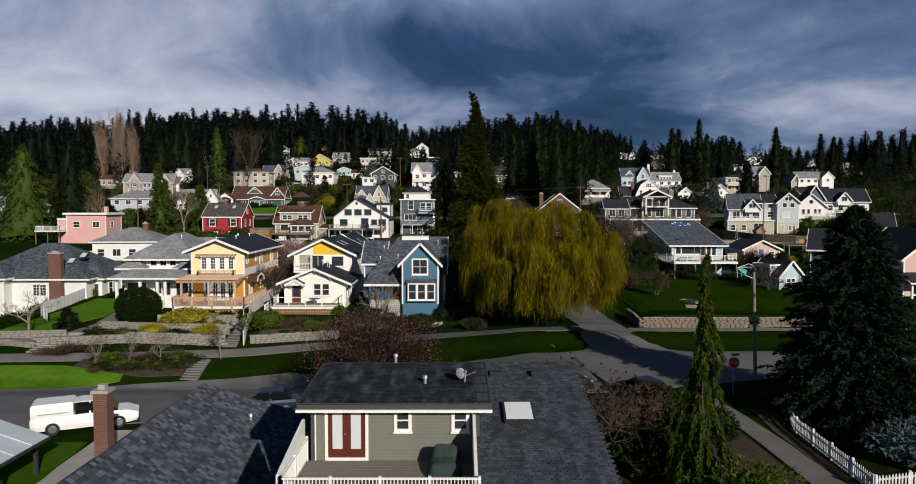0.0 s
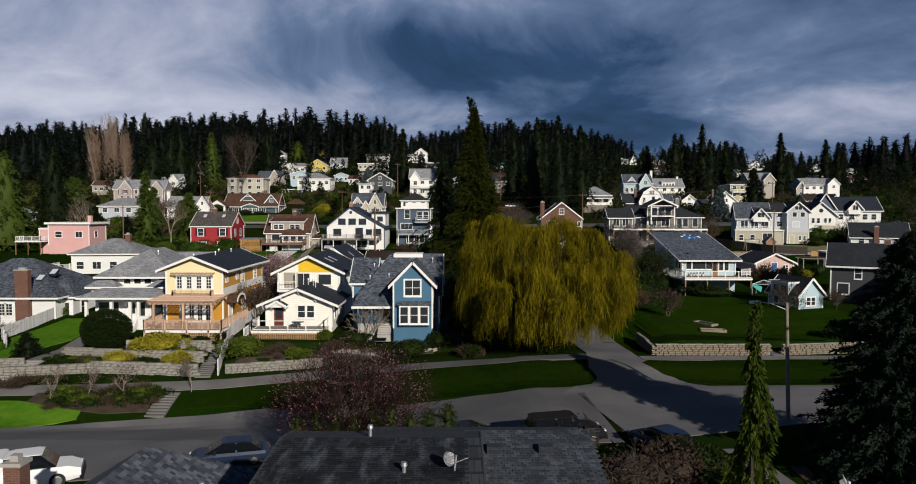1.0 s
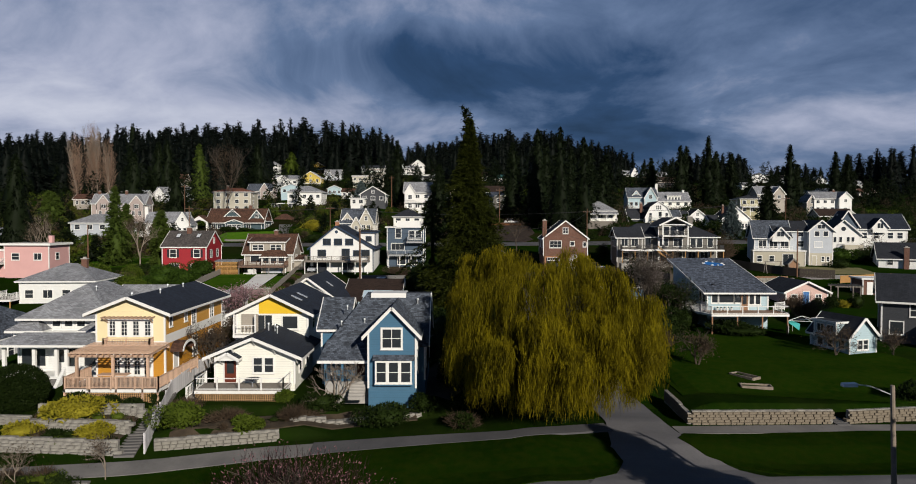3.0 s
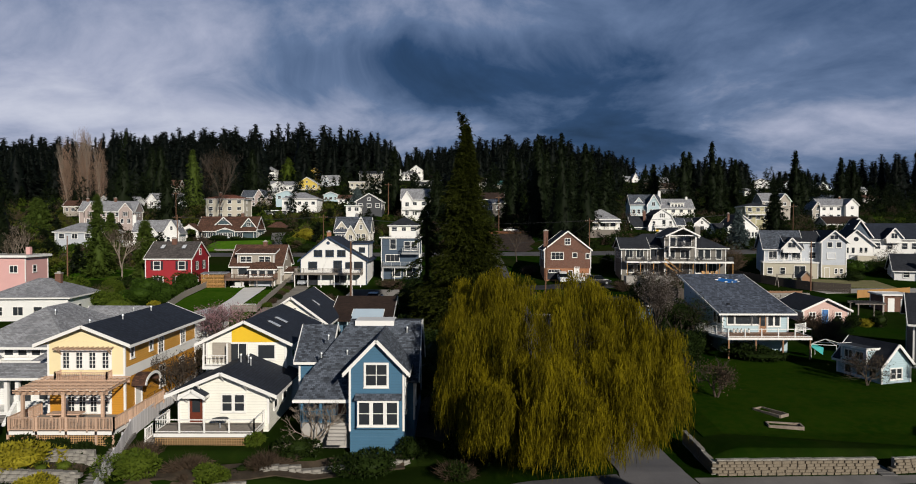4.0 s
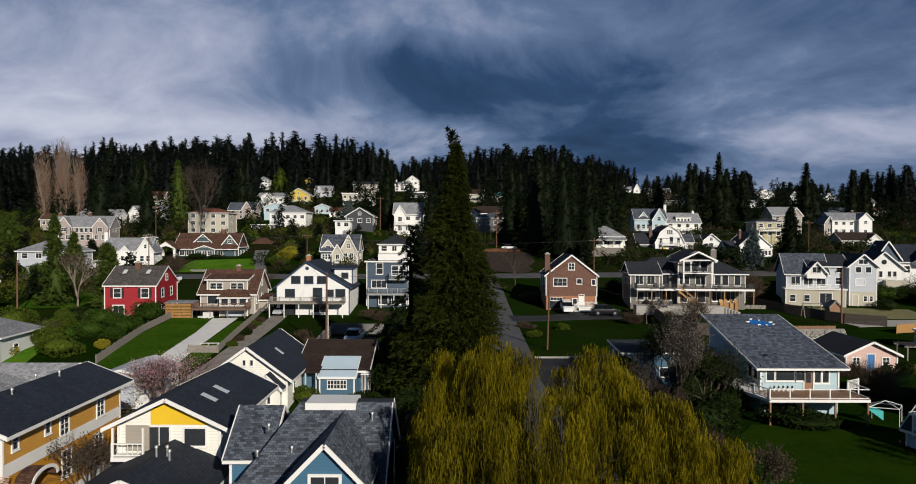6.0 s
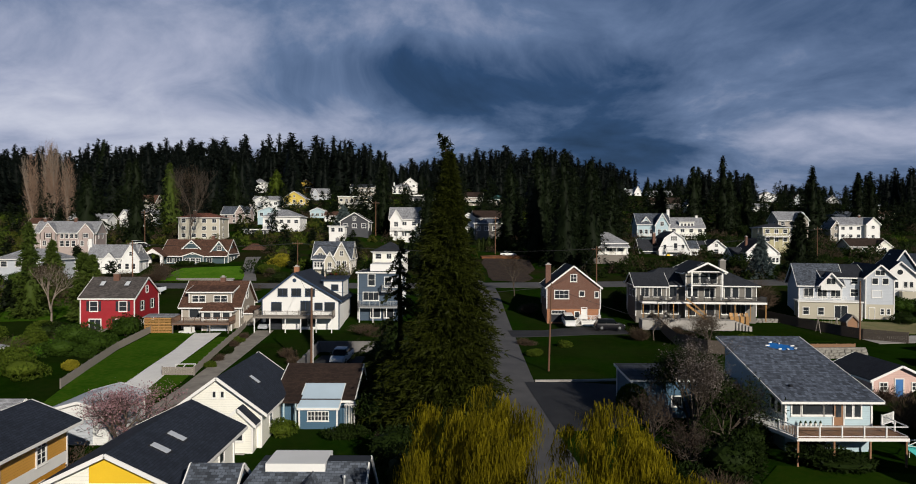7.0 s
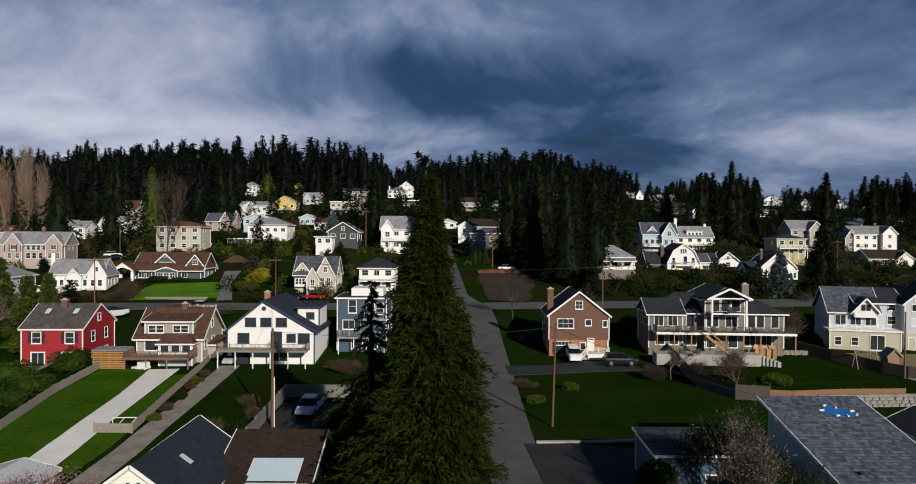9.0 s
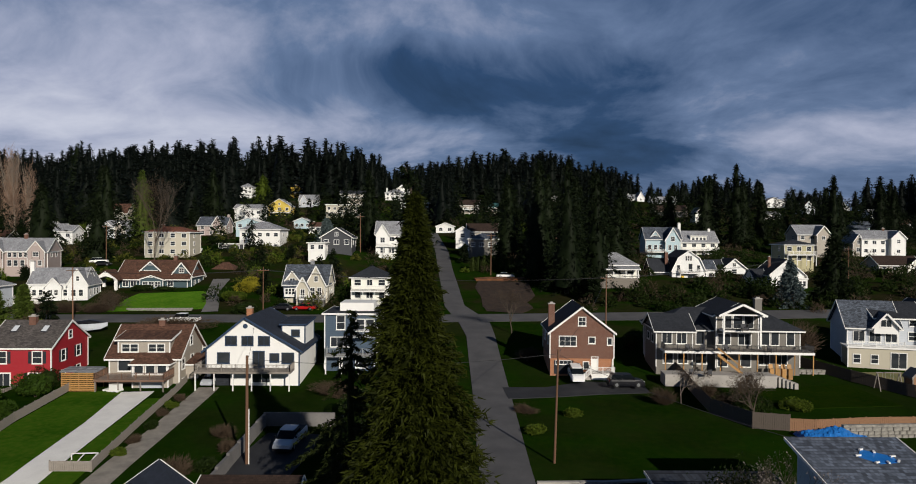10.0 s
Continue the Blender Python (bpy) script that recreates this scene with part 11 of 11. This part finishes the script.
bare_tree(-63, 199, 4.0, "small leafless brown garden tree", 228, 5, 0.5, 0.1, BARK, 3, 0.2, 0.06, L_BROWN, 2200, 0.25, stems=4)
bare_tree(-60, 150, 11, "leafless grey tree behind the pink house", 229, 5, 0.4, 0.2, BARK_PALE, 3, 0.25, 0.16, L_BROWN, 1500, 0.2)
bare_tree(-78, 150, 12, "leafless grey tree behind the pink house", 230, 5, 0.4, 0.2, BARK_PALE, 3, 0.25, 0.16, L_BROWN, 1500, 0.2)

# ---- conifers among the hill houses ----
for i, (x, y, h, r, m, dr, lab) in enumerate((
        (-70.0, 160.6, 16.5, 2.5, N_GREEN, 0.1, "columnar green cypress"), (-75.0, 176.0, 11.6, 2.6, N_GREEN, 0.1, "broad columnar green cypress"), (-59.2, 158.0, 11.5, 1.9, N_GREEN, 0.0, "columnar green cypress"), (-71.5, 184, 7.5, 1.1, N_GREEN, 0.0, "slim green cypress"),
        (-110, 254, 23, 7.5, N_DARK, 0.35, "broad dark cedar"), (-99, 263, 18, 5.0, N_DARK, 0.35, "dark cedar"), (-96, 152, 21, 7.0, N_GREEN, 0.35, "broad green cedar"), (-92, 163, 23, 6.5, N_DARK, 0.35, "tall dark cedar"), (-106, 168, 21, 6.5, N_DARK, 0.35, "tall dark cedar"), (-112, 152, 24, 7.0, N_GREEN, 0.35, "broad green cedar"),
        (-122, 172, 24, 7.0, N_DARK, 0.35, "tall dark cedar"), (-128, 238, 10, 4.0, N_GREEN, 0.2, "yellow-green garden cypress"), (-134, 246, 10, 4.0, N_GREEN, 0.2, "yellow-green garden cypress"),
        (76.6, 206, 10.0, 2.6, N_BLUE, 0.2, "small blue-grey spruce"), (89.5, 213, 15.0, 4.2, N_DARK, 0.15, "rounded dark cypress"),
        (31.2, 218, 30.5, 5.6, N_DARK, 0.35, "very tall dark fir"), (39.5, 226, 27.5, 5.0, N_DARK, 0.35, "tall dark fir"), (26.5, 233, 30, 6.0, N_DARK, 0.35, "very tall dark fir"), (34.5, 238, 27, 5.0, N_DARK, 0.35, "tall dark fir"), (44.5, 243, 24, 4.6, N_DARK, 0.35, "dark fir"), (21, 262, 24, 5.0, N_DARK, 0.35, "dark fir"),
        (93.7, 302, 26.5, 5.0, N_DARK, 0.3, "tall dark fir"), (110.4, 316, 31, 5.0, N_DARK, 0.3, "very tall dark fir"), (127.7, 334, 23.5, 4.2, N_DARK, 0.3, "dark fir"), (104, 325, 26, 5.0, N_DARK, 0.3, "tall dark fir"), (119, 330, 24, 5.0, N_DARK, 0.3, "tall dark fir"), (86, 318, 20, 5.0, N_DARK, 0.3, "dark fir"),
        (139.5, 303, 28.5, 5.0, N_DARK, 0.2, "tall open fir"), (152.3, 322, 20.0, 6.0, N_DARK, 0.3, "broad dark fir"), (177.2, 337, 25.5, 5.5, N_DARK, 0.2, "tall open fir"), (186, 342, 22, 5.0, N_DARK, 0.3, "dark fir"), (196, 360, 25, 6.0, N_DARK, 0.3, "dark fir"),
        (-171, 384, 36, 8.0, N_DARK, 0.3, "towering dark fir"), (-147, 360, 26, 7.0, N_DARK, 0.3, "tall dark fir"), (-112.6, 322, 25, 4.6, N_GREEN, 0.2, "tall brownish cypress"), (-103, 452, 17, 6.5, L_BRIGHT, 0.2, "bright green cedar"),
        (-20.7, 271, 25, 4.6, N_DARK, 0.3, "tall dark fir"), (-5.0, 259, 18, 4.0, N_DARK, 0.3, "dark fir"), (-36, 285, 10, 4.2, N_BLUE, 0.2, "blue-grey spruce"), (52, 258, 18, 4.5, N_DARK, 0.3, "dark fir"),
        (57, 275, 21, 5.0, N_DARK, 0.3, "dark fir"), (-130, 330, 27, 6.5, N_DARK, 0.3, "tall dark fir"), (-92, 340, 24, 6.0, N_DARK, 0.3, "dark fir"), (160, 345, 22, 5.0, N_DARK, 0.3, "dark fir"), (48, 300, 24, 5.0, N_DARK, 0.3, "tall dark fir"), (36, 285, 25, 5.0, N_DARK, 0.3, "tall dark fir"), (60, 330, 24, 5.5, N_DARK, 0.3, "dark fir"))):
    near = y < 240
    conifer(x, y, h, r, lab + " beside the hill houses", m, 500 + i, 46, 6, 26 if near else 14, 0.65 if near else 0.95, dr, 0.75 if dr else 0.45, 0.03 if r > 3 else 0.0, "cypress_tree" if "cypress" in lab else "fir_tree", rag=0.35)


def clear_of(x, y, grow=1.0):
    for hx, hy, w in HILL:
        if abs(x - hx) < w * 0.62 + grow and -3.5 - grow < y - hy < 12:
            return False
    if y > 186 and y < 200.5:
        return False
    lane = np.interp(y, (60, 70, 92, 105, 192, 205, 283, 340), (14, 14.8, 11.4, 10, 9.5, 5.5, 1.3, -3))
    if abs(x - lane) < 4.5 + grow:
        return False
    if 9 < x < 26 and 198 < y < 242:
        return False
    return True


def hill_scrub():
    """Garden shrubs and small trees on the slopes between the houses."""
    rng = np.random.default_rng(9)
    kinds = {"dark_scrub": (L_DARK, "dark evergreen garden shrubs on the hillside"), "brown_scrub": (L_BROWN, "leafless brown brush on the hillside"), "bright_scrub": (L_BRIGHT, "fresh green garden shrubs on the hillside"), "olive_scrub": (leafy("olive_leaves", (0.030, 0.038, 0.006), (0.095, 0.10, 0.018), trans=0.25), "olive and straw-coloured brush on the hillside"), "fir_scrub": (N_DARK, "dark young firs and cedars on the hillside")}
    data = {k: [[], [], 0] for k in kinds}
    n = 0
    tries = 0
    while n < 2600 and tries < 26000:
        tries += 1
        y = 165 + 300 * rng.random() ** 1.25
        x = rng.uniform(-0.80, 0.80) * (y - 8)
        if not clear_of(x, y, 0.4):
            continue
        if y < 186 and (-62 < x < 92):
            continue
        if -100 < x < -47 and 199 < y < 229:
            continue
        n += 1
        q = rng.random()
        kind = "dark_scrub" if q < 0.40 else "brown_scrub" if q < 0.64 else "bright_scrub" if q < (0.78 if x < -40 else 0.67) else "fir_scrub"
        if x < -12 and y < 330 and kind in ("dark_scrub", "fir_scrub") and rng.random() < 0.45:
            kind = "olive_scrub"
        z = ground_z(x, y)
        if kind == "fir_scrub" and x > 40 and y < 340:
            kind = "dark_scrub"
        if kind == "fir_scrub":
            h = rng.uniform(3.0, 7.0) if y < 270 else rng.uniform(6, 17)
            v, f = conifer_points(rng, h, h * 0.26, 15, 4, 7, 1.1, 0.25, 0.75, 0.0, rag=0.3)
        else:
            r = rng.uniform(0.9, 2.8)
            h = r * rng.uniform(0.8, 1.6) if kind != "brown_scrub" else r * rng.uniform(1.2, 2.4)
            m = int(105 + 42 * r)
            d = rng.normal(size=(m, 3))
            d /= np.linalg.norm(d, axis=1, keepdims=True)
            d[:, 2] = np.abs(d[:, 2])
            lump = 1 + 0.25 * np.sin(d[:, 0] * 5 + n) * np.cos(d[:, 1] * 4 + n)
            p = d * np.array([r, r, h]) * (0.55 + 0.45 * rng.random((m, 1)) ** 0.4) * lump[:, None]
            ln = rng.uniform(0.4, 0.85, m)
            v, f = blades(rng, p, d + rng.normal(size=(m, 3)) * 0.7, ln, ln * (0.55 if kind != "brown_scrub" else 0.16))
        dd = data[kind]
        dd[0].append(v + np.array([x, y, z]))
        dd[1].append(f + dd[2])
        dd[2] += len(v)
    for k, (mat, lab) in kinds.items():
        me = fast_mesh(k, np.concatenate(data[k][0]), np.concatenate(data[k][1]))
        me.materials.append(mat)
        tagged(new(k, me), lab, "shrubs", kind="stuff")


hill_scrub()


def hedge_row(x0, x1, y, h, label, seed):
    for i in range(int((x1 - x0) / 1.5)):
        conifer(x0 + 1.5 * i, y + 0.1 * (i % 2), h * (0.93 + 0.05 * (i % 3)), 0.9, label, N_HEDGE, seed + i, 16, 5, 14, 0.35, 0.0, 0.4, 0.0, "cypress_shrub")


hedge_row(10.5, 24, 246, 4.2, "clipped cypress in a tall dark hedge", 700)
